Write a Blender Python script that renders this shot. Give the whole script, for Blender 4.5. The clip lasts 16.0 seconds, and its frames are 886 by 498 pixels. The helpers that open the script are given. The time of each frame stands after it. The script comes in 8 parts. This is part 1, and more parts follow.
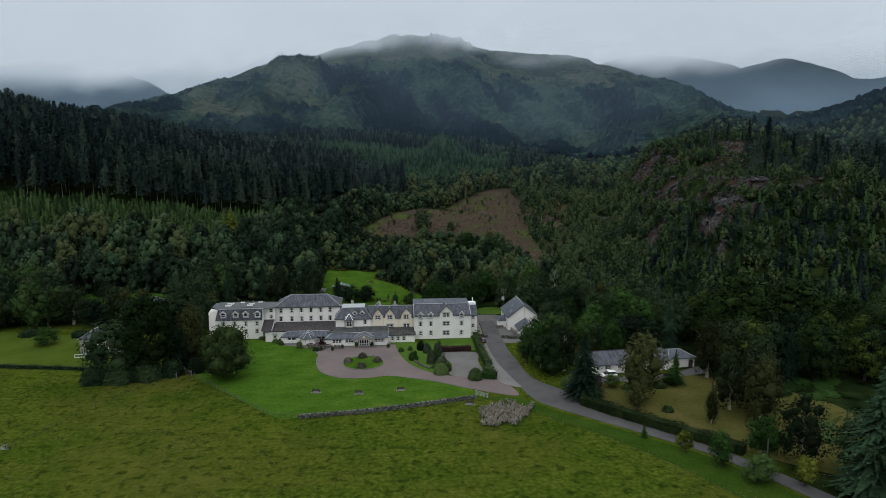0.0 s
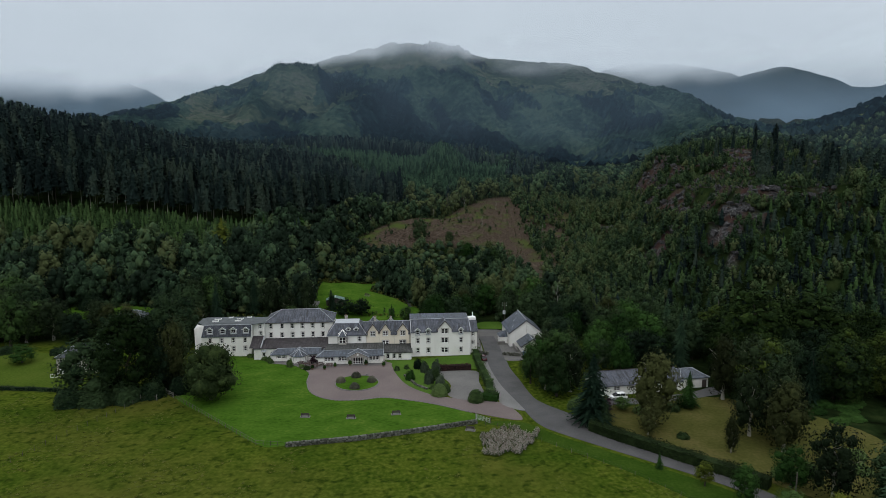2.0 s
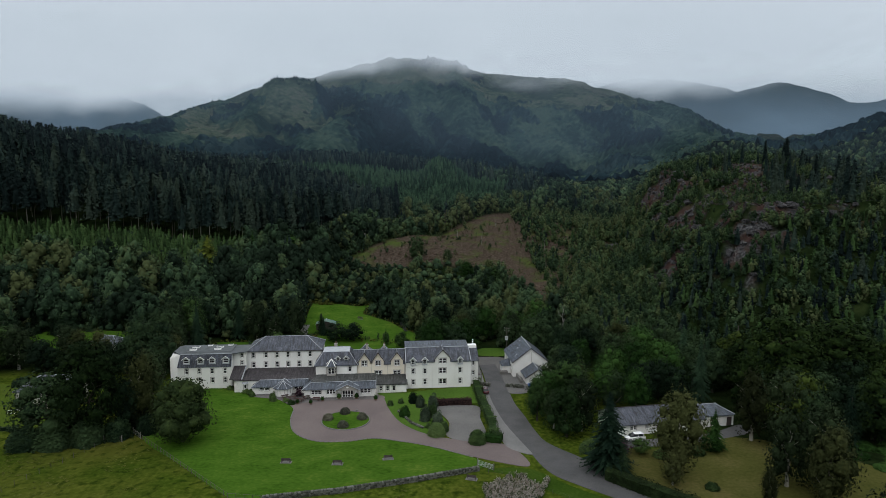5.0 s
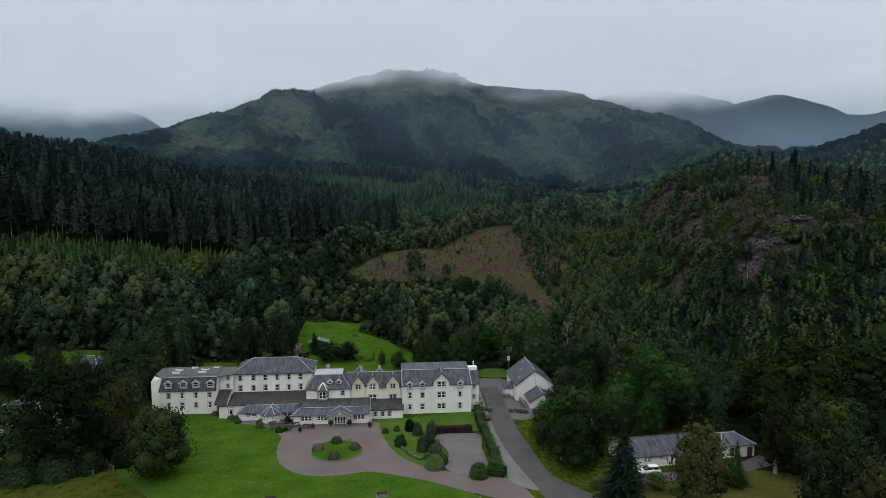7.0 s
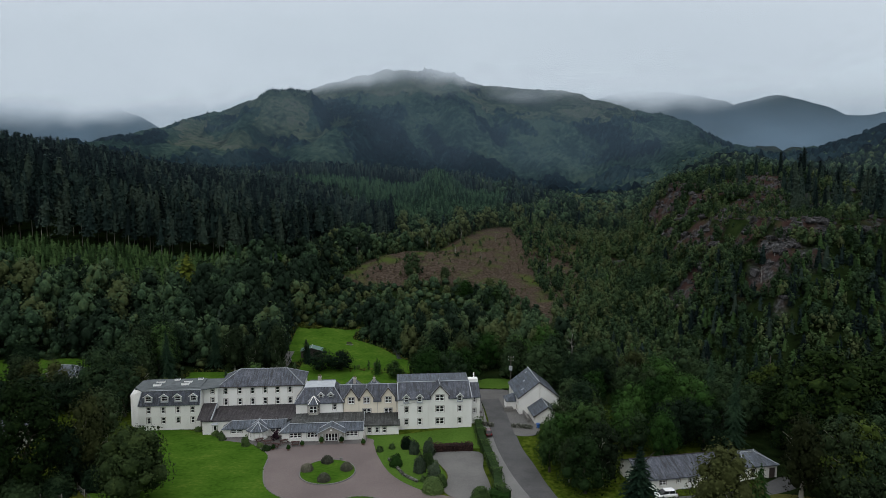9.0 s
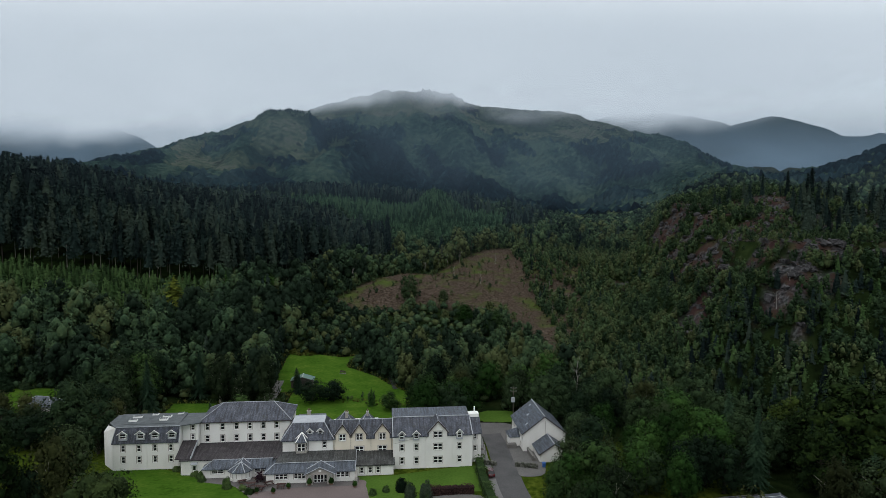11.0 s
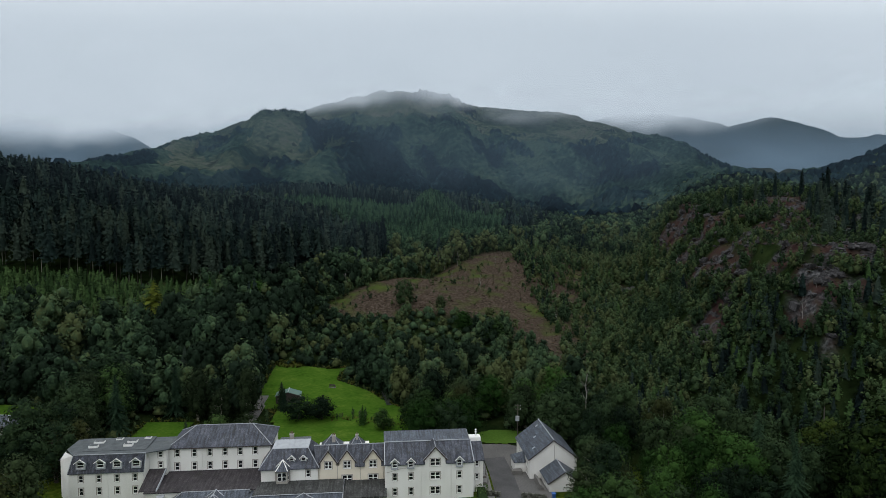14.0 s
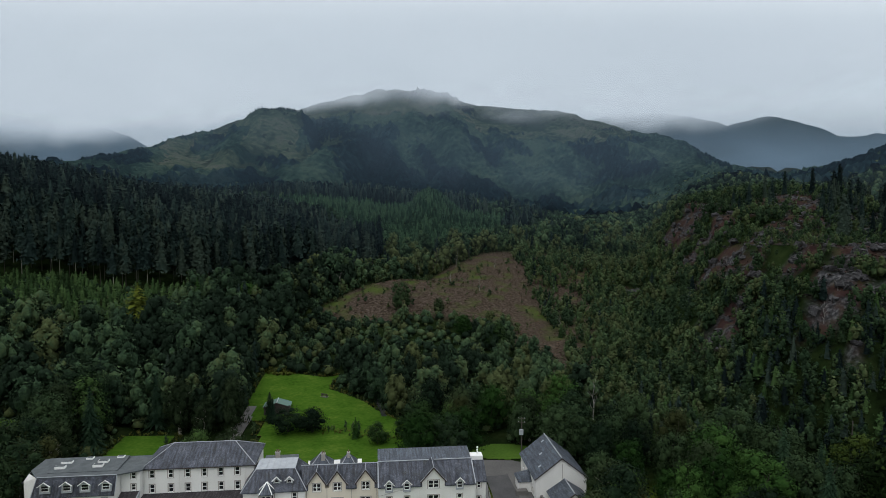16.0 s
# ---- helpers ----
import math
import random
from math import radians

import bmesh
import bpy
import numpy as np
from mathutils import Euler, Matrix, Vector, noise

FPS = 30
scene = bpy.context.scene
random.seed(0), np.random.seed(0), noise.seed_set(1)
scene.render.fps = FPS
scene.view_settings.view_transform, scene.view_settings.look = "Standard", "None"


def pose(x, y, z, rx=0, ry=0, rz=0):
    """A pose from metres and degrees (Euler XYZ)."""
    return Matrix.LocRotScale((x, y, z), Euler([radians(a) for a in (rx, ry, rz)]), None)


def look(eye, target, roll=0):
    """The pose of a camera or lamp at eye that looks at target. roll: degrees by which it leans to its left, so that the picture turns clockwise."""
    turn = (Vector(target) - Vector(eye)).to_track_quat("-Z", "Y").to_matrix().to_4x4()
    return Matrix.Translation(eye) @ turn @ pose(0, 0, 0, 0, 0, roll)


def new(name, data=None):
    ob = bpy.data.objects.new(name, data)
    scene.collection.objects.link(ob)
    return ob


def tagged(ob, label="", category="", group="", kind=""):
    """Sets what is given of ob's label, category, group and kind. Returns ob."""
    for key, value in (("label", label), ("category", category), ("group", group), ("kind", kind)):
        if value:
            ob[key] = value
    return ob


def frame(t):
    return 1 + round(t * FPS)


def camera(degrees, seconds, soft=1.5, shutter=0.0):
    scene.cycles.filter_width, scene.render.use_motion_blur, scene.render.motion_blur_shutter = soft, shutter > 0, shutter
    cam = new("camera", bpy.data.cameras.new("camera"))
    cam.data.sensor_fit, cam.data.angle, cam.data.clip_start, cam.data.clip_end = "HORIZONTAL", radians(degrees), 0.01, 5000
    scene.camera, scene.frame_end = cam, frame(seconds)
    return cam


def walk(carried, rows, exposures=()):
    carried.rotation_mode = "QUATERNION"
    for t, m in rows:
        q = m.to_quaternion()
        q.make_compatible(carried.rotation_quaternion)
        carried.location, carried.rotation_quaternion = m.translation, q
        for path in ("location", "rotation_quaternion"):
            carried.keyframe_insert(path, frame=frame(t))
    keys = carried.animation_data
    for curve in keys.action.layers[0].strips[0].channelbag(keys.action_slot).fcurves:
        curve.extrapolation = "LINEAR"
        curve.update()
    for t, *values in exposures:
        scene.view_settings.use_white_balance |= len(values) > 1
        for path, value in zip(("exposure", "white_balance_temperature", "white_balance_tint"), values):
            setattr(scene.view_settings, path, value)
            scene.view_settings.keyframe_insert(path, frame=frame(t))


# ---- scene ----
cam = camera(69.8, 16.0, soft=0.8)
METRES, EYE, TILT, LEAN, TURN = 78.0, 56.0, -8.6, 0.0, 0.0
ROWS = [
    (0.0, 0.0, 0.0, 0.0, 0.0, 0.0, -0.0),
    (0.5, 0.0003, 0.0304, 0.0045, -0.02, 0.17, 0.01),
    (1.0, 0.0005, 0.0606, 0.0089, -0.05, 0.34, 0.01),
    (1.5, 0.0009, 0.0909, 0.0133, -0.09, 0.53, 0.01),
    (2.0, 0.0011, 0.1213, 0.0172, -0.12, 0.71, 0.01),
    (2.5, 0.0013, 0.1517, 0.0211, -0.15, 0.89, 0.01),
    (3.0, 0.0013, 0.1821, 0.0256, -0.18, 1.04, 0.0),
    (3.5, 0.0017, 0.2126, 0.0305, -0.2, 1.2, -0.01),
    (4.0, 0.0017, 0.243, 0.0354, -0.24, 1.35, -0.01),
    (6.5, 0.0021, 0.3952, 0.0611, -0.39, 3.02, -0.01),
    (7.0, 0.0024, 0.4259, 0.0654, -0.42, 3.07, -0.0),
    (7.5, 0.0023, 0.4564, 0.0696, -0.45, 3.11, 0.01),
    (8.0, 0.0024, 0.4872, 0.0743, -0.49, 3.12, 0.01),
    (8.5, 0.0025, 0.518, 0.0792, -0.53, 3.13, 0.02),
    (9.0, 0.0025, 0.5489, 0.0843, -0.57, 3.12, 0.0),
    (9.5, 0.0021, 0.5796, 0.09, -0.62, 3.3, -0.01),
    (10.0, 0.0021, 0.6094, 0.0957, -0.67, 4.19, -0.02),
    (10.2, 0.0021, 0.6216, 0.0978, -0.69, 4.58, -0.02),
    (12.5, 0.0023, 0.7622, 0.1167, -0.88, 5.07, -0.01),
    (13.0, 0.0022, 0.7934, 0.1216, -0.93, 5.07, -0.01),
    (13.5, 0.0024, 0.825, 0.1262, -0.97, 5.07, 0.01),
    (14.0, 0.0027, 0.8572, 0.1307, -1.02, 5.05, 0.02),
    (14.5, 0.0029, 0.8895, 0.135, -1.07, 5.04, 0.04),
    (15.0, 0.003, 0.9221, 0.1395, -1.12, 5.02, 0.05),
    (15.5, 0.0031, 0.9552, 0.1442, -1.16, 5.01, 0.06),
    (16.0, 0.003, 0.9886, 0.1494, -1.21, 4.99, 0.07),
]
walk(cam, [(t, pose(0, 0, EYE, TILT, LEAN, TURN) @ pose(METRES * x, METRES * y, METRES * z, 90 + pitch, roll, yaw)) for t, x, y, z, yaw, pitch, roll in ROWS],
     exposures=[(0.0, 0.02), (16.0, 0.02)])

# ---- world and sun: an overcast sky, three times as bright overhead as at the horizon ----
HORIZON = (0.612, 0.692, 0.772)
world = bpy.data.worlds.new("overcast_sky")
scene.world = world
world.use_nodes = True
wn, wl = world.node_tree.nodes, world.node_tree.links
wn.clear()
w_out = wn.new("ShaderNodeOutputWorld")
w_bg = wn.new("ShaderNodeBackground")
w_sky = wn.new("ShaderNodeTexSky")
w_sky.sky_type = "NISHITA"
w_sky.sun_disc = False
w_sky.sun_elevation, w_sky.sun_rotation = radians(48), radians(200)
w_co = wn.new("ShaderNodeTexCoord")
w_sep = wn.new("ShaderNodeSeparateXYZ")
w_ramp = wn.new("ShaderNodeValToRGB")
w_noise = wn.new("ShaderNodeTexNoise")
w_map = wn.new("ShaderNodeMapping")
w_mul = wn.new("ShaderNodeMix")
w_mix = wn.new("ShaderNodeMix")
w_scale = wn.new("ShaderNodeVectorMath")
for m in (w_mul, w_mix):
    m.data_type = "RGBA"
w_mul.blend_type = "MULTIPLY"
w_mul.inputs["Factor"].default_value = 1.0
els = w_ramp.color_ramp.elements
els[0].position, els[0].color = 0.0, (*HORIZON, 1)
els[1].position, els[1].color = 1.0, (1.5, 1.55, 1.6, 1)
for p, c in ((0.12, (0.625, 0.697, 0.768)), (0.17, (0.695, 0.785, 0.86)), (0.22, (0.825, 0.91, 0.965)), (0.32, (0.85, 0.93, 0.98)), (0.55, (1.0, 1.05, 1.09))):
    e = els.new(p)
    e.color = (*c, 1)
w_map.inputs["Scale"].default_value = (1.2, 1.2, 5.0)
w_noise.inputs["Scale"].default_value = 2.2
w_noise.inputs["Detail"].default_value = 5.0
w_r2 = wn.new("ShaderNodeMapRange")
w_r2.inputs["To Min"].default_value, w_r2.inputs["To Max"].default_value = 0.92, 1.08
w_scale.operation = "SCALE"
w_scale.inputs["Scale"].default_value = 0.1
wl.new(w_co.outputs["Generated"], w_sep.inputs[0])
wl.new(w_sep.outputs["Z"], w_ramp.inputs["Fac"])
wl.new(w_co.outputs["Generated"], w_map.inputs["Vector"])
wl.new(w_map.outputs["Vector"], w_noise.inputs["Vector"])
wl.new(w_noise.outputs["Fac"], w_r2.inputs["Value"])
wl.new(w_ramp.outputs["Color"], w_mul.inputs["A"])
wl.new(w_r2.outputs["Result"], w_mul.inputs["B"])
wl.new(w_sky.outputs["Color"], w_scale.inputs[0])
w_mix.inputs["Factor"].default_value = 0.1
wl.new(w_mul.outputs["Result"], w_mix.inputs["A"])
wl.new(w_scale.outputs["Vector"], w_mix.inputs["B"])
wl.new(w_mix.outputs["Result"], w_bg.inputs["Color"])
w_bg.inputs["Strength"].default_value = 1.0
wl.new(w_bg.outputs[0], w_out.inputs[0])

sun = new("sun", bpy.data.lights.new("sun", "SUN"))
sun.data.energy, sun.data.angle, sun.data.color = 0.5, radians(25), (1.0, 0.97, 0.93)
sun.matrix_world = look((0, 0, 300), (110, 300, -60))

# ---- materials ----


def mat(name, cols, rough=0.8, scale=1.0, fine=8.0, bump=0.0, spec=0.3, metal=0.0, rand=0.0, tint="", space="Object", stretch=(1, 1, 1), bumpdist=0.05, island=0.0):
    """Noise at two scales between the colours; rand: change of value from object to object; tint: a mesh attribute that shifts the value."""
    m = bpy.data.materials.new(name)
    m.use_nodes = True
    n, l = m.node_tree.nodes, m.node_tree.links
    b = n["Principled BSDF"]
    b.inputs["Roughness"].default_value, b.inputs["Metallic"].default_value = rough, metal
    b.inputs["Specular IOR Level"].default_value = spec
    if space == "World":
        co = n.new("ShaderNodeNewGeometry").outputs["Position"]
    else:
        co = n.new("ShaderNodeTexCoord").outputs["Object"]
    mp = n.new("ShaderNodeMapping")
    mp.inputs["Scale"].default_value = stretch
    l.new(co, mp.inputs["Vector"])
    big, small = n.new("ShaderNodeTexNoise"), n.new("ShaderNodeTexNoise")
    big.inputs["Scale"].default_value, big.inputs["Detail"].default_value = scale, 6
    small.inputs["Scale"].default_value, small.inputs["Detail"].default_value = fine, 4
    for q in (big, small):
        l.new(mp.outputs["Vector"], q.inputs["Vector"])
    mixv = n.new("ShaderNodeMath")
    mixv.operation = "MULTIPLY_ADD"
    mixv.inputs[1].default_value = 0.45
    l.new(small.outputs["Fac"], mixv.inputs[0])
    half = n.new("ShaderNodeMath")
    half.operation = "MULTIPLY"
    half.inputs[1].default_value = 0.55
    l.new(big.outputs["Fac"], half.inputs[0])
    l.new(half.outputs[0], mixv.inputs[2])
    val = mixv.outputs[0]
    for kind, amount in (("object", rand), ("island", island), ("tint", 0.7 if tint else 0)):
        if not amount:
            continue
        if kind == "object":
            src = n.new("ShaderNodeObjectInfo").outputs["Random"]
        elif kind == "island":
            src = n.new("ShaderNodeNewGeometry").outputs["Random Per Island"]
        else:
            at = n.new("ShaderNodeAttribute")
            at.attribute_name = tint
            src = at.outputs["Fac"]
        off = n.new("ShaderNodeMath")
        off.operation = "SUBTRACT"
        off.inputs[1].default_value = 0.5
        l.new(src, off.inputs[0])
        ad = n.new("ShaderNodeMath")
        ad.operation = "MULTIPLY_ADD"
        ad.inputs[1].default_value = amount
        l.new(off.outputs[0], ad.inputs[0])
        l.new(val, ad.inputs[2])
        val = ad.outputs[0]
    ramp = n.new("ShaderNodeValToRGB")
    k = len(cols)
    es = ramp.color_ramp.elements
    es[0].position, es[0].color = 0.3, (*cols[0], 1)
    es[1].position, es[1].color = 0.7, (*cols[-1], 1)
    for i in range(1, k - 1):
        e = es.new(0.3 + 0.4 * i / (k - 1))
        e.color = (*cols[i], 1)
    l.new(val, ramp.inputs["Fac"])
    l.new(ramp.outputs["Color"], b.inputs["Base Color"])
    if bump:
        bp = n.new("ShaderNodeBump")
        bp.inputs["Strength"].default_value, bp.inputs["Distance"].default_value = bump, bumpdist
        l.new(small.outputs["Fac"], bp.inputs["Height"])
        l.new(bp.outputs["Normal"], b.inputs["Normal"])
    return m


M = {}
M["render"] = mat("harled_wall", [(0.60, 0.59, 0.56), (0.72, 0.71, 0.68), (0.78, 0.775, 0.75)], 0.9, 0.35, 14, 0.3, 0.2, stretch=(1, 1, 0.35))
M["cream"] = mat("cream_harling", [(0.63, 0.575, 0.465), (0.71, 0.65, 0.54), (0.75, 0.69, 0.58)], 0.9, 0.4, 14, 0.3, 0.2, stretch=(1, 1, 0.4))
M["margin"] = mat("stone_margin", [(0.30, 0.28, 0.25), (0.38, 0.36, 0.33)], 0.85, 2, 12, 0.2)
M["whitepaint"] = mat("white_paint", [(0.74, 0.74, 0.72), (0.82, 0.82, 0.80)], 0.5, 1, 9, 0.05)
M["lead"] = mat("lead_flashing", [(0.27, 0.29, 0.32), (0.42, 0.44, 0.46)], 0.55, 1.2, 8, 0.1, 0.5)
M["darktimber"] = mat("dark_timber", [(0.035, 0.028, 0.025), (0.07, 0.055, 0.05)], 0.75, 1.5, 18, 0.3)
M["post"] = mat("grey_post", [(0.1120, 0.1050, 0.0910), (0.1960, 0.1890, 0.1750)], 0.9, 1.5, 14, 0.2, rand=0.3)
M["galv"] = mat("galvanised_steel", [(0.32, 0.34, 0.35), (0.46, 0.48, 0.49)], 0.45, 2, 14, 0.05, 0.5, 0.6)
M["tarmac"] = mat("tarmac", [(0.0374, 0.0375, 0.0387), (0.0624, 0.0622, 0.0628), (0.0920, 0.0892, 0.0883)], 0.85, 0.22, 5, 0.25, space="World")
M["concrete"] = mat("worn_concrete", [(0.1084, 0.1071, 0.1034), (0.1445, 0.1428, 0.1391), (0.1806, 0.1749, 0.1712)], 0.9, 0.22, 4, 0.2, space="World")
M["redchip"] = mat("red_chipped_drive", [(0.0929, 0.0743, 0.0728), (0.1252, 0.0994, 0.0955), (0.1534, 0.1251, 0.1190)], 0.9, 0.12, 5, 0.3, space="World")
M["gravel"] = mat("car_park_gravel", [(0.0627, 0.0643, 0.0611), (0.1130, 0.1089, 0.1050), (0.1506, 0.1438, 0.1374)], 0.95, 0.13, 4, 0.4, space="World")
M["paving"] = mat("paving", [(0.07, 0.065, 0.065), (0.14, 0.13, 0.125)], 0.9, 0.5, 5, 0.2, space="World")
M["lawn"] = mat("mown_lawn", [(0.0200, 0.0500, 0.0055), (0.0350, 0.0800, 0.0090), (0.0480, 0.0980, 0.0120), (0.0860, 0.1300, 0.0200)], 0.9, 0.16, 1.1, 0.6, 0.0, space="World", stretch=(1, 1.4, 1), bumpdist=0.12)
M["lawn2"] = mat("meadow_lawn", [(0.0360, 0.0720, 0.0120), (0.0562, 0.1080, 0.0180), (0.0792, 0.1296, 0.0240)], 0.9, 0.09, 2.0, 0.4, 0.0, space="World")
M["verge"] = mat("verge_grass", [(0.0144, 0.0331, 0.0043), (0.0259, 0.0518, 0.0072), (0.0432, 0.0691, 0.0122)], 0.9, 0.14, 1.8, 0.5, 0.0, space="World")
M["oldlawn"] = mat("olive_lawn", [(0.032, 0.056, 0.008), (0.052, 0.080, 0.012), (0.085, 0.100, 0.022)], 0.9, 0.10, 1.8, 0.5, 0.0, space="World")
M["rough"] = mat("rough_grass", [(0.036, 0.044, 0.011), (0.062, 0.064, 0.018), (0.098, 0.082, 0.033)], 0.95, 0.11, 1.5, 0.5, 0.0, space="World")
M["drystone"] = mat("dry_stone", [(0.026, 0.028, 0.020), (0.062, 0.066, 0.050), (0.12, 0.12, 0.105)], 0.9, 1.3, 6, 0.6, island=0.5, space="World")
M["kerb"] = mat("kerb_stone", [(0.10, 0.095, 0.09), (0.18, 0.172, 0.16)], 0.9, 1.5, 9, 0.2)
M["bark"] = mat("bark", [(0.022, 0.018, 0.014), (0.060, 0.052, 0.042)], 0.9, 1.2, 8, 0.5, stretch=(1, 1, 0.3))
M["lawnfence"] = mat("wet_grey_timber", [(0.045, 0.04, 0.034), (0.085, 0.078, 0.066)], 0.9, 1.5, 14, 0.2, rand=0.3)
M["palebark"] = mat("pale_bark", [(0.16, 0.15, 0.13), (0.34, 0.32, 0.28)], 0.85, 1.5, 8, 0.4, stretch=(1, 1, 0.4))
M["rock"] = mat("crag_rock", [(0.0074, 0.0072, 0.0078), (0.0341, 0.0330, 0.0348), (0.0930, 0.0900, 0.0930)], 0.9, 0.35, 2.2, 0.8, space="World", bumpdist=0.4)
M["greenpaint"] = mat("green_cladding", [(0.07, 0.13, 0.11), (0.10, 0.17, 0.145)], 0.7, 1, 10, 0.2)
M["rust"] = mat("red_brown_tiles", [(0.14, 0.075, 0.055), (0.22, 0.12, 0.085)], 0.9, 0.8, 8, 0.3)
M["rubber"] = mat("rubber", [(0.015, 0.015, 0.015), (0.025, 0.025, 0.025)], 0.8)
M["carwhite"] = mat("white_car_paint", [(0.78, 0.78, 0.78), (0.82, 0.82, 0.82)], 0.25, 1, 3, 0, 0.6)
M["carred"] = mat("red_car_paint", [(0.045, 0.011, 0.014), (0.06, 0.013, 0.016)], 0.25, 1, 3, 0, 0.6)
M["lamp_red"] = mat("tail_lamp", [(0.25, 0.01, 0.01), (0.3, 0.015, 0.01)], 0.2)
M["terracotta"] = mat("tub", [(0.10, 0.06, 0.045), (0.16, 0.10, 0.075)], 0.85, 2, 9, 0.2)
M["burn"] = mat("burn_water", [(0.010, 0.012, 0.012), (0.035, 0.038, 0.040)], 0.4, 0.8, 4, 0.6, 0.25, space="World")
M["blue"] = mat("blue_plastic", [(0.03, 0.10, 0.32), (0.04, 0.13, 0.38)], 0.5)


def slate(name, cols, rough=0.6, lichen=0.35, width=0.32):
    """Coursed slates: rows and staggered joints, weather streaks down the slope and pale lichen spots."""
    m = mat(name, cols, rough, 0.7, 5, 0.0, 0.3, stretch=(1, 1, 0.5))
    n, l = m.node_tree.nodes, m.node_tree.links
    b = n["Principled BSDF"]
    co = n.new("ShaderNodeTexCoord")
    sep, comb = n.new("ShaderNodeSeparateXYZ"), n.new("ShaderNodeCombineXYZ")
    l.new(co.outputs["Object"], sep.inputs[0])
    add = n.new("ShaderNodeMath")
    add.operation = "ADD"
    l.new(sep.outputs["Y"], add.inputs[0])
    l.new(sep.outputs["Z"], add.inputs[1])
    l.new(sep.outputs["X"], comb.inputs["X"])
    l.new(add.outputs[0], comb.inputs["Y"])
    br = n.new("ShaderNodeTexBrick")
    br.inputs["Scale"].default_value = 1.0
    br.inputs["Brick Width"].default_value, br.inputs["Row Height"].default_value = width, 0.26
    br.inputs["Mortar Size"].default_value = 0.02
    br.inputs["Color1"].default_value, br.inputs["Color2"].default_value = (1.25, 1.25, 1.25, 1), (0.72, 0.72, 0.75, 1)
    br.inputs["Mortar"].default_value = (0.45, 0.45, 0.47, 1)
    l.new(comb.outputs[0], br.inputs["Vector"])

    def spots(sx, sy, detail, lo, hi, a, c):
        mp, nz, mr = n.new("ShaderNodeMapping"), n.new("ShaderNodeTexNoise"), n.new("ShaderNodeMapRange")
        mp.inputs["Scale"].default_value = (sx, sy, 1)
        nz.inputs["Scale"].default_value, nz.inputs["Detail"].default_value = 1.0, detail
        mr.inputs["From Min"].default_value, mr.inputs["From Max"].default_value = lo, hi
        mr.inputs["To Min"].default_value, mr.inputs["To Max"].default_value = a, c
        l.new(comb.outputs[0], mp.inputs["Vector"])
        l.new(mp.outputs["Vector"], nz.inputs["Vector"])
        l.new(nz.outputs["Fac"], mr.inputs["Value"])
        return mr.outputs["Result"]

    def mixed(kind, fac, a, c):
        q = n.new("ShaderNodeMix")
        q.data_type, q.blend_type = "RGBA", kind
        for v, key in ((fac, "Factor"), (a, "A"), (c, "B")):
            if isinstance(v, (float, tuple)):
                q.inputs[key].default_value = v
            else:
                l.new(v, q.inputs[key])
        return q.outputs["Result"]
    ramp = [q for q in n if q.bl_idname == "ShaderNodeValToRGB"][0]
    col = mixed("MULTIPLY", 1.0, ramp.outputs["Color"], br.outputs["Color"])
    col = mixed("MULTIPLY", 1.0, col, spots(2.6, 0.22, 4, 0.36, 0.64, 0.55, 1.5))
    col = mixed("MIX", spots(3.2, 3.2, 5, 0.60, 0.74, 0.0, lichen), col, (0.26, 0.27, 0.26, 1.0))
    col = mixed("MIX", spots(0.55, 0.5, 5, 0.56, 0.75, 0.0, 0.5), col, (0.035, 0.036, 0.026, 1.0))
    l.new(col, b.inputs["Base Color"])
    bp = n.new("ShaderNodeBump")
    bp.inputs["Strength"].default_value, bp.inputs["Distance"].default_value = 0.5, 0.02
    l.new(br.outputs["Fac"], bp.inputs["Height"])
    bp.invert = True
    l.new(bp.outputs["Normal"], b.inputs["Normal"])
    return m


M["slate"] = slate("blue_grey_slate", [(0.028, 0.032, 0.043), (0.054, 0.060, 0.076), (0.10, 0.107, 0.125)])
M["darkslate"] = slate("dark_brown_slate", [(0.020, 0.017, 0.019), (0.036, 0.031, 0.034), (0.062, 0.054, 0.055)], 0.65, 0.12)
M["newslate"] = slate("smooth_grey_slate", [(0.044, 0.054, 0.069), (0.062, 0.074, 0.092), (0.086, 0.099, 0.118)], 0.5, 0.12)
M["mossyslate"] = slate("mossy_grey_slate", [(0.024, 0.026, 0.024), (0.046, 0.048, 0.046), (0.085, 0.086, 0.082)], 0.7, 0.2)
M["felt"] = mat("roof_sheet", [(0.035, 0.043, 0.046), (0.065, 0.075, 0.08), (0.11, 0.118, 0.122)], 0.6, 0.9, 6, 0.2, 0.3)


def glass(name):
    m = bpy.data.materials.new(name)
    m.use_nodes = True
    b = m.node_tree.nodes["Principled BSDF"]
    b.inputs["Base Color"].default_value = (0.012, 0.014, 0.016, 1)
    b.inputs["Roughness"].default_value = 0.06
    b.inputs["IOR"].default_value = 1.45
    return m


M["glass"] = glass("window_glass")


def leaves(name, cols, tint="", rand=0.45, island=0.12, bump=0.6):
    cols = [tuple(c * (0.8 if bump else 1.0) for c in cols[0]), *cols[1:-1], tuple(c * (0.95 if tint else 1.22) for c in cols[-1])]
    island = 0.07 if tint else island
    m = mat(name, cols, 0.8, 0.3, 1.5, bump, 0.03, rand=0 if tint else rand, tint=tint, island=island, space="World", bumpdist=0.5)
    return m


def hazy_hillside(name, cols):
    """Cover of a far slope, haze put into its colours: tone from stand to stand and from crown to crown."""
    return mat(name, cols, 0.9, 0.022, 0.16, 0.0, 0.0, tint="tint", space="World")


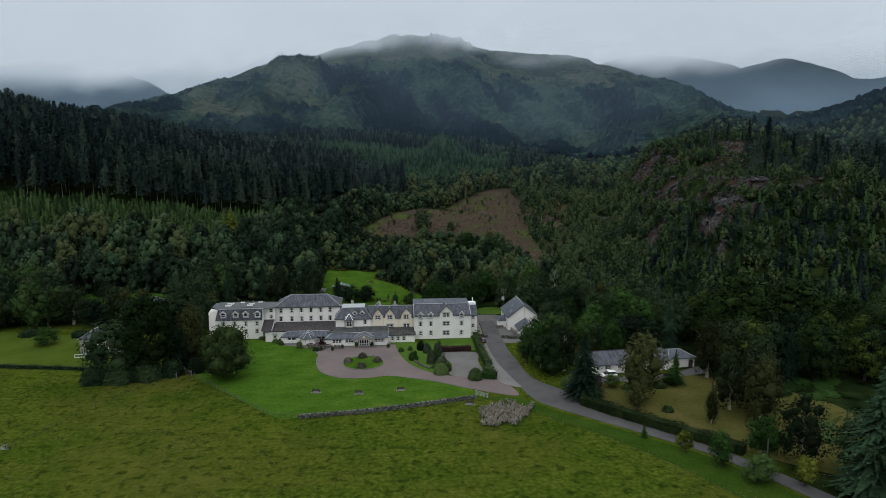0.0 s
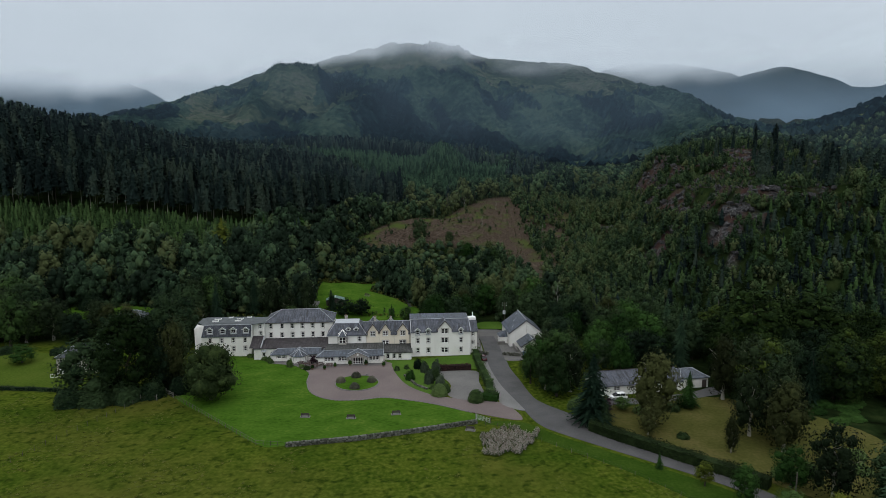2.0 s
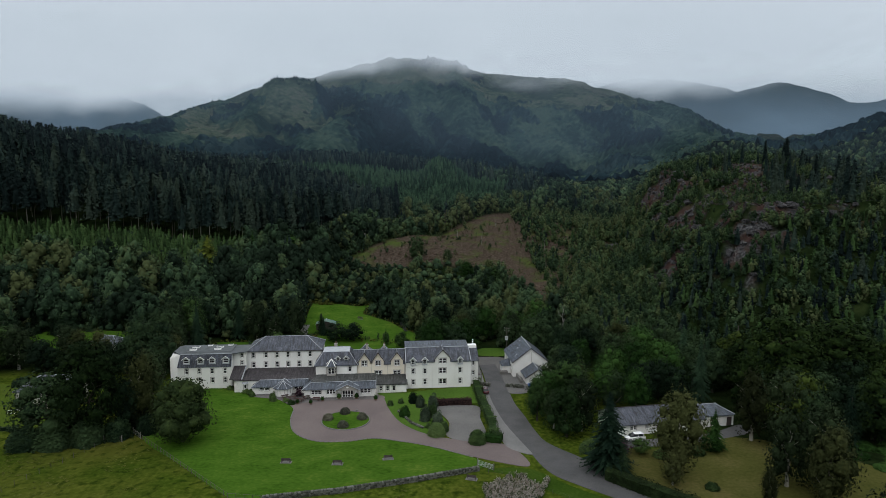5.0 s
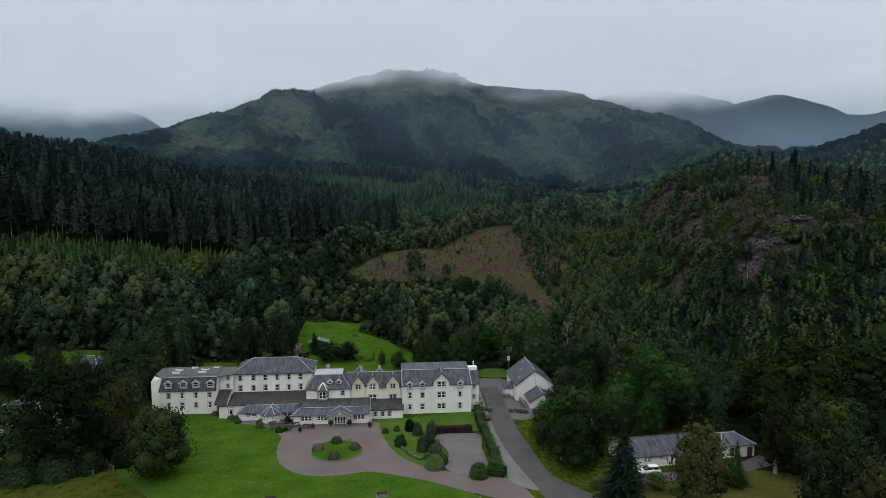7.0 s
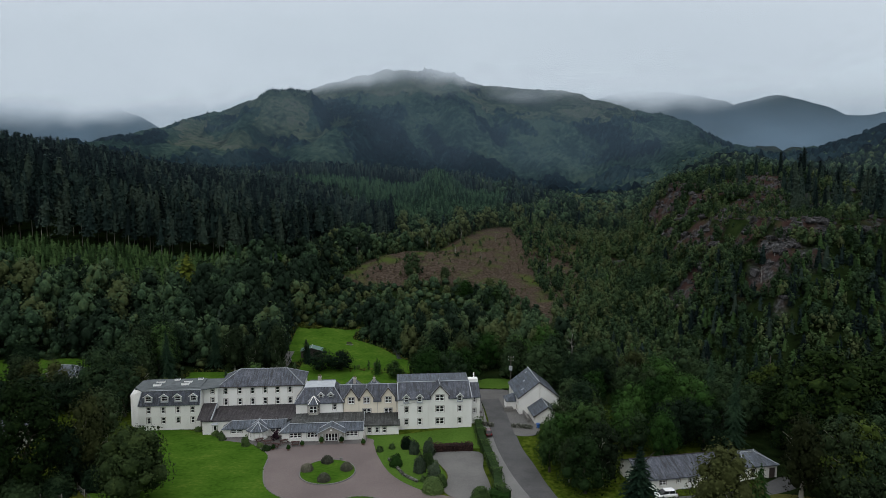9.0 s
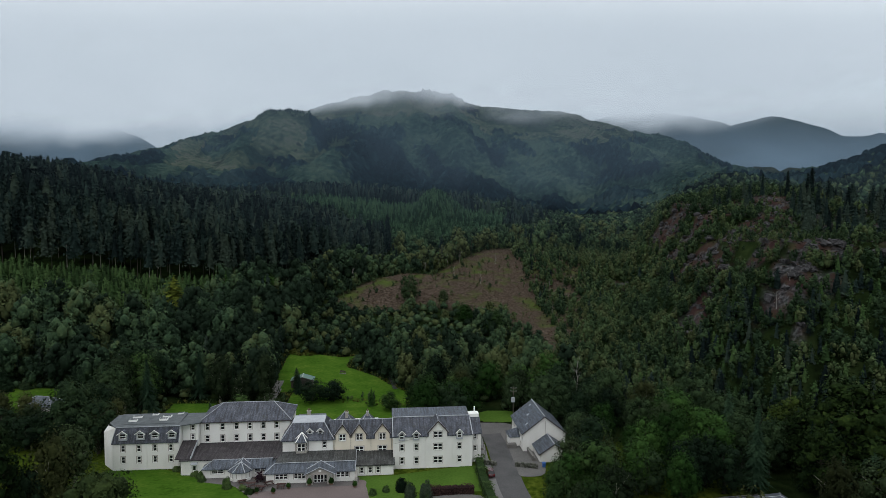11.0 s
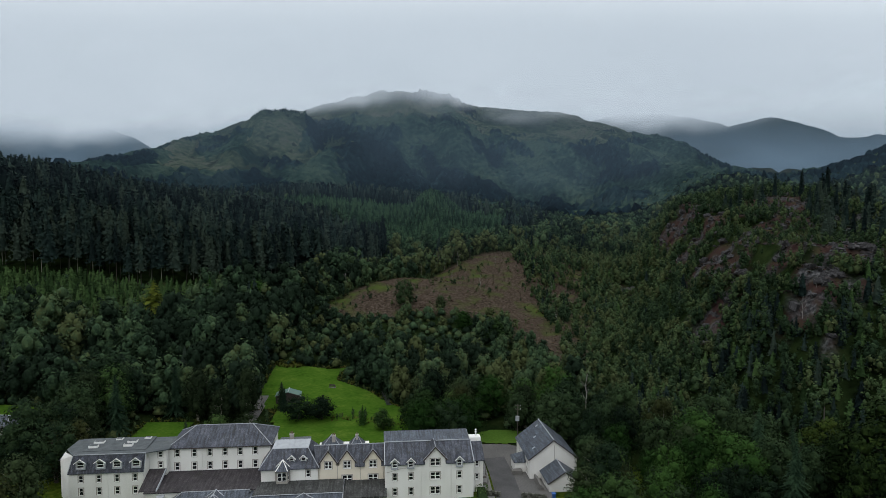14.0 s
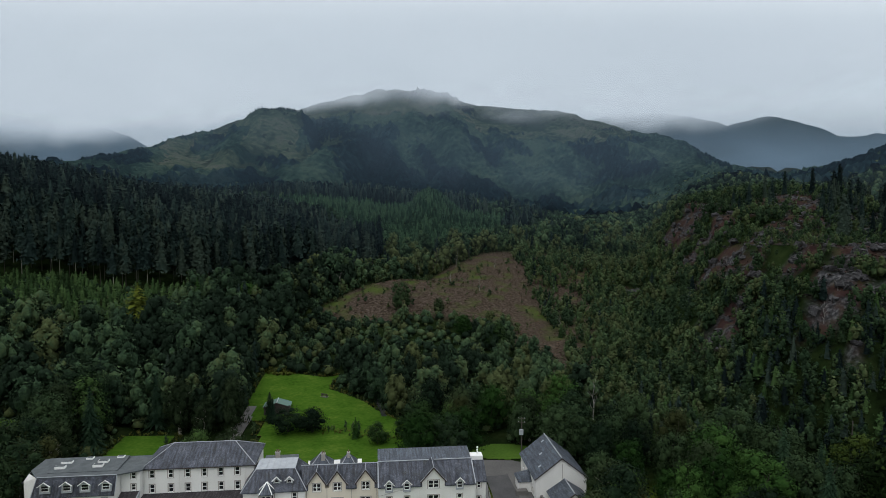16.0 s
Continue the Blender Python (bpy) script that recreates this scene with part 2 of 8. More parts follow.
M["leaf"] = leaves("broad_leaves", [(0.0118, 0.0258, 0.0086), (0.0228, 0.0459, 0.0139), (0.0388, 0.0693, 0.0191)])
M["shrubgreen"] = leaves("shrub_leaves", [(0.0207, 0.0391, 0.0132), (0.0391, 0.0667, 0.0220), (0.0667, 0.0989, 0.0330)])
M["shrubgrey"] = leaves("silver_shrub_leaves", [(0.0312, 0.0468, 0.0286), (0.0572, 0.0780, 0.0494), (0.0910, 0.1118, 0.0728)])
M["leafround"] = leaves("glossy_green_leaves", [(0.0111, 0.0192, 0.0072), (0.0209, 0.0345, 0.0120), (0.0369, 0.0537, 0.0168)])
M["leaflime"] = leaves("lime_tree_leaves", [(0.0073, 0.0162, 0.0047), (0.0175, 0.0321, 0.0075), (0.0363, 0.0532, 0.0104)])
M["leafdark"] = leaves("dark_leaves", [(0.0052, 0.0114, 0.0063), (0.0108, 0.0222, 0.0105), (0.0239, 0.0406, 0.0168)])
M["leafgrey"] = leaves("grey_green_leaves", [(0.0093, 0.0165, 0.0076), (0.0164, 0.0266, 0.0116), (0.0258, 0.0392, 0.0166)])
M["leafolive"] = leaves("brown_green_leaves", [(0.0146, 0.0193, 0.0073), (0.0242, 0.0301, 0.0106), (0.0367, 0.0422, 0.0147)])
M["leafyellow"] = leaves("yellow_green_leaves", [(0.0434, 0.0589, 0.0095), (0.0744, 0.0930, 0.0136), (0.1116, 0.1240, 0.0204)])
M["leafbright"] = leaves("fresh_green_leaves", [(0.0101, 0.0281, 0.0060), (0.0169, 0.0438, 0.0092), (0.0285, 0.0606, 0.0138)])
M["leafpurple"] = leaves("purple_leaves", [(0.0136, 0.0074, 0.0122), (0.0248, 0.0124, 0.0204), (0.0372, 0.0186, 0.0272)])
M["leafheather"] = leaves("clipped_heath_leaves", [(0.0420, 0.0475, 0.0338), (0.0693, 0.0718, 0.0507), (0.0998, 0.0971, 0.0698)])
M["leafbeech"] = leaves("copper_hedge_leaves", [(0.0174, 0.0112, 0.0109), (0.0310, 0.0186, 0.0170), (0.0496, 0.0279, 0.0238)])
M["needle"] = leaves("spruce_needles", [(0.0073, 0.0175, 0.0108), (0.0140, 0.0298, 0.0166), (0.0254, 0.0484, 0.0248)])
# w_mixed, w_dark and w_birch have the blue of distant air put into their greens
M["w_mixed"] = leaves("wood_leaves", [(0.0135, 0.0254, 0.0146), (0.0270, 0.0506, 0.0264), (0.0492, 0.0805, 0.0378), (0.0601, 0.0746, 0.0303)], "tint")
M["w_dark"] = leaves("conifer_needles", [(0.0070, 0.0132, 0.0125), (0.0113, 0.0211, 0.0188), (0.0182, 0.0324, 0.0272), (0.0296, 0.0438, 0.0324)], "tint")
M["w_light"] = leaves("young_spruce_needles", [(0.020, 0.040, 0.014), (0.034, 0.066, 0.022), (0.054, 0.094, 0.032)], "tint")
# young spruce again for the far glen, haze's blue put into the colour
M["w_glen"] = leaves("glen_spruce_needles", [(0.016, 0.036, 0.020), (0.028, 0.058, 0.031), (0.042, 0.080, 0.041)], "tint")
M["w_birch"] = leaves("birch_leaves", [(0.0200, 0.0385, 0.0185), (0.0350, 0.0600, 0.0270), (0.0540, 0.0820, 0.0335), (0.0610, 0.0770, 0.0325)], "tint")
# far slopes: bluer and paler than the plants, as haze would make them
M["hazy_birch"] = hazy_hillside("hazy_birch_leaves", [(0.0085, 0.0181, 0.0158), (0.0141, 0.0287, 0.0236), (0.0220, 0.0402, 0.0315), (0.0324, 0.0518, 0.0382)])
M["hazy_pine"] = hazy_hillside("hazy_pine_needles", [(0.0041, 0.0091, 0.0122), (0.0071, 0.0161, 0.0199), (0.0112, 0.0237, 0.0274), (0.0185, 0.0332, 0.0355)])
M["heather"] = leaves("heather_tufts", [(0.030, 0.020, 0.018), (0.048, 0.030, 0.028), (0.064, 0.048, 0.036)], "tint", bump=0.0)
M["hazy_scrub"] = hazy_hillside("hazy_heather_and_grass", [(0.0172, 0.0271, 0.0197), (0.0304, 0.0444, 0.0295), (0.0437, 0.0571, 0.0377), (0.0568, 0.0628, 0.0492)])
M["tuft"] = leaves("grass_blades", [(0.080, 0.080, 0.020), (0.048, 0.062, 0.011), (0.080, 0.090, 0.020)], "tint", bump=0.0)
M["blossom"] = leaves("pale_seed_heads", [(0.1904, 0.1564, 0.1292), (0.2856, 0.2516, 0.2176), (0.3740, 0.3400, 0.3060)], "tint")
M["bracken"] = leaves("bracken_fronds", [(0.0390, 0.0510, 0.0195), (0.0675, 0.0570, 0.0300), (0.0900, 0.0570, 0.0360)], "tint", bump=0.0)

# ---- the lie of the land ----


def sm(a, b, t):
    k = np.clip((np.asarray(t, float) - a) / (b - a), 0, 1)
    return k * k * (3 - 2 * k)


def hashed(i, j, seed):
    h = np.sin(i * 127.1 + j * 311.7 + seed * 74.7) * 43758.5453
    return h - np.floor(h)


def vnoise(x, y, seed=0):
    i, j = np.floor(x), np.floor(y)
    fx, fy = x - i, y - j
    fx, fy = fx * fx * (3 - 2 * fx), fy * fy * (3 - 2 * fy)
    a, b = hashed(i, j, seed), hashed(i + 1, j, seed)
    c, d = hashed(i, j + 1, seed), hashed(i + 1, j + 1, seed)
    return (a * (1 - fx) + b * fx) * (1 - fy) + (c * (1 - fx) + d * fx) * fy


def fbm(x, y, seed=0, octaves=4):
    s, a = 0, 0.5
    for o in range(octaves):
        s = s + a * (vnoise(x * 2 ** o, y * 2 ** o, seed + o) - 0.5)
        a *= 0.5
    return s * 2


def bell(x, y, cx, cy, rx, ry):
    return np.exp(-((x - cx) / rx) ** 2 - ((y - cy) / ry) ** 2)


MAIN_X = [-1500, -920, -788, -641, -526, -348, -234, -137, -23, 74, 204, 368, 466, 582, 759, 868, 1200]
MAIN_Z = [20, 62, 122, 196, 246, 288, 322, 346, 332, 318, 310, 298, 274, 228, 146, 90, 40]
EAST_X = [300, 691, 891, 1118, 1296, 1547, 1700, 1831, 1931, 2002, 2600, 3600]
EAST_Z = [150, 405, 455, 430, 395, 430, 405, 335, 350, 358, 400, 200]
WEST_X = [-4000, -3000, -2132, -1859, -1642, -1478, -1000]
WEST_Z = [300, 520, 500, 480, 420, 350, 140]


def ridge(x, y, px, pz, crest, front, back, seed):
    """A range whose skyline runs at the distance crest; spurs and gullies come down its front."""
    soft = sum(np.interp(x + d, px, pz) for d in (-25, 0, 25)) / 3
    wob = fbm(x / 170, y / 520, seed, 4)
    c = crest + 60 * fbm(x / 300, 0 * x, seed + 3)
    s = np.where(y < c, (c - y) / front, (y - c) / back)
    top = soft + 6 * fbm(x / 45, y / 45, seed + 5)
    p = np.clip(1 - s * (1 + 0.55 * wob), 0, 1)
    return top * p ** 1.3


def knoll(x, y):
    """How far up the west face of the craggy knoll: 0 at its foot, 1 at its brow; and metres from the foot."""
    d = x - np.interp(y, [170, 200, 222, 240, 280, 330, 400, 460, 540], [96, 82, 73, 66, 65, 74, 86, 100, 140]) + 3 * fbm(y / 22, x / 60, 71)
    south = 0.82 * (y - 188) + 4 * fbm(x / 22, y / 60, 73)
    d = np.minimum(d, south) - 1.5 * np.exp(-((d - south) / 8) ** 2)
    return np.clip(d / 46, 0, 1), d


def knoll_height(x, y):
    k, d = knoll(x, y)
    ledge = np.clip(k * 3, 0, 1) * (3.0 * fbm(x / 15, y / 12, 3) + 1.3 * np.sin(42 * k + 6 * fbm(x / 25, y / 25, 72)))
    top = -1 + 46 * k * (1 - 0.22 * sm(95, 175, d)) + k * (14 * bell(x, y, 165, 370, 60, 70) + 15 * bell(x, y, 190, 455, 58, 80)) + ledge
    return top * (1 - sm(490, 640, y))


def land(x, y):
    """Height of the ground."""
    x, y = np.asarray(x, float), np.asarray(y, float)
    z = 12 * sm(212, 320, y) + 24 * sm(310, 520, y) + 8 * sm(520, 900, y)
    z = z + (0.24 - 0.145 * sm(360, 620, y)) * np.clip(-x - 40, 0, 900) * sm(235, 380, y) * (1 - 0.8 * sm(760, 1300, y))
    z = z + np.clip(knoll_height(x, y) - z, 0, None)
    z = z + 42 * bell(x, y, 345, 830, 80, 150) + 95 * bell(x, y, 650, 830, 190, 260) + 6 * bell(x, y, 35, 425, 60, 50) + 9 * bell(x, y, -12, 352, 44, 26) + 24 * sm(500, 790, y) * bell(x, 0, -70, 0, 150, 1) * (1 - sm(820, 1100, y))
    hills = ridge(x, y, MAIN_X, MAIN_Z, 1900, 980, 800, 11)
    hills = np.maximum(hills, 224 * bell(x, y, -328, 1500, 150, 300) * (1 + 0.10 * fbm(x / 90, y / 90, 14)))
    hills = np.maximum(hills, np.maximum(ridge(x, y, EAST_X, EAST_Z, 2900, 1000, 900, 31), ridge(x, y, WEST_X, WEST_Z, 3200, 1300, 900, 41)))
    crag = 1 - 2 * np.abs(fbm(x / 120, y / 190, 27, 4))
    z = z + hills + sm(1000, 1350, y) * (12 * fbm(x / 120, y / 120, 25, 5) + 20 * (crag - 0.72) * sm(-520, -300, x)) * (1 - 0.6 * sm(1760, 1900, y))
    z = z + sm(230, 420, y) * 5 * fbm(x / 55, y / 55, 5)
    out = np.maximum(sm(1300, 2500, np.abs(x)) * sm(900, -200, y), sm(-200, -1200, y))
    return z + out * (120 + 120 * fbm(x / 400, y / 400, 8))


def axis(parts):
    v = [parts[0][0]]
    for lo, hi, step in parts:
        k = max(1, round((hi - lo) / step))
        v += [lo + (hi - lo) * (i + 1) / k for i in range(k)]
    return np.array(v)


xs = axis([(-4900, -2000, 145), (-2000, -900, 45), (-900, -300, 20), (-300, -150, 7), (-150, 220, 3.5), (220, 400, 8), (400, 900, 18), (900, 2400, 42), (2400, 4900, 140)])
ys = axis([(-4900, -500, 220), (-500, 60, 28), (60, 220, 4), (220, 480, 3.5), (480, 800, 8), (800, 1300, 13), (1300, 2300, 19), (2300, 3300, 45), (3300, 4900, 120)])
GX, GY = np.meshgrid(xs, ys)
GZ = land(GX, GY)


def mesh_from(name, verts, faces, mats, face_mat=None, attr=None, smooth=False, normals=None):
    """A mesh from numpy arrays: verts (n, 3), faces (m, 3 or 4)."""
    me = bpy.data.meshes.new(name)
    verts, faces = np.asarray(verts, np.float32), np.asarray(faces, np.int32)
    k = faces.shape[1]
    me.vertices.add(len(verts))
    me.vertices.foreach_set("co", verts.ravel())
    me.loops.add(faces.size)
    me.loops.foreach_set("vertex_index", faces.ravel())
    me.polygons.add(len(faces))
    me.polygons.foreach_set("loop_start", np.arange(0, faces.size, k, dtype=np.int32))
    for m in mats:
        me.materials.append(m)
    if face_mat is not None:
        me.polygons.foreach_set("material_index", np.asarray(face_mat, np.int32))
    me.polygons.foreach_set("use_smooth", np.full(len(faces), smooth))
    for key, vals in (attr or {}).items():
        a = me.attributes.new(key, "FLOAT", "POINT")
        a.data.foreach_set("value", np.asarray(vals, np.float32))
    me.update(calc_edges=True)
    if normals is not None:
        me.normals_split_custom_set_from_vertices(np.asarray(normals, np.float32))
    return me


FELLED = ((-47, 329), (-29, 353), (-12, 372), (11, 406), (28, 424), (46, 427), (82, 424), (79, 380), (67, 325), (51, 266), (36, 262), (31, 290), (24, 318), (-1, 318), (-24, 312))


def clearing_mask(x, y):
    """Where the wood was felled: a brown spur above the lawn."""
    x, y = np.broadcast_arrays(np.asarray(x, float), np.asarray(y, float))
    near, odd = np.full(x.shape, 1e9), np.zeros(x.shape, bool)
    for (ax, ay), (bx, by) in zip(FELLED, FELLED[1:] + FELLED[:1]):
        t = np.clip(((x - ax) * (bx - ax) + (y - ay) * (by - ay)) / ((bx - ax) ** 2 + (by - ay) ** 2), 0, 1)
        near = np.minimum(near, np.hypot(x - ax - t * (bx - ax), y - ay - t * (by - ay)))
        odd ^= ((ay > y) != (by > y)) & (x < ax + (bx - ax) * (y - ay) / (by - ay + 1e-9))
    return sm(-2.5, 2.5, np.where(odd, near, -near) + 5 * fbm(x / 11, y / 11, 31))


# rock faces on the knoll: x, y, half width
ROCKS = ((121, 388, 8), (120, 297, 7), (130, 284, 7), (121, 245, 5), (109, 338, 7), (105, 291, 4), (108, 262, 6), (105, 244, 5), (110, 240, 4), (99, 270, 4), (92, 267, 5), (100, 235, 5), (104, 235, 4), (92, 368, 8), (86, 261, 7), (98, 221, 2))


def crag_mask(x, y):
    """Bare rock and heather on the steep knoll."""
    faces = np.max([bell(x, y, a - 1.5, b - 2.5, 0.9 * w + 1, 0.8 * w + 2) for a, b, w in ROCKS], axis=0)
    k, d = knoll(x, y)
    band = sm(0.5, 0.72, k) * sm(222, 238, y) * (1 - sm(370, 430, y)) * (1 - sm(75, 115, d))
    band = np.maximum(band * (1 - 0.6 * sm(112, 130, x) * (1 - sm(262, 290, y))), bell(x, y, 84, 268, 8, 9))
    return np.maximum(sm(0.44, 0.60, 0.5 * band + 1.0 * fbm(x / 13, y / 8, 41)) * sm(0.2, 0.5, band), sm(0.42, 0.62, faces + 0.22 * fbm(x / 4, y / 4, 43)))


def backlawn_mask(x, y):
    a = (y > 229.5) & (y < 267 + 1.5 * np.sin(x / 4)) & (x > np.where(y < 238, -41.5, -49.0)) & (x < np.where(y > 257, -27.5, -27.5 + (257 - y) * 1.08) + np.sin(y / 3)) & (x < 2)
    b = (y > 212) & (y < 229.5 - 0.1 * x * (x > 0)) & (x > -40.5) & (x < -3 + np.sin(y))
    c = (y > 212) & (y < 230) & (x > -73) & (x < -61)
    d = ((x + 122) / 26) ** 2 + ((y - 232) / 9) ** 2 < 1
    return a | b | c | d


def ground_material():
    m = bpy.data.materials.new("ground_cover")
    m.use_nodes = True
    n, l = m.node_tree.nodes, m.node_tree.links
    b = n["Principled BSDF"]
    b.inputs["Roughness"].default_value, b.inputs["Specular IOR Level"].default_value = 0.95, 0.0
    pos = n.new("ShaderNodeNewGeometry").outputs["Position"]

    def noise_at(scale, detail=6):
        q = n.new("ShaderNodeTexNoise")
        q.inputs["Scale"].default_value, q.inputs["Detail"].default_value = scale, detail
        l.new(pos, q.inputs["Vector"])
        return q.outputs["Fac"]

    def ramp(fac, cols, lo=0.3, hi=0.7):
        r = n.new("ShaderNodeValToRGB")
        es = r.color_ramp.elements
        es[0].position, es[0].color = lo, (*cols[0], 1)
        es[1].position, es[1].color = hi, (*cols[-1], 1)
        for i in range(1, len(cols) - 1):
            e = es.new(lo + (hi - lo) * i / (len(cols) - 1))
            e.color = (*cols[i], 1)
        l.new(fac, r.inputs["Fac"])
        return r.outputs["Color"]

    def mix(a, bb, fac):
        q = n.new("ShaderNodeMix")
        q.data_type = "RGBA"
        l.new(fac, q.inputs["Factor"])
        l.new(a, q.inputs["A"])
        l.new(bb, q.inputs["B"])
        return q.outputs["Result"]

    def attr(key):
        q = n.new("ShaderNodeAttribute")
        q.attribute_name = key
        return q.outputs["Fac"]

    big, mid, fine = noise_at(0.035, 5), noise_at(0.22, 6), noise_at(1.1, 8)
    field = mix(ramp(mid, [(0.0221, 0.0420, 0.0043), (0.0423, 0.0660, 0.0068), (0.0681, 0.0860, 0.0110)]),
                ramp(fine, [(0.0147, 0.0300, 0.0034), (0.0460, 0.0660, 0.0085), (0.0920, 0.1060, 0.0187)], 0.34, 0.66), big)
    field = mix(field, ramp(mid, [(0.0478, 0.0560, 0.0093), (0.0791, 0.0780, 0.0170)]), ramp(noise_at(0.024, 5), [(0, 0, 0), (0.75, 0.75, 0.75)], 0.46, 0.66))
    field = mix(field, ramp(fine, [(0.0147, 0.0320, 0.0034), (0.0386, 0.0660, 0.0076)]), ramp(noise_at(0.045, 7), [(0, 0, 0), (0.85, 0.85, 0.85)], 0.50, 0.66))
    field = mix(field, ramp(fine, [(0.0092, 0.0200, 0.0026), (0.0239, 0.0360, 0.0051)]), ramp(noise_at(0.5, 5), [(0, 0, 0), (0.8, 0.8, 0.8)], 0.53, 0.66))
    # forest floor: near-black green, the shade between the trees put into its colour
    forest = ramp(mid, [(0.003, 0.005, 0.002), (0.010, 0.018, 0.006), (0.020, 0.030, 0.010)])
    felled = mix(ramp(fine, [(0.020, 0.015, 0.011), (0.050, 0.038, 0.029), (0.095, 0.075, 0.060)]), ramp(mid, [(0.038, 0.058, 0.014), (0.055, 0.072, 0.02)]),
                 ramp(noise_at(0.1, 5), [(0, 0, 0), (1, 1, 1)], 0.5, 0.68))
    moor = mix(ramp(noise_at(0.014, 10), [(0.006, 0.011, 0.007), (0.016, 0.024, 0.014), (0.032, 0.032, 0.022)]), ramp(noise_at(0.08, 9), [(0.004, 0.008, 0.006), (0.032, 0.035, 0.027)], 0.38, 0.66), noise_at(0.02))
    rocky = mix(ramp(fine, [(0.010, 0.010, 0.010), (0.038, 0.038, 0.04), (0.11, 0.11, 0.112)]), ramp(mid, [(0.024, 0.013, 0.013), (0.042, 0.025, 0.022), (0.040, 0.038, 0.018)]),
                ramp(noise_at(0.16, 6), [(0, 0, 0), (1, 1, 1)], 0.42, 0.56))
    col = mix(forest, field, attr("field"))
    col = mix(col, moor, attr("moor"))
    col = mix(col, felled, attr("felled"))
    col = mix(col, rocky, attr("crag"))
    l.new(col, b.inputs["Base Color"])
    bp = n.new("ShaderNodeBump")
    bp.inputs["Strength"].default_value, bp.inputs["Distance"].default_value = 0.7, 0.35
    l.new(fine, bp.inputs["Height"])
    l.new(bp.outputs["Normal"], b.inputs["Normal"])
    return m


ny, nx = GX.shape
idx = np.arange(nx * ny).reshape(ny, nx)
quads = np.stack([idx[:-1, :-1], idx[:-1, 1:], idx[1:, 1:], idx[1:, :-1]], -1).reshape(-1, 4)
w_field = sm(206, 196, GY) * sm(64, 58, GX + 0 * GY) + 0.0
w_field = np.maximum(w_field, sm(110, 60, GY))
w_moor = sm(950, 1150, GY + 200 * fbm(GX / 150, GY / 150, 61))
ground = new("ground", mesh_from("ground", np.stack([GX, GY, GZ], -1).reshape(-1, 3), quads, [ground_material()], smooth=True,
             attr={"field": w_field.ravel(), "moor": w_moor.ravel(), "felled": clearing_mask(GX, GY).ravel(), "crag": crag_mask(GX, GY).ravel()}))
tagged(ground, "rough pasture, felled slope and wooded Highland hillsides", "ground", kind="structure")

# ---- mesh helpers ----


def box(bm, x0, y0, z0, x1, y1, z1):
    v = [bm.verts.new(p) for p in ((x0, y0, z0), (x1, y0, z0), (x1, y1, z0), (x0, y1, z0), (x0, y0, z1), (x1, y0, z1), (x1, y1, z1), (x0, y1, z1))]
    for f in ((3, 2, 1, 0), (4, 5, 6, 7), (0, 1, 5, 4), (1, 2, 6, 5), (2, 3, 7, 6), (3, 0, 4, 7)):
        bm.faces.new([v[i] for i in f])


def slab(bm, pts, depth):
    """A flat polygon with a thickness downwards."""
    top = [bm.verts.new(p) for p in pts]
    low = [bm.verts.new((p[0], p[1], p[2] - depth)) for p in pts]
    k = len(pts)
    bm.faces.new(top)
    bm.faces.new(low[::-1])
    for i in range(k):
        bm.faces.new([top[i], low[i], low[(i + 1) % k], top[(i + 1) % k]])


def bar(bm, a, b, r, sides=4, r2=None):
    """A straight round or square bar between two points."""
    a, b = Vector(a), Vector(b)
    q = (b - a).to_track_quat("Z", "Y")
    r2 = r if r2 is None else r2
    rings = []
    for p, rr in ((a, r), (b, r2)):
        rings.append([bm.verts.new(p + q @ Vector((rr * math.cos(2 * math.pi * (i + 0.5) / sides), rr * math.sin(2 * math.pi * (i + 0.5) / sides), 0))) for i in range(sides)])
    for i in range(sides):
        bm.faces.new([rings[0][i], rings[0][(i + 1) % sides], rings[1][(i + 1) % sides], rings[1][i]])
    bm.faces.new(rings[0][::-1])
    bm.faces.new(rings[1])


def as_mesh(name, bm, material):
    me = bpy.data.meshes.new(name)
    bmesh.ops.recalc_face_normals(bm, faces=bm.faces)
    bm.to_mesh(me)
    bm.free()
    for m in (material if isinstance(material, (list, tuple)) else [material]):
        me.materials.append(m)
    return me


def part(name, bm, material, parent, label=""):
    ob = new(name, as_mesh(name, bm, material))
    ob.parent = parent
    return tagged(ob, label) if label else ob


def put(name, me, parent, m=None, label=""):
    """A further object on a shared mesh, as a part of parent."""
    ob = new(name, me)
    ob.parent = parent
    if m is not None:
        ob.matrix_basis = m
    return tagged(ob, label) if label else ob


def thing(name, x=0, y=0, z=0, turn=0, label="", category="", group=""):
    e = new(name)
    e.empty_display_size = 0.3
    e.matrix_basis = pose(x, y, z, 0, 0, turn)
    return tagged(e, label, category, group)


def smooth_line(pts, n=6, closed=False):
    """Catmull-Rom through a few points."""
    out, k = [], len(pts)
    for i in range(k if closed else k - 1):
        p0, p1, p2, p3 = (Vector(pts[(i + d) % k] if closed else pts[min(max(i + d, 0), k - 1)]) for d in (-1, 0, 1, 2))
        for j in range(n):
            t = j / n
            out.append(0.5 * (2 * p1 + (p2 - p0) * t + (2 * p0 - 5 * p1 + 4 * p2 - p3) * t * t + (3 * p1 - p0 - 3 * p2 + p3) * t ** 3))
    if not closed:
        out.append(Vector(pts[-1]))
    return out


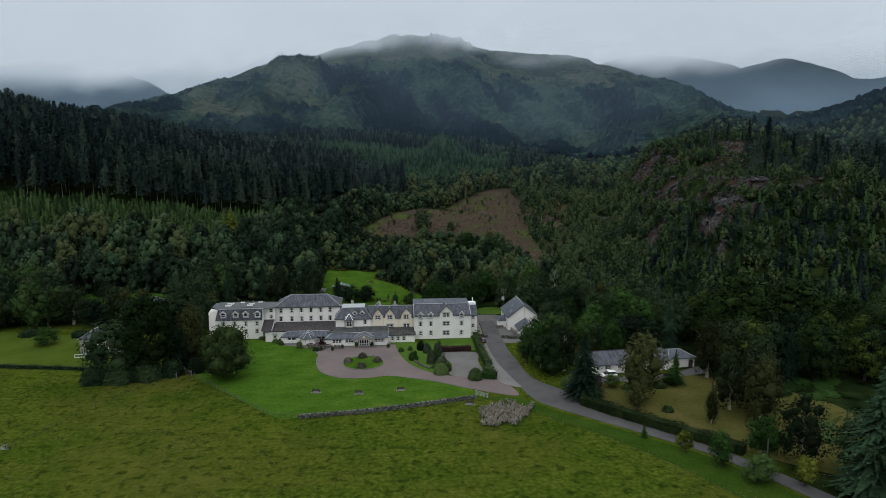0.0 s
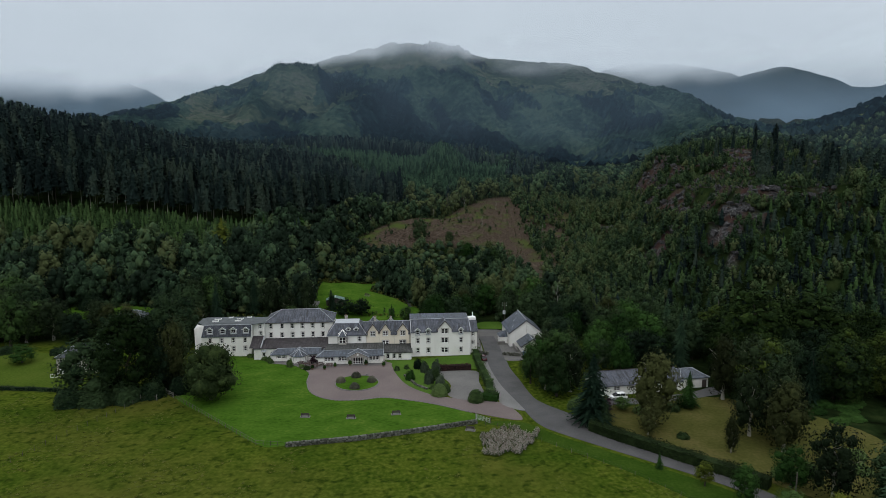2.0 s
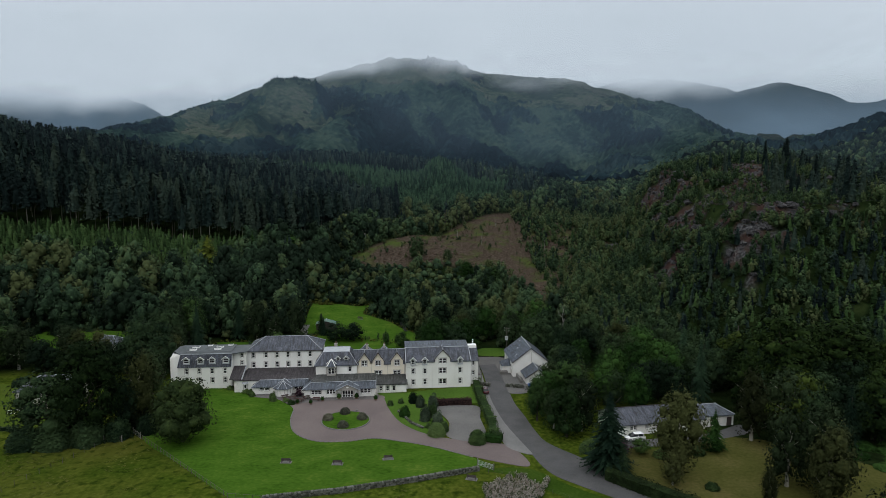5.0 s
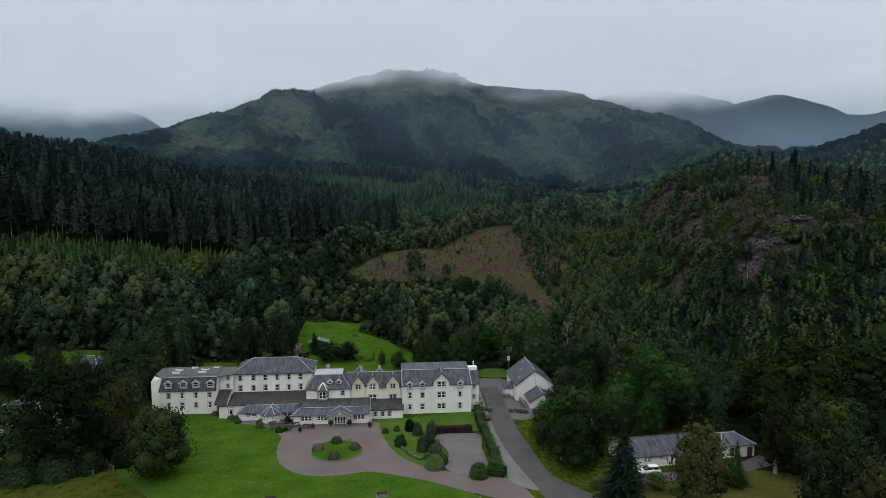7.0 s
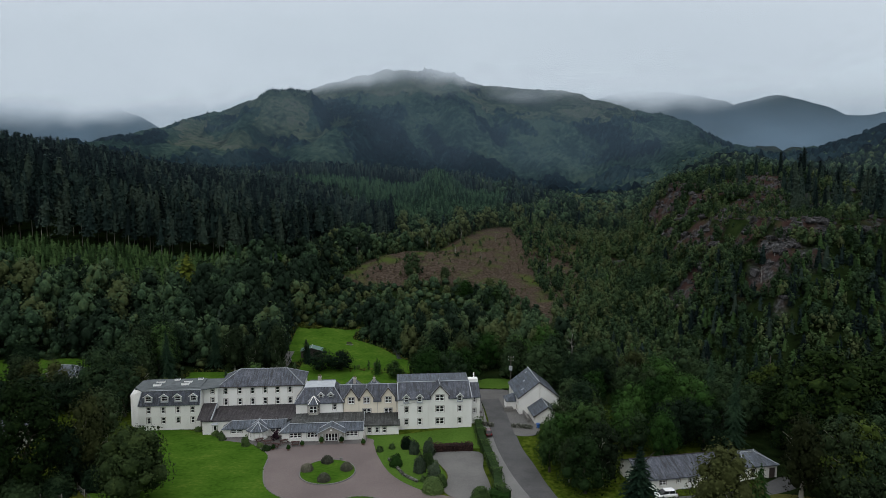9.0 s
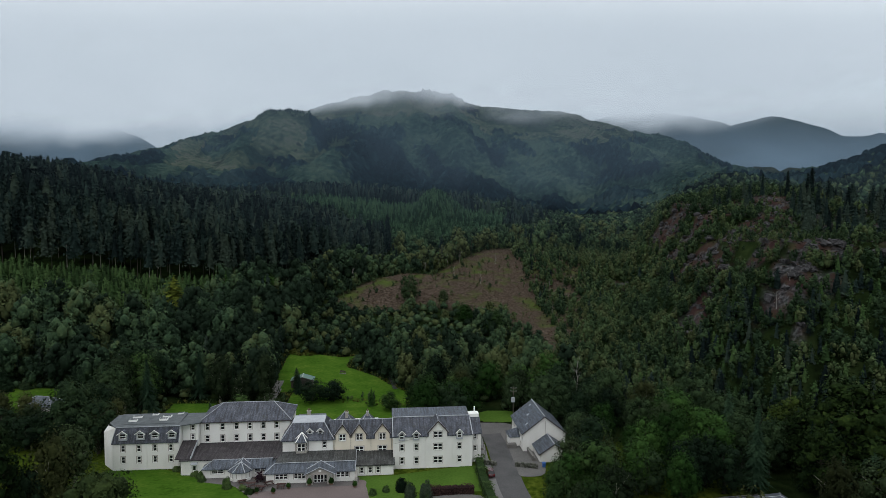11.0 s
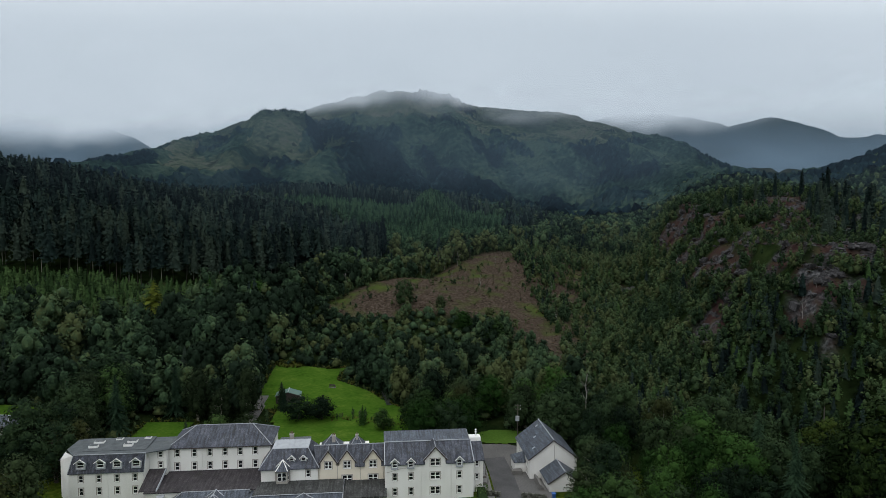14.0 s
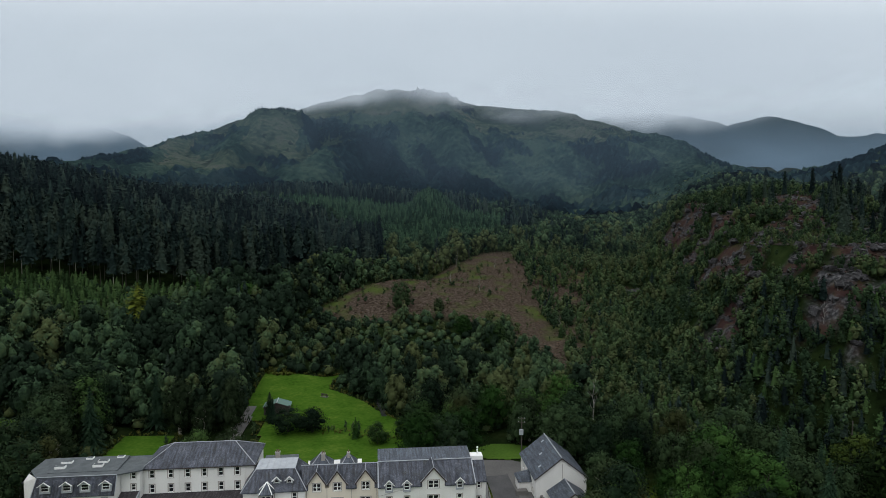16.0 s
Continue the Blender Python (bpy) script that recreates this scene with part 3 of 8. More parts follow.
def flat_area(name, outline, z, material, label, category, depth=0.12, kind="structure"):
    bm = bmesh.new()
    top = [bm.verts.new((p[0], p[1], z)) for p in outline]
    low = [bm.verts.new((p[0], p[1], z - depth)) for p in outline]
    k = len(top)
    f = bm.faces.new(top)
    for i in range(k):
        bm.faces.new([top[i], low[i], low[(i + 1) % k], top[(i + 1) % k]])
    bmesh.ops.triangulate(bm, faces=[f])
    ob = new(name, as_mesh(name, bm, material))
    return tagged(ob, label, category, kind=kind)


def ribbon(name, left, right, z, material, label, category, depth=0.1):
    """A strip between two lines of as many points."""
    bm = bmesh.new()
    lt, rt = [bm.verts.new((p[0], p[1], z)) for p in left], [bm.verts.new((p[0], p[1], z)) for p in right]
    ll, rl = [bm.verts.new((p[0], p[1], z - depth)) for p in left], [bm.verts.new((p[0], p[1], z - depth)) for p in right]
    for i in range(len(lt) - 1):
        bm.faces.new([lt[i], rt[i], rt[i + 1], lt[i + 1]])
        bm.faces.new([lt[i], lt[i + 1], ll[i + 1], ll[i]])
        bm.faces.new([rt[i + 1], rt[i], rl[i], rl[i + 1]])
    return tagged(new(name, as_mesh(name, bm, material)), label, category, kind="structure")


# ---- drives, road, lawns (the level ground round the hotel is at height 0) ----
flat_area("lawn", smooth_line([(-60, 187.5), (-50, 183), (-41, 179.2), (-35.5, 173), (-34.2, 165), (-31.5, 157.5), (-26, 153.2), (-19.5, 153), (-13.9, 154.6), (-8, 153), (-1.5, 150.4), (6.5, 145.6),
          (8.6, 141), (-5, 135.6), (-18.2, 131.4), (-31, 128.8), (-36.5, 129.4), (-50, 142), (-64, 155.5), (-67, 170), (-70, 186)], 5, True), 0.05, M["lawn"], "bright green mown lawn sloping below the hotel", "lawn")
flat_area("forecourt", smooth_line([(-46, 181.5), (-34, 179), (-16, 181.6), (-13.6, 178), (-12.4, 173), (-8.8, 163.6), (-2.8, 157), (4.5, 153.8), (14, 151.5), (17.8, 141.8), (11, 143.6), (-1.5, 150.4), (-8, 153), (-13.9, 154.6), (-19.5, 153),
          (-26, 153.2), (-31.5, 157.5), (-34.2, 165), (-35.5, 173), (-41, 179.2)], 6, True), 0.065, M["redchip"], "pinkish grey chipped tarmac drive with turning circle", "driveway")
flat_area("terrace", [(-47.5, 184), (-47.5, 180.6), (-40.5, 178.6), (-35.2, 175.6), (-32, 176.6), (-28, 177.8), (-15.4, 178.8), (-15.4, 182.5)], 0.085, M["paving"], "dark paved terrace by the hotel door", "terrace")
flat_area("car_park", smooth_line([(-1.4, 173.2), (9.2, 174), (9.6, 166), (10.4, 158), (9.6, 153), (4.4, 153.6), (1.6, 156.5), (2.4, 163), (0.4, 169)], 5, True), 0.075, M["gravel"], "grey gravel car park with damp patches", "car park")
flat_area("garden_lawn", smooth_line([(-15.6, 182), (-13.6, 178), (-12.4, 173), (-8.8, 163.6), (-2.8, 157), (1.2, 156.6), (2.0, 163), (0.0, 169), (-1.6, 174)], 5, True), 0.055, M["lawn2"], "rough garden lawn with shrubs beside the drive", "lawn")
flat_area("front_lawn", [(-16.2, 183.2), (-8.6, 183.6), (9.3, 189.2), (9.9, 176), (-1.5, 175), (-15.3, 179.6)], 0.05, M["lawn2"], "grass strip under the hotel wall", "lawn")
road_l = smooth_line([(11.5, 213.5), (11.6, 210), (12.6, 199), (13.2, 176), (15.0, 162.7), (17.9, 151.2), (20.8, 139.6), (26.2, 133.2), (40.3, 121.2), (49.7, 112.9), (56, 104), (61, 96), (69, 82), (80, 60), (96, 20)], 6)
road_r = smooth_line([(17.0, 213.5), (17.4, 210), (18.0, 199), (18.6, 178), (20.1, 167.5), (21.4, 158.1), (23.4, 151.6), (31.4, 141.6), (42.5, 125.8), (53.6, 113.4), (59.4, 105.4), (64.4, 97.6), (72.6, 83.6), (83.6, 61.6), (99.6, 21.6)], 6)
ribbon("road", road_l, road_r, 0.055, M["tarmac"], "grey single-track tarmac road", "road")
flat_area("parking_strip", smooth_line([(10.3, 190), (12.4, 190), (13.3, 176), (15.1, 162.7), (17.9, 151.2), (18.8, 146.6), (14.2, 150.2), (13.2, 158), (11.8, 170)], 4, True), 0.07, M["concrete"], "pale concrete parking strip beside the road", "pavement")
verge_a = smooth_line([(9.5, 140.6), (17.6, 140.2), (25, 132.7), (40, 119.9), (49.2, 111.7), (55.4, 102.9), (60.4, 94.9), (68, 81), (79, 59)], 6)
verge_b = smooth_line([(9.0, 139.4), (14.5, 137.2), (20.3, 131.2), (33, 119.4), (42.6, 107.6), (47.6, 99.6), (51.6, 92.2), (59, 78), (70, 56)], 6)
ribbon("road_verge", verge_a, verge_b, 0.045, M["verge"], "bright grass verge beside the road", "verge")
flat_area("yard", smooth_line([(16.8, 214), (17.6, 199), (18.0, 188), (18.6, 183), (23.8, 184.5), (24, 196), (21.5, 205), (22, 214)], 4, True), 0.07, M["gravel"], "worn yard beside the side cottage", "yard")
flat_area("side_path", [(10.0, 190), (12.4, 189.8), (12.2, 199), (11.8, 208), (9.0, 208), (9.6, 199)], 0.062, M["concrete"], "worn concrete path beside the hotel gable", "path")
flat_area("rear_drive", smooth_line([(-45, 207.5), (-20, 206.5), (10, 207.5), (18.5, 210), (19, 216), (12, 216.5), (6, 212), (-20, 210.5), (-45, 211)], 5, True), 0.06, M["gravel"], "grey service drive behind the hotel", "driveway")
flat_area("bungalow_garden", smooth_line([(33, 139), (44, 128), (57, 115), (64, 108), (74, 104), (86, 118), (88, 136), (72, 152), (58, 155), (44, 149), (36, 149)], 5, True), 0.05, M["rough"], "unmown yellowing garden grass", "garden")
flat_area("bungalow_drive", smooth_line([(29.6, 141.6), (33.5, 146.5), (37, 152.6), (48, 154.6), (60, 157.6), (68, 162), (69, 158), (60, 154), (47.5, 150.8), (37.6, 149), (33, 142)], 5, True), 0.062, M["tarmac"], "tarmac drive of the bungalow", "driveway")
flat_area("villa_lawn", smooth_line([(-150, 158), (-118, 160.6), (-93, 158.5), (-90, 168), (-96, 180), (-115, 190), (-150, 192)], 5, True), 0.05, M["oldlawn"], "mown lawn of a neighbouring house", "lawn")
island = flat_area("island_lawn", [(-21.4 + 5.3 * math.cos(a * math.pi / 24), 164.6 + 5.4 * math.sin(a * math.pi / 24)) for a in range(48)], 0.2, M["lawn"], "round grass island in the turning circle", "lawn", 0.2)


def draped(name, inside, x0, x1, y0, y1, step, material, label, category, lift=0.12):
    """A sheet that follows the ground within an outline."""
    gx, gy = np.meshgrid(np.arange(x0, x1 + step, step), np.arange(y0, y1 + step, step))
    keep = inside((gx[:-1, :-1] + gx[1:, 1:]) / 2, (gy[:-1, :-1] + gy[1:, 1:]) / 2)
    r, c = gx.shape
    ii = np.arange(r * c).reshape(r, c)
    f = np.stack([ii[:-1, :-1], ii[:-1, 1:], ii[1:, 1:], ii[1:, :-1]], -1)[keep]
    used, inv = np.unique(f, return_inverse=True)
    v = np.stack([gx, gy, land(gx, gy) + lift], -1).reshape(-1, 3)[used]
    ob = new(name, mesh_from(name, v, inv.reshape(-1, 4), [material], smooth=True))
    return tagged(ob, label, category, kind="structure")


draped("upper_lawn", backlawn_mask, -150, 20, 211, 272, 0.4, M["lawn"], "bright green lawn running up behind the hotel", "lawn", 0.25)
draped("garden_path", lambda x, y: np.abs(x + 46.5 + 0.02 * (y - 215)) < 1.3, -52, -40, 209, 246, 0.6, M["gravel"], "narrow gravel path up to the shed", "path", 0.32)
draped("stream", lambda x, y: np.abs(x + 12.9 + 0.12 * (y - 247) + 0.5 * np.sin(y / 3)) < 0.7, -30, 0, 240, 256, 0.3, M["burn"], "narrow dark burn beside the lawn", "stream", 0.3)
draped("paddock", lambda x, y: ((x - 17.5) / 8.5) ** 2 + ((y - 220) / 4.2) ** 2 + 0.5 * fbm(x / 3, y / 3, 6) < 1, 6, 32, 208, 230, 0.5, M["lawn2"], "patch of rough grass beside the road", "grass", 0.2)

# ---- the hotel: its own axes, u along the front, v to the back ----
hotel = thing("hotel", -30, 187, 0, 5, "long cream-white harled hotel with slate roofs", "hotel")
WINDOWS = {}


def ring(bm, x0, x1, z0, z1, w, y0, y1):
    box(bm, x0, y0, z0, x0 + w, y1, z1)
    box(bm, x1 - w, y0, z0, x1, y1, z1)
    box(bm, x0 + w, y0, z0, x1 - w, y1, z0 + w)
    box(bm, x0 + w, y0, z1 - w, x1 - w, y1, z1)


def window_meshes(w, h, lights, margin):
    key = (w, h, lights, margin)
    if key not in WINDOWS:
        bm = bmesh.new()
        ring(bm, -w / 2 - margin, w / 2 + margin, -h / 2 - margin, h / 2 + margin, margin, -0.035, 0.02)
        a = as_mesh("window_surround", bm, M["margin"])
        bm = bmesh.new()
        lw = w / lights
        for i in range(lights):
            x0 = -w / 2 + i * lw
            ring(bm, x0, x0 + lw, -h / 2, h / 2, 0.09, 0.06, 0.13)
            box(bm, x0 + 0.09, 0.07, -0.045, x0 + lw - 0.09, 0.125, 0.045)
        b = as_mesh("window_frame", bm, M["whitepaint"])
        bm = bmesh.new()
        box(bm, -w / 2 + 0.04, 0.10, -h / 2 + 0.04, w / 2 - 0.04, 0.115, h / 2 - 0.04)
        c = as_mesh("window_pane", bm, M["glass"])
        bm = bmesh.new()
        box(bm, -w / 2 - 0.1, -0.1, -h / 2 - 0.11, w / 2 + 0.1, 0.06, -h / 2)
        d = as_mesh("window_sill", bm, M["whitepaint"])
        WINDOWS[key] = (a, b, c, d)
    return WINDOWS[key]


def window(parent, u, v, z, w=0.85, h=1.45, lights=1, margin=0.16, turn=0):
    a, b, c, d = window_meshes(w, h, lights, margin)
    win = put("window", a, parent, pose(u, v, z, 0, 0, turn))
    put("frame", b, win, label="white sash frame")
    put("pane", c, win)
    put("sill", d, win)
    return win


def front_wall(bm, u0, u1, v, z0, z1, holes, deep=0.2):
    """A wall face towards -v with real openings (u, z, w, h) and their reveals."""
    us = sorted({u0, u1, *[q for u, z, w, h in holes for q in (u - w / 2, u + w / 2)]})
    zs = sorted({z0, z1, *[q for u, z, w, h in holes for q in (z - h / 2, z + h / 2)]})
    for a, b in zip(us, us[1:]):
        for c, d in zip(zs, zs[1:]):
            mu, mz = (a + b) / 2, (c + d) / 2
            if any(abs(mu - u) < w / 2 and abs(mz - z) < h / 2 for u, z, w, h in holes):
                continue
            bm.faces.new([bm.verts.new(p) for p in ((a, v, c), (b, v, c), (b, v, d), (a, v, d))])
    for u, z, w, h in holes:
        a, b, c, d = u - w / 2, u + w / 2, z - h / 2, z + h / 2
        for p, q in (((a, c), (b, c)), ((b, c), (b, d)), ((b, d), (a, d)), ((a, d), (a, c))):
            bm.faces.new([bm.verts.new(r) for r in ((p[0], v, p[1]), (p[0], v + deep, p[1]), (q[0], v + deep, q[1]), (q[0], v, q[1]))])


def block(parent, u0, u1, v0, v1, z1, wins, material, z0=-0.6, name="wall", label="", holes=()):
    """A block of walls, open in front where its windows are: (u, z, w, h, lights)."""
    bm = bmesh.new()
    front_wall(bm, u0, u1, v0, z0, z1, [(q[0], q[1], q[2], q[3]) for q in wins] + list(holes))
    for a in (((u1, v0), (u1, v1)), ((u1, v1), (u0, v1)), ((u0, v1), (u0, v0))):
        (x0, y0), (x1, y1) = a
        bm.faces.new([bm.verts.new(p) for p in ((x0, y0, z0), (x1, y1, z0), (x1, y1, z1), (x0, y0, z1))])
    bm.faces.new([bm.verts.new(p) for p in ((u0, v0, z1), (u1, v0, z1), (u1, v1, z1), (u0, v1, z1))])
    ob = part(name, bm, material, parent, label)
    for q in wins:
        window(parent, q[0], v0, q[1], q[2], q[3], q[4])
    return ob


def roof(parent, polys, material=None, depth=0.16, name="roof", label=""):
    for p in polys:
        bm = bmesh.new()
        slab(bm, p, depth)
        part(name, bm, material or M["slate"], parent, label)


def lines(parent, segs, r=0.07, material=None, name="ridge", label="pale lead ridge"):
    for a, b in segs:
        bm = bmesh.new()
        bar(bm, (a[0], a[1], a[2] + 0.03), (b[0], b[1], b[2] + 0.03), r, 6)
        part(name, bm, material or M["lead"], parent, label)


def hip_roof(parent, u0, u1, v0, v1, ze, r0, r1, vr, zr, over=0.35, material=None):
    a, b, c, d = (u0 - over, v0 - over, ze), (u1 + over, v0 - over, ze), (u1 + over, v1 + over, ze), (u0 - over, v1 + over, ze)
    e, f = (r0, vr, zr), (r1, vr, zr)
    roof(parent, [[a, b, f, e], [b, c, f], [c, d, e, f], [d, a, e]], material)
    lines(parent, [(a, e), (b, f), (c, f), (d, e), (e, f)])


def dormer(parent, u, v, z, w=1.25, h=1.25, back=2.4, peak=0.75):
    """A small slated dormer with a white gable and its own window."""
    bm = bmesh.new()
    box(bm, u - w / 2, v, z - h / 2 - 0.35, u - w / 2 + 0.16, v + back, z + h / 2)
    box(bm, u + w / 2 - 0.16, v, z - h / 2 - 0.35, u + w / 2, v + back, z + h / 2)
    box(bm, u - w / 2 + 0.16, v, z - h / 2 - 0.35, u + w / 2 - 0.16, v + back, z - h / 2)
    g = [bm.verts.new(p) for p in ((u - w / 2, v, z + h / 2), (u + w / 2, v, z + h / 2), (u, v, z + h / 2 + peak))]
    bm.faces.new(g)
    dm = part("dormer", bm, M["lead"], parent)
    o = 0.22
    for s in (-1, 1):
        bm = bmesh.new()
        slab(bm, [(u + s * (w / 2 + o), v - 0.25, z + h / 2 - 0.12), (u + s * (w / 2 + o), v + back, z + h / 2 - 0.12), (u, v + back, z + h / 2 + peak + 0.08), (u, v - 0.25, z + h / 2 + peak + 0.08)], 0.1)
        part("dormer_roof", bm, M["slate"], dm)
        bm = bmesh.new()
        bar(bm, (u + s * (w / 2 + o), v - 0.3, z + h / 2 - 0.14), (u, v - 0.3, z + h / 2 + peak + 0.06), 0.1)
        part("bargeboard", bm, M["whitepaint"], dm)
    win = put("dormer_window", window_meshes(w - 0.4, h, 1, 0.1)[1], dm, pose(u, v + 0.02, z))
    put("pane", window_meshes(w - 0.4, h, 1, 0.1)[2], dm, pose(u, v + 0.02, z))
    return dm


def wall_gable(parent, u, v, z0, w, zp, material, win, barge, back=3.2):
    """A gable that rises flush with the wall through the eaves; win is (z, w, h, lights)."""
    bm = bmesh.new()
    ze = z0 + (win[0] + win[2] / 2 + 0.25 - z0)
    front_wall(bm, u - w / 2, u + w / 2, v - 0.03, z0, ze, [(u, win[0], win[1], win[2])])
    for s in (-1, 1):
        bm.faces.new([bm.verts.new(p) for p in ((u + s * w / 2, v - 0.03, z0), (u + s * w / 2, v + back, z0), (u + s * w / 2, v + back, ze), (u + s * w / 2, v - 0.03, ze))])
    bm.faces.new([bm.verts.new(p) for p in ((u - w / 2, v - 0.03, ze), (u + w / 2, v - 0.03, ze), (u, v - 0.03, zp - 0.15))])
    part("gable", bm, material, parent)
    window(parent, u, v - 0.03, win[0], win[1], win[2], win[3])
    o = 0.3
    drop = o * (zp - ze) / (w / 2)
    for s in (-1, 1):
        bm = bmesh.new()
        slab(bm, [(u + s * (w / 2 + o), v - 0.3, ze - drop), (u + s * (w / 2 + o), v + back, ze - drop), (u, v + back, zp), (u, v - 0.3, zp)], 0.14)
        part("gable_roof", bm, M["slate"], parent)
        bm = bmesh.new()
        bar(bm, (u + s * (w / 2 + o), v - 0.36, ze - drop - 0.12), (u, v - 0.36, zp - 0.1), 0.15)
        part("bargeboard", bm, barge, parent)
    lines(parent, [((u, v - 0.3, zp), (u, v + back - 0.4, zp)), ((u - w / 2 - o, v - 0.28, ze - drop), (u, v - 0.28, zp)), ((u + w / 2 + o, v - 0.28, ze - drop), (u, v - 0.28, zp))], 0.06)
    bm = bmesh.new()
    bar(bm, (u, v - 0.34, zp - 0.2), (u, v - 0.34, zp + 0.55), 0.06, 6, 0.02)
    part("finial", bm, M["lead"], parent)


def downpipes(parent, spots, material=None):
    for u, v, z in spots:
        bm = bmesh.new()
        bar(bm, (u, v - 0.07, 0), (u, v - 0.07, z), 0.05, 6)
        part("downpipe", bm, material or M["margin"], parent)


# west block with a steep slated mansard and a canted corner
bm = bmesh.new()
L_wins = [(u, z, 0.8, 1.4, 1) for u in (-36.3, -33.05, -29.75, -26.45) for z in (2.3, 4.75)]
front_wall(bm, -38.4, -24.7, 2.7, -0.6, 6.0, [q[:4] for q in L_wins])
for a, b, zt in (((-24.7, 2.7), (-24.7, 12), 6.0), ((-24.7, 12), (-41.6, 12), 6.0), ((-41.6, 12), (-41.6, 6.4), 7.3)):
    bm.faces.new([bm.verts.new(p) for p in ((*a, -0.6), (*b, -0.6), (*b, zt), (*a, zt))])
bm.faces.new([bm.verts.new(p) for p in ((-24.7, 2.7, 6.0), (-24.7, 12, 6.0), (-24.7, 12, 9.1), (-24.7, 3.7, 9.1))])
bm.faces.new([bm.verts.new(p) for p in ((-41.6, 6.4, -0.6), (-38.4, 2.7, -0.6), (-38.4, 2.7, 6.0), (-38.05, 3.6, 9.05), (-40.7, 6.6, 8.7), (-41.6, 6.4, 7.3))])
part("wall", bm, M["render"], hotel, "plain white harled wall of the mansard wing")
for q in L_wins:
    window(hotel, q[0], 2.7, q[1], q[2], q[3], 1)
roof(hotel, [[(-38.6, 2.45, 5.95), (-24.75, 2.45, 5.95), (-24.75, 3.7, 9.1), (-38.0, 3.7, 9.1)], [(-41.85, 12.2, 7.2), (-41.85, 6.3, 7.2), (-40.5, 6.9, 9.1), (-40.5, 11.2, 9.1)]], M["slate"], 0.12, label="steep dark slate mansard slope")
roof(hotel, [[(-38.1, 3.6, 9.16), (-24.6, 3.6, 9.16), (-20.9, 5.0, 9.2), (-20.9, 12, 9.2), (-40.5, 12, 9.2), (-40.5, 6.8, 9.16)]], M["felt"], 0.2, label="flat grey sheet roof")
roof(hotel, [[(-37.0, 5.2, 9.24), (-25.2, 5.2, 9.24), (-25.2, 11.4, 9.55), (-39.4, 11.4, 9.55)]], M["felt"], 0.2)
lines(hotel, [((-38.0, 3.65, 9.1), (-24.7, 3.65, 9.1)), ((-38.6, 2.45, 5.98), (-38.0, 3.7, 9.1)), ((-24.7, 2.5, 6.0), (-24.7, 3.7, 9.1)), ((-41.6, 6.4, 7.3), (-40.6, 6.7, 8.85))], 0.07)
for u in (-36.2, -32.6, -29.6, -26.1):
    dormer(hotel, u, 2.45, 7.55, 1.72, 1.1, 1.6, 0.6)
for u, v, w in ((-35.6, 7.0, 1.7), (-35.4, 9.2, 1.9), (-29.2, 7.2, 1.7), (-29.0, 9.0, 1.8), (-32, 10.6, 1.2), (-26.6, 10.8, 1.2)):
    bm = bmesh.new()
    box(bm, u - w / 2, v - 0.45, 9.3, u + w / 2, v + 0.45, 9.75)
    sk = part("skylight", bm, M["whitepaint"], hotel)
    bm = bmesh.new()
    box(bm, u - w / 2 + 0.08, v - 0.37, 9.75, u + w / 2 - 0.08, v + 0.37, 9.79)
    part("skylight_pane", bm, M["felt"], sk)
downpipes(hotel, [(-31.4, 2.7, 5.9), (-24.9, 2.7, 5.9)], M["render"])

# link and tall middle block
block(hotel, -24.6, -21.4, 5.2, 12, 9.0, [(-22.5, 8.1, 0.75, 1.15, 1), (-22.5, 6.05, 0.75, 1.15, 1)], M["render"])
block(hotel, -21.4, -1.7, 6.8, 16.8, 8.75, [(u, z, 0.85, 1.5, 1) for u in (-19.85, -16.55, -13.55, -10.6, -7.65, -4.7) for z in (4.9, 7.6)], M["render"], label="white harled three-storey wall")
hip_roof(hotel, -21.4, -1.7, 6.8, 16.8, 8.75, -17.3, -6.0, 11.8, 11.5)
downpipes(hotel, [(-15.0, 6.8, 8.7), (-3.3, 6.8, 8.7), (-21.2, 6.8, 8.7)], M["render"])
bm = bmesh.new()
box(bm, -21.8, 6.4, 8.52, -1.3, 6.5, 8.66)
part("gutter", bm, M["darktimber"], hotel)

# low range with the dark slate roof, and its lean-to corner
block(hotel, -23.3, -2.7, -1.1, 6.75, 3.0, [], M["render"])
roof(hotel, [[(-23.6, -1.4, 3.3), (-2.6, -1.4, 3.2), (-2.6, 6.78, 4.0), (-21.6, 6.78, 4.0), (-21.6, 5.1, 3.95), (-23.6, 5.1, 3.95)]], M["darkslate"], 0.18, label="broad dark brown slate roof")
roof(hotel, [[(-24.6, -0.9, 3.45), (-21.5, -0.9, 3.45), (-21.5, 5.15, 5.3), (-24.6, 5.15, 5.3)]], M["darkslate"], 0.15)
bm = bmesh.new()
slab(bm, [(-21.5, -0.95, 3.56), (-21.34, -0.95, 3.56), (-21.34, 5.15, 5.42), (-21.5, 5.15, 5.42)], 0.5)
part("skew", bm, M["lead"], hotel, "pale skew on the lean-to roof")
bm = bmesh.new()
ring(bm, -21.05, -19.95, 0.0, 2.4, 0.14, -1.16, -1.06)
dr = part("door", bm, M["margin"], hotel, "white side door with a small pane")
bm = bmesh.new()
box(bm, -20.9, -1.15, 0.0, -20.1, -1.08, 2.25)
part("door_leaf", bm, M["whitepaint"], dr)
bm = bmesh.new()
box(bm, -20.75, -1.17, 1.1, -20.25, -1.145, 2.0)
part("pane", bm, M["glass"], dr)
bm = bmesh.new()
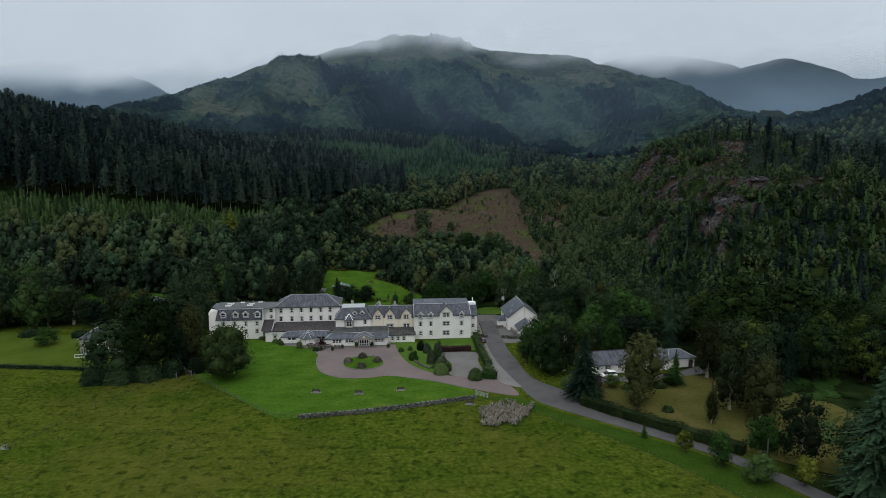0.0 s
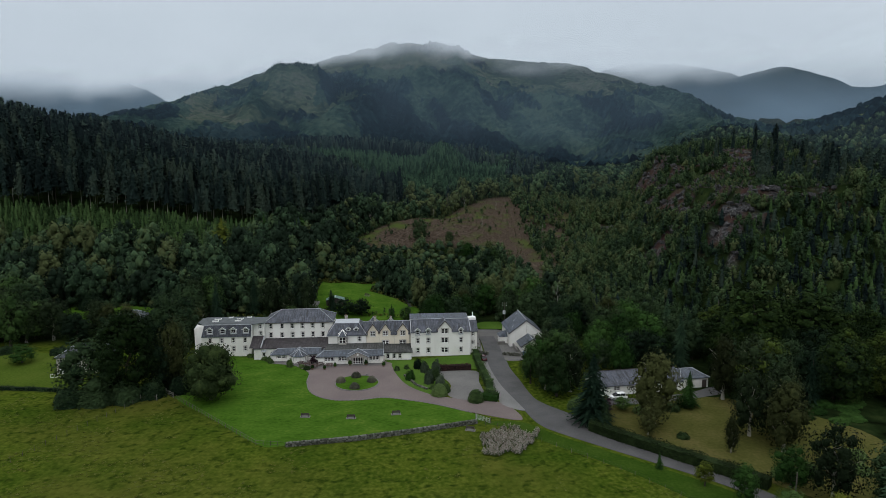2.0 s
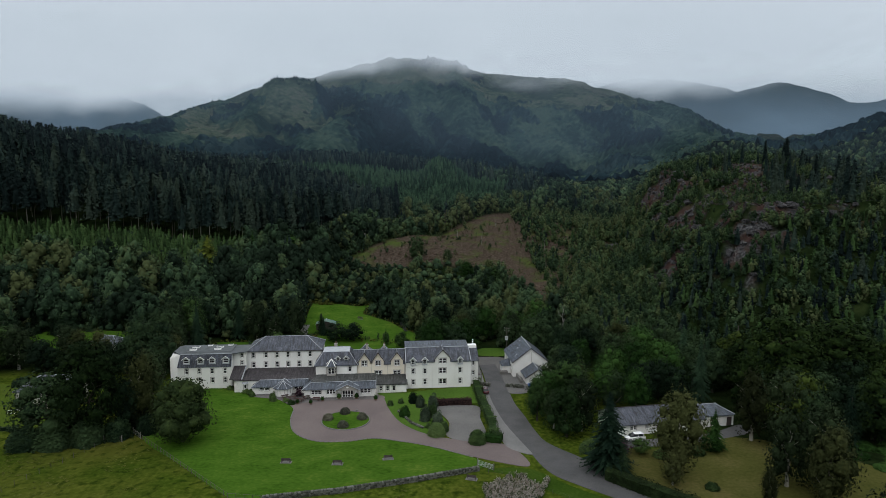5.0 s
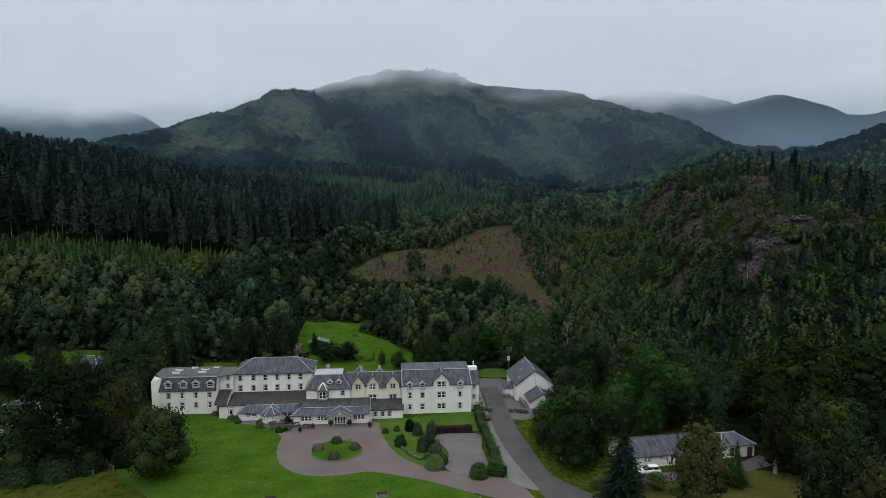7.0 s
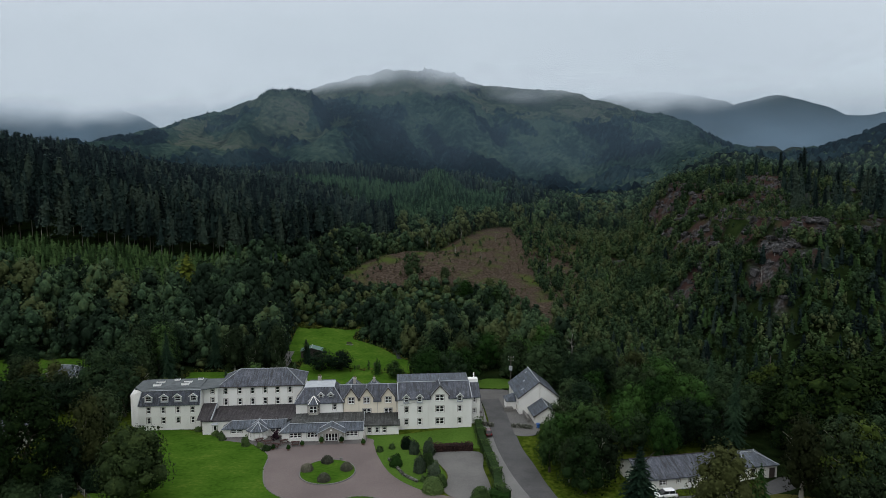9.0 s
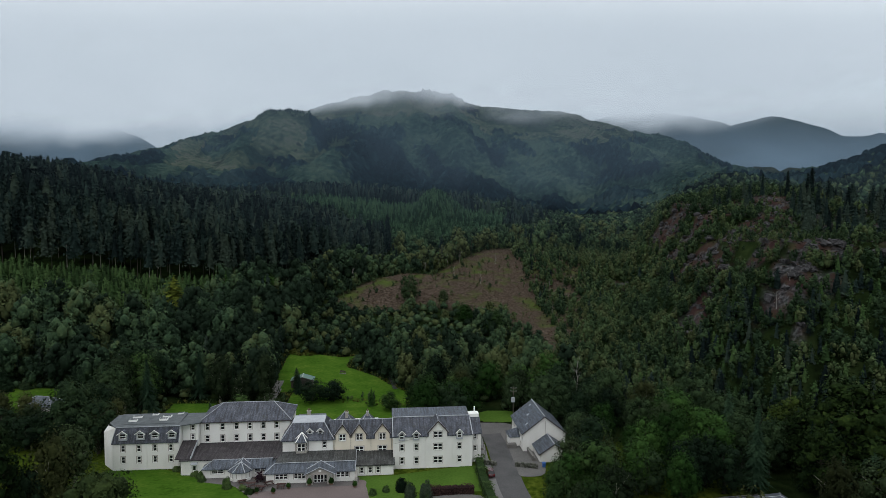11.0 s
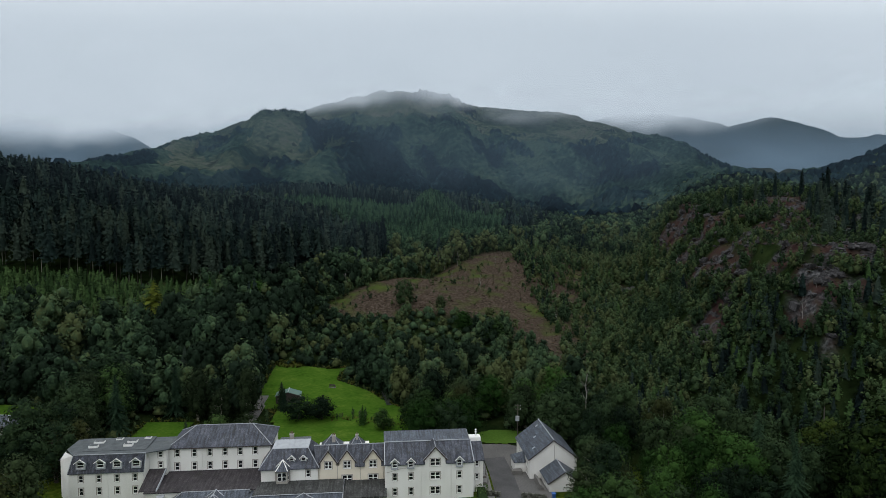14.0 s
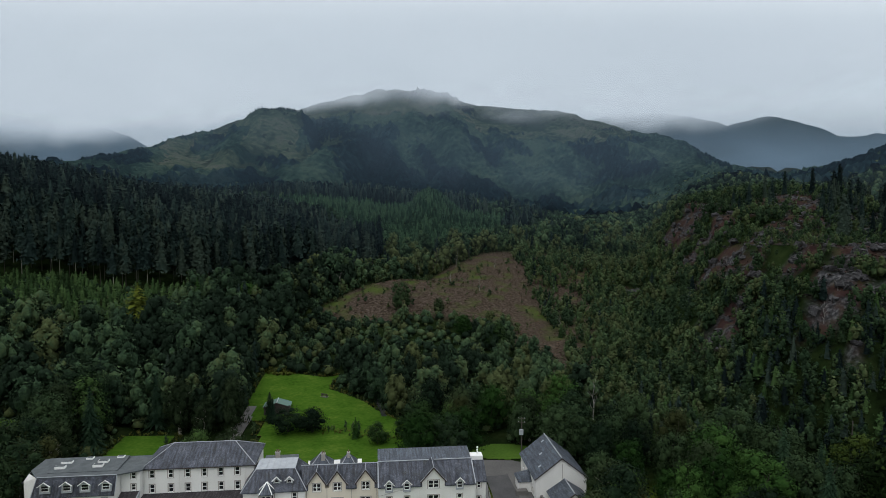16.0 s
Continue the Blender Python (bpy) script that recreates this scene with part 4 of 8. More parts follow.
slab(bm, [(-21.2, -1.9, 2.6), (-19.8, -1.9, 2.6), (-19.8, -1.1, 2.75), (-21.2, -1.1, 2.75)], 0.12)
part("door_hood", bm, M["lead"], dr)

# sun-room wing with hipped slate roofs and a canted pavilion
block(hotel, -18.0, -5.0, -3.2, -1.05, 2.05, [(-15.3, 1.35, 2.5, 0.8, 2), (-6.6, 1.4, 2.4, 0.8, 2)], M["render"])
a, b, e, f = (-18.5, -3.6, 2.05), (-4.6, -3.6, 2.05), (-16.6, -1.45, 3.24), (-4.2, -1.45, 3.24)
roof(hotel, [[a, b, f, e], [a, e, (-18.5, -1.1, 2.1)]], M["newslate"])
lines(hotel, [(a, e), (e, f)])
bm = bmesh.new()
prof = [(-12.5, -3.25), (-12.5, -4.6), (-11.5, -5.6), (-9.3, -5.6), (-8.3, -4.6), (-8.3, -3.25)]
for (x0, y0), (x1, y1) in zip(prof, prof[1:]):
    bm.faces.new([bm.verts.new(p) for p in ((x0, y0, -0.5), (x1, y1, -0.5), (x1, y1, 2.1), (x0, y0, 2.1))])
part("wall", bm, M["render"], hotel, "canted white pavilion wall")
window(hotel, -10.4, -5.62, 1.25, 1.0, 1.05, 2, 0.12)
window(hotel, -12.02, -5.12, 1.25, 0.7, 1.0, 1, 0.12, -45)
window(hotel, -8.78, -5.12, 1.25, 0.7, 1.0, 1, 0.12, 45)
ap, bk = (-10.4, -3.5, 3.5), (-10.4, -1.45, 3.5)
pr = [(-12.9, -3.0, 2.1), (-12.9, -4.75, 2.1), (-11.65, -6.0, 2.1), (-9.15, -6.0, 2.1), (-7.9, -4.75, 2.1), (-7.9, -3.0, 2.1)]
roof(hotel, [[pr[i], pr[i + 1], ap] for i in range(5)] + [[pr[0], ap, bk], [ap, pr[5], bk]], M["newslate"], 0.12, label="hipped slate pavilion roof")
lines(hotel, [(pr[1], ap), (pr[2], ap), (pr[3], ap), (pr[4], ap), (ap, bk), (pr[0], bk), (pr[5], bk)], 0.07)

# centre block with a bay and a hipped roof round a lead flat
block(hotel, -2.6, 8.2, 1.0, 11, 6.0, [(6.35, 4.85, 0.8, 1.4, 1)], M["render"])
a, b, c, d = (-3.0, 0.65, 6.0), (8.5, 0.65, 6.0), (8.5, 11.3, 6.0), (-3.0, 11.3, 6.0)
e, f, g, h = (-0.9, 4.3, 8.7), (6.1, 4.3, 8.7), (6.1, 9.2, 8.7), (-0.9, 9.2, 8.7)
roof(hotel, [[a, b, f, e], [b, c, g, f], [c, d, h, g], [d, a, e, h]])
lines(hotel, [(a, e), (b, f), (e, f), (f, g), (g, h), (h, e)])
roof(hotel, [[(-0.95, 4.35, 8.74), (6.1, 4.35, 8.74), (6.1, 9.2, 8.74), (-0.95, 9.2, 8.74)]], M["lead"], 0.1, label="pale lead flat roof")
for i in range(6):
    lines(hotel, [((-0.2 + 1.1 * i, 4.5, 8.76), (-0.2 + 1.1 * i, 9.1, 8.76))], 0.05, name="lead_roll")
bm = bmesh.new()
box(bm, -6.0, 9.6, 6.9, -0.5, 10.0, 7.6)
box(bm, -0.5, 10.2, 7.4, 5.8, 13.0, 7.9)
part("roof_deck", bm, M["felt"], hotel)
bp = [(0.15, 1.0), (0.55, -0.1), (2.45, -0.1), (2.85, 1.0)]
bm = bmesh.new()
for (x0, y0), (x1, y1) in zip(bp, bp[1:]):
    for z0, z1 in ((3.0, 3.9), (5.55, 6.0)):
        bm.faces.new([bm.verts.new(p) for p in ((x0, y0, z0), (x1, y1, z0), (x1, y1, z1), (x0, y0, z1))])
for x, y in bp:
    box(bm, x - 0.12, y - 0.02, 3.0, x + 0.12, y + 0.2, 6.0)
bay = part("bay_window", bm, M["margin"], hotel, "canted stone bay window")
put("frame", window_meshes(1.66, 1.65, 2, 0.12)[1], bay, pose(1.5, -0.02, 4.72))
put("pane", window_meshes(1.66, 1.65, 2, 0.12)[2], bay, pose(1.5, -0.02, 4.72))
for s in (-1, 1):
    put("frame", window_meshes(0.95, 1.65, 1, 0.12)[1], bay, pose(1.5 + 1.13 * s, 0.47, 4.72, 0, 0, 70 * s))
    put("pane", window_meshes(0.95, 1.65, 1, 0.12)[2], bay, pose(1.5 + 1.13 * s, 0.47, 4.72, 0, 0, 70 * s))
ap = (1.5, 1.6, 7.5)
ep = [(-0.15, 1.0, 5.95), (0.35, -0.4, 5.95), (2.65, -0.4, 5.95), (3.15, 1.0, 5.95)]
for p, q in zip(ep, ep[1:]):
    bm = bmesh.new()
    slab(bm, [p, q, ap], 0.1)
    part("bay_roof", bm, M["newslate"], bay)
for p in ep:
    bm = bmesh.new()
    bar(bm, p, ap, 0.1)
    part("bay_hip", bm, M["whitepaint"], bay)
window(hotel, -2.62, 3.2, 4.7, 0.9, 1.5, 1, 0.12, -90)
dormer(hotel, 3.15, 1.9, 7.1, 1.2, 1.05, 2.0, 0.6)
dormer(hotel, 5.4, 1.9, 7.1, 1.2, 1.05, 2.0, 0.6)

# three-gabled cream range
block(hotel, 8.2, 21.15, 1.5, 9, 5.9, [(13.85, 3.25, 1.9, 1.45, 2), (18.9, 3.25, 1.8, 1.45, 2)], M["cream"], label="warm cream harled wall", holes=[(u, 5.65, 1.35, 0.5) for u in (10.2, 13.85, 18.9)])
roof(hotel, [[(8.0, 1.15, 5.85), (8.7, 1.15, 5.85), (8.7, 1.66, 6.38), (15.35, 1.66, 6.38), (15.35, 1.15, 5.85), (17.3, 1.15, 5.85), (17.3, 1.66, 6.38), (20.5, 1.66, 6.38), (20.5, 1.15, 5.85), (21.15, 1.15, 5.85), (21.15, 4.3, 9.1), (7.2, 4.3, 9.1)], [(21.15, 9.3, 5.9), (8.0, 9.3, 5.9), (7.2, 4.3, 9.1), (21.15, 4.3, 9.1)]], label="steep slate roof between the gables")
lines(hotel, [((7.2, 4.3, 9.1), (21.1, 4.3, 9.1))], 0.08)
for u, w in ((10.2, 3.0), (13.85, 3.0), (18.9, 3.2)):
    wall_gable(hotel, u, 1.5, 5.3, w, 9.15, M["cream"], (6.1, 1.35, 1.4, 2), M["darktimber"])
downpipes(hotel, [(12.0, 1.5, 5.9), (16.4, 1.5, 5.9), (20.9, 1.5, 5.9), (8.4, 1.5, 5.9)], M["margin"])
block(hotel, 7.6, 18.0, 9.0, 13.2, 6.4, [], M["render"])
for u, top, w in ((10.3, 8.9, 2.3), (15.5, 8.6, 1.7)):
    q = [(u - w, 8.8, 6.4), (u + w, 8.8, 6.4), (u + w, 13.2, 6.4), (u - w, 13.2, 6.4)]
    roof(hotel, [[q[i], q[(i + 1) % 4], (u, 11, top)] for i in range(4)], M["newslate"], 0.12, label="grey pyramid roof")
    lines(hotel, [(q[0], (u, 11, top)), (q[1], (u, 11, top))], 0.07)


def chimney(u, v, z0, z1, pots, w=0.9):
    bm = bmesh.new()
    box(bm, u - w / 2, v - 0.35, z0, u + w / 2, v + 0.35, z1)
    box(bm, u - w / 2 - 0.08, v - 0.43, z1, u + w / 2 + 0.08, v + 0.43, z1 + 0.15)
    ch = part("chimney", bm, M["margin"], hotel)
    for i in range(pots):
        bm = bmesh.new()
        bar(bm, (u + (i - (pots - 1) / 2) * 0.35, v, z1 + 0.15), (u + (i - (pots - 1) / 2) * 0.35, v, z1 + 0.65), 0.12, 8, 0.09)
        part("chimney_pot", bm, M["terracotta"], ch)


chimney(2.0, 11.2, 7.0, 9.1, 2, 0.8)
chimney(10.7, 10.2, 7.0, 8.8, 2, 0.7)
chimney(15.5, 10.6, 7.0, 8.7, 1, 0.5)

# east block
R_wins = [(u, z, 0.85, 1.4, 1) for u in (23.1, 26.2, 35.6) for z in (1.75, 4.65)] + [(30.9, z, 1.9, 1.4, 2) for z in (1.75, 4.65)]
block(hotel, 21.2, 38.4, -2.0, 8.6, 7.25, R_wins, M["render"], label="tall white harled east block", holes=[(30.9, 6.9625, 1.9, 0.575)])
roof(hotel, [[(21.1, -2.35, 7.2), (28.9, -2.35, 7.2), (28.9, -1.8, 7.44), (32.9, -1.8, 7.44), (32.9, -2.35, 7.2), (38.5, -2.35, 7.2), (38.5, 3.3, 9.6), (21.1, 3.3, 9.6)]], label="weathered slate front slope")
roof(hotel, [[(21.1, 3.3, 9.75), (38.3, 3.3, 9.75), (38.3, 8.0, 10.25), (21.1, 8.0, 10.25)], [(38.3, 8.8, 8.5), (21.1, 8.8, 8.5), (21.1, 8.0, 10.25), (38.3, 8.0, 10.25)]], M["newslate"], 0.3, label="low-pitched grey upper roof")
lines(hotel, [((21.1, 3.25, 9.65), (38.5, 3.25, 9.65)), ((21.15, -2.35, 7.2), (21.15, 3.3, 9.6)), ((38.45, -2.35, 7.2), (38.45, 3.3, 9.6))], 0.1)
bm = bmesh.new()
for u, sgn in ((21.2, -1), (38.4, 1)):
    bm.faces.new([bm.verts.new(p) for p in ((u, -2, 7.2), (u, 8.6, 7.2), (u, 8.0, 10.1), (u, 3.3, 9.6))])
part("gable_end", bm, M["render"], hotel)
for u in (23.05, 26.15, 35.55):
    dormer(hotel, u, -2.45, 7.25, 1.35, 1.15, 2.4, 0.7)
wall_gable(hotel, 30.9, -2.0, 6.5, 4.0, 10.5, M["render"], (7.35, 1.9, 1.35, 2), M["darktimber"], 4.5)
downpipes(hotel, [(28.2, -2, 7.1), (34.0, -2, 7.1), (21.5, -2, 7.1)], M["render"])
bm = bmesh.new()
bar(bm, (21.4, -2.08, 5.6), (24.6, -2.08, 6.4), 0.03, 4)
bar(bm, (24.6, -2.08, 6.4), (26.8, -2.08, 6.6), 0.03, 4)
part("cable", bm, M["margin"], hotel)
block(hotel, 38.4, 40.7, 0.4, 7.5, 6.55, [(39.45, 5.75, 0.65, 1.1, 1), (39.45, 3.1, 0.65, 1.1, 1)], M["render"])
roof(hotel, [[(38.4, 0.1, 6.5), (40.95, 0.1, 6.5), (40.95, 4.4, 8.9), (38.4, 4.4, 8.9)], [(40.95, 7.7, 6.5), (38.4, 7.7, 6.5), (38.4, 4.4, 8.9), (40.95, 4.4, 8.9)]])
bm = bmesh.new()
box(bm, 38.5, 4.3, 8.3, 40.8, 6.2, 9.6)
part("parapet", bm, M["whitepaint"], hotel, "white-capped flat roof turret")
for z in (9.9, 10.4, 10.9):
    bm = bmesh.new()
    bmesh.ops.create_uvsphere(bm, u_segments=10, v_segments=6, radius=0.2, matrix=Matrix.Translation((39.9, 5.2, z)))
    bar(bm, (39.9, 5.2, z - 0.35), (39.9, 5.2, z), 0.05, 6)
    part("vent_cowl", bm, M["whitepaint"], hotel)
bm = bmesh.new()
for i in range(3):
    box(bm, 40.72, 0.6 + 0.9 * i, 0.9 * i, 41.7, 1.5 + 0.9 * i, 0.9 * i + 0.08)
bar(bm, (41.7, 0.4, 0), (41.7, 0.4, 3.6), 0.05)
bar(bm, (41.7, 3.3, 2), (41.7, 3.3, 4.6), 0.05)
bar(bm, (41.7, 0.4, 1.0), (41.7, 3.3, 3.6), 0.04)
part("fire_stair", bm, M["darktimber"], hotel, "black iron fire stair")

# entrance range
P_wins = [(-1.7, 1.5, 2.5, 1.1, 3), (2.0, 1.5, 2.3, 1.1, 3), (10.7, 1.5, 2.6, 1.1, 3)]
block(hotel, -4.7, 13.2, -7.2, 0.98, 2.35, P_wins, M["render"])
window(hotel, -4.72, -6.0, 1.5, 1.2, 1.0, 2, 0.12, -90)
a, b = (-5.2, -7.6, 2.35), (13.3, -7.6, 2.35)
e, f = (-3.5, -4.0, 2.95), (13.3, -4.0, 2.95)
roof(hotel, [[a, b, f, e], [a, e, (-3.5, -1.2, 2.95), (-5.2, -1.2, 2.35)]], M["newslate"])
roof(hotel, [[(-3.4, -4.0, 3.2), (13.3, -4.0, 3.2), (13.3, 1.0, 3.55), (-2.7, 1.0, 3.55)]], M["mossyslate"], 0.35, label="mossy dark slate upper roof of the entrance range")
lines(hotel, [(a, e), ((-3.4, -4.05, 3.05), (13.3, -4.05, 3.05)), ((13.3, -7.6, 2.4), (13.3, 1.0, 3.55))], 0.08)
bm = bmesh.new()
for x in (3.6, 4.6, 7.8, 8.8):
    box(bm, x - 0.15, -8.5, 0, x + 0.15, -8.2, 2.2)
box(bm, 3.3, -8.55, 2.15, 9.1, -7.2, 2.4)
pc = part("porch", bm, M["margin"], hotel, "open timber porch with a slated gable")
bm = bmesh.new()
bm.faces.new([bm.verts.new(p) for p in ((3.3, -8.5, 2.4), (9.1, -8.5, 2.4), (6.2, -8.5, 3.75))])
part("porch_gable", bm, M["margin"], pc)
for s in (-1, 1):
    bm = bmesh.new()
    slab(bm, [(6.2 + s * 3.3, -8.9, 2.25), (6.2 + s * 3.3, -6.0, 2.25), (6.2, -5.2, 3.85), (6.2, -8.9, 3.85)], 0.14)
    part("porch_roof", bm, M["newslate"], pc)
    lines(pc, [((6.2 + s * 3.3, -8.9, 2.25), (6.2, -8.9, 3.85)), ((6.2 + s * 3.3, -6.3, 2.3), (6.2, -5.4, 3.85))], 0.08, name="verge", label="lead verge")
bm = bmesh.new()
for i in range(4):
    ring(bm, 4.85 + 0.68 * i, 5.53 + 0.68 * i, 0.05, 2.1, 0.1, -7.34, -7.24)
    box(bm, 4.95 + 0.68 * i, -7.33, 0.65, 5.43 + 0.68 * i, -7.25, 0.75)
dr = part("door", bm, M["whitepaint"], hotel, "white glazed entrance doors")
bm = bmesh.new()
box(bm, 4.9, -7.30, 0.1, 7.5, -7.28, 2.05)
part("pane", bm, M["glass"], dr)
bm = bmesh.new()
bmesh.ops.create_uvsphere(bm, u_segments=12, v_segments=6, radius=0.3, matrix=Matrix.Translation((6.2, -8.53, 2.95)) @ Matrix.Diagonal((1, 0.15, 0.7, 1)))
part("plaque", bm, M["whitepaint"], pc)
bm = bmesh.new()
box(bm, 13.2, -8.6, 0, 13.7, -4.8, 1.5)
part("garden_wall", bm, M["margin"], hotel)
block(hotel, 13.2, 21.2, -4.7, 1.48, 2.4, [(14.55, 1.15, 0.8, 1.25, 1), (16.3, 1.15, 0.8, 1.25, 1), (17.95, 1.15, 0.8, 1.25, 1)], M["render"])
roof(hotel, [[(13.35, -5.0, 2.4), (21.5, -5.0, 2.4), (21.5, -2.05, 2.65), (21.2, -2.05, 2.65), (21.2, 1.5, 2.95), (13.35, 1.5, 2.95)]], M["mossyslate"], 0.3, label="low mossy slate roof")

# ---- cottage beyond the road ----


def gable_house(parent, x0, x1, y0, y1, ze, zr, wall, roofing, z0=-0.5, over=0.35):
    """Walls with gables front and back, ridge along y."""
    xm = (x0 + x1) / 2
    bm = bmesh.new()
    for y in (y0, y1):
        bm.faces.new([bm.verts.new(p) for p in ((x0, y, z0), (x1, y, z0), (x1, y, ze), (xm, y, zr), (x0, y, ze))])
    for x in (x0, x1):
        bm.faces.new([bm.verts.new(p) for p in ((x, y0, z0), (x, y1, z0), (x, y1, ze), (x, y0, ze))])
    part("wall", bm, wall, parent)
    drop = over * (zr - ze) / (xm - x0)
    for s, x in ((-1, x0 - over), (1, x1 + over)):
        bm = bmesh.new()
        slab(bm, [(x, y0 - 0.2, ze - drop + 0.12), (x, y1 + 0.2, ze - drop + 0.12), (xm, y1 + 0.2, zr + 0.12), (xm, y0 - 0.2, zr + 0.12)], 0.15)
        part("roof", bm, roofing, parent)
        bm = bmesh.new()
        bar(bm, (x, y0 - 0.24, ze - drop), (xm, y0 - 0.24, zr), 0.12)
        part("bargeboard", bm, M["darktimber"], parent)
    lines(parent, [((xm, y0 - 0.2, zr + 0.12), (xm, y1 + 0.2, zr + 0.12))], 0.1)


cottage = thing("cottage", 25.7, 197.0, 0, 4.5, "white harled two-storey cottage with a slate roof", "house")
gable_house(cottage, -5, 5, 0, 13, 4.3, 8.1, M["render"], M["newslate"])
gable_house(cottage, -2.6, 3.8, -6.5, 0, 1.9, 4.0, M["render"], M["newslate"])
for y in (2.6, 6.2, 9.8):
    window(cottage, -5.02, y, 2.9, 0.8, 1.2, 1, 0.12, -90)
    window(cottage, -5.02, y, 0.9, 0.8, 1.0, 1, 0.12, -90)
window(cottage, -2.62, -3.4, 0.9, 0.8, 1.0, 1, 0.12, -90)
bm = bmesh.new()
box(bm, -7.4, 3.6, -0.4, -5.02, 7.4, 2.3)
part("wall", bm, M["render"], cottage)
q = [(-7.7, 3.3, 2.3), (-5.0, 3.3, 2.3), (-5.0, 7.7, 2.3), (-7.7, 7.7, 2.3)]
roof(cottage, [[q[0], q[1], (-5.0, 5.5, 3.9)], [q[3], q[0], (-5.0, 5.5, 3.9)], [q[2], q[3], (-5.0, 5.5, 3.9)]], M["newslate"], 0.12)
bm = bmesh.new()
box(bm, -8.2, 2.2, 0, -6.0, 3.5, 0.9)
part("steps", bm, M["kerb"], cottage)
bm = bmesh.new()
for i in range(3):
    box(bm, -4.2 + 0.4 * i, -5.8, 0, -3.8 + 0.4 * i, -0.4, 1.2 - 0.5 * i)
part("stair", bm, M["kerb"], cottage, "stone stair beside the cottage")
bm = bmesh.new()
for x, y in ((-3.6, 2.5), (-2.4, 6.5), (-1.0, 10.5)):
    z = 8.22 + x * 3.8 / 5 + 0.02
    slab(bm, [(x - 0.25, y, z - 0.1), (x + 0.25, y, z + 0.28), (x + 0.25, y + 0.5, z + 0.28), (x - 0.25, y + 0.5, z - 0.1)], 0.05)
part("roof_light", bm, M["lead"], cottage)
downpipes(cottage, [(0.2, 0, 7.0)])

# ---- bungalow ----
bung = thing("bungalow", 38.0, 155.6, 0, 10.5, "low white bungalow with a grey tiled roof", "bungalow")
B_wins = [(1.2, 1.5, 1.5, 1.1, 2), (4.4, 1.55, 1.3, 0.9, 2), (7.6, 1.6, 0.6, 0.6, 1), (10.4, 1.5, 1.4, 0.9, 2), (13.4, 1.5, 1.4, 1.0, 2), (16.6, 1.5, 1.2, 1.0, 2), (19.6, 1.5, 1.2, 1.0, 2)]
block(bung, 0, 21.5, 0, 8.5, 2.55, B_wins, M["render"])
roof(bung, [[(-0.4, -0.5, 2.5), (21.7, -0.5, 2.5), (21.7, 4.3, 4.7), (-0.4, 4.3, 4.7)], [(21.7, 9.0, 2.5), (-0.4, 9.0, 2.5), (-0.4, 4.3, 4.7), (21.7, 4.3, 4.7)]], M["slate"], 0.15, label="grey concrete tile roof")
for u in (0, 21.5):
    bm = bmesh.new()
    bm.faces.new([bm.verts.new(p) for p in ((u, 0, 2.5), (u, 8.5, 2.5), (u, 4.3, 4.6))])
    part("gable_end", bm, M["render"], bung)
lines(bung, [((-0.4, 4.3, 4.7), (21.7, 4.3, 4.7))], 0.1, M["darkslate"])
block(bung, 21.5, 29.3, 1.0, 8.0, 2.6, [(24.2, 1.2, 1.1, 1.9, 1)], M["render"])
hip_roof(bung, 21.8, 29.3, 1.0, 8.0, 2.6, 23.8, 26.6, 4.5, 4.0, 0.3, M["newslate"])
bm = bmesh.new()
box(bm, 27.6, 0.96, 0, 28.8, 1.0, 2.0)
part("door", bm, M["darktimber"], bung)

# ---- villa among the trees, shed and far cottages ----
villa = thing("villa", -101.5, 171.5, 0, 8, "grey-roofed house half hidden by trees", "house")
block(villa, 0, 13, 0, 9, 4.6, [(1.6, 3.4, 1.6, 1.2, 2), (5, 3.4, 1.6, 1.2, 2), (1.8, 1.2, 2.2, 1.3, 3), (6, 1.2, 1.6, 1.2, 2)], M["margin"])
hip_roof(villa, 0, 13, 0, 9, 4.6, 4.0, 9.0, 4.5, 7.0, 0.4, M["slate"])
bm = bmesh.new()
ring(bm, -0.6, 5.2, 0.05, 0.95, 0.08, -2.6, -2.5)
for i in range(6):
    box(bm, 0.3 + 0.85 * i, -2.6, 0.1, 0.36 + 0.85 * i, -2.5, 0.9)
part("deck_rail", bm, M["whitepaint"], villa, "white deck rail")
shed = thing("shed", -42.8, 241.0, float(land(-41, 242)) - 0.1, 6, "dark timber shed with a green sheet roof", "shed")
gable_house(shed, 0, 6.5, 0, 4.0, 2.3, 3.3, M["darktimber"], M["greenpaint"], -1.2, 0.25)
bm = bmesh.new()
box(bm, 2.4, -0.05, 0, 3.6, 0.0, 2.0)
part("door", bm, M["darktimber"], shed)
lodge = thing("lodge", -168, 226, float(land(-160, 228)) - 0.2, 20, "far cottage with a red-brown roof", "house")
block(lodge, 0, 12, 0, 8, 3.0, [(3, 1.6, 1.4, 1.2, 2), (9, 1.6, 1.4, 1.2, 2)], M["render"], -2)
roof(lodge, [[(-0.4, -0.5, 3.0), (12.4, -0.5, 3.0), (12.4, 4, 5.6), (-0.4, 4, 5.6)], [(12.4, 8.5, 3.0), (-0.4, 8.5, 3.0), (-0.4, 4, 5.6), (12.4, 4, 5.6)]], M["rust"])
cot2 = thing("cottage", -111.5, 222, float(land(-107, 225)) - 0.2, -6, "small grey-roofed cottage among trees", "house")
block(cot2, 0, 9, 0, 6, 2.6, [(2, 1.5, 1.0, 1.1, 2), (6.5, 1.5, 1.0, 1.1, 2)], M["render"], -1.2)
hip_roof(cot2, 0, 9, 0, 6, 2.6, 2.6, 6.4, 3, 4.6, 0.3, M["newslate"])

# ---- vegetation ----
RNG = np.random.default_rng(7)


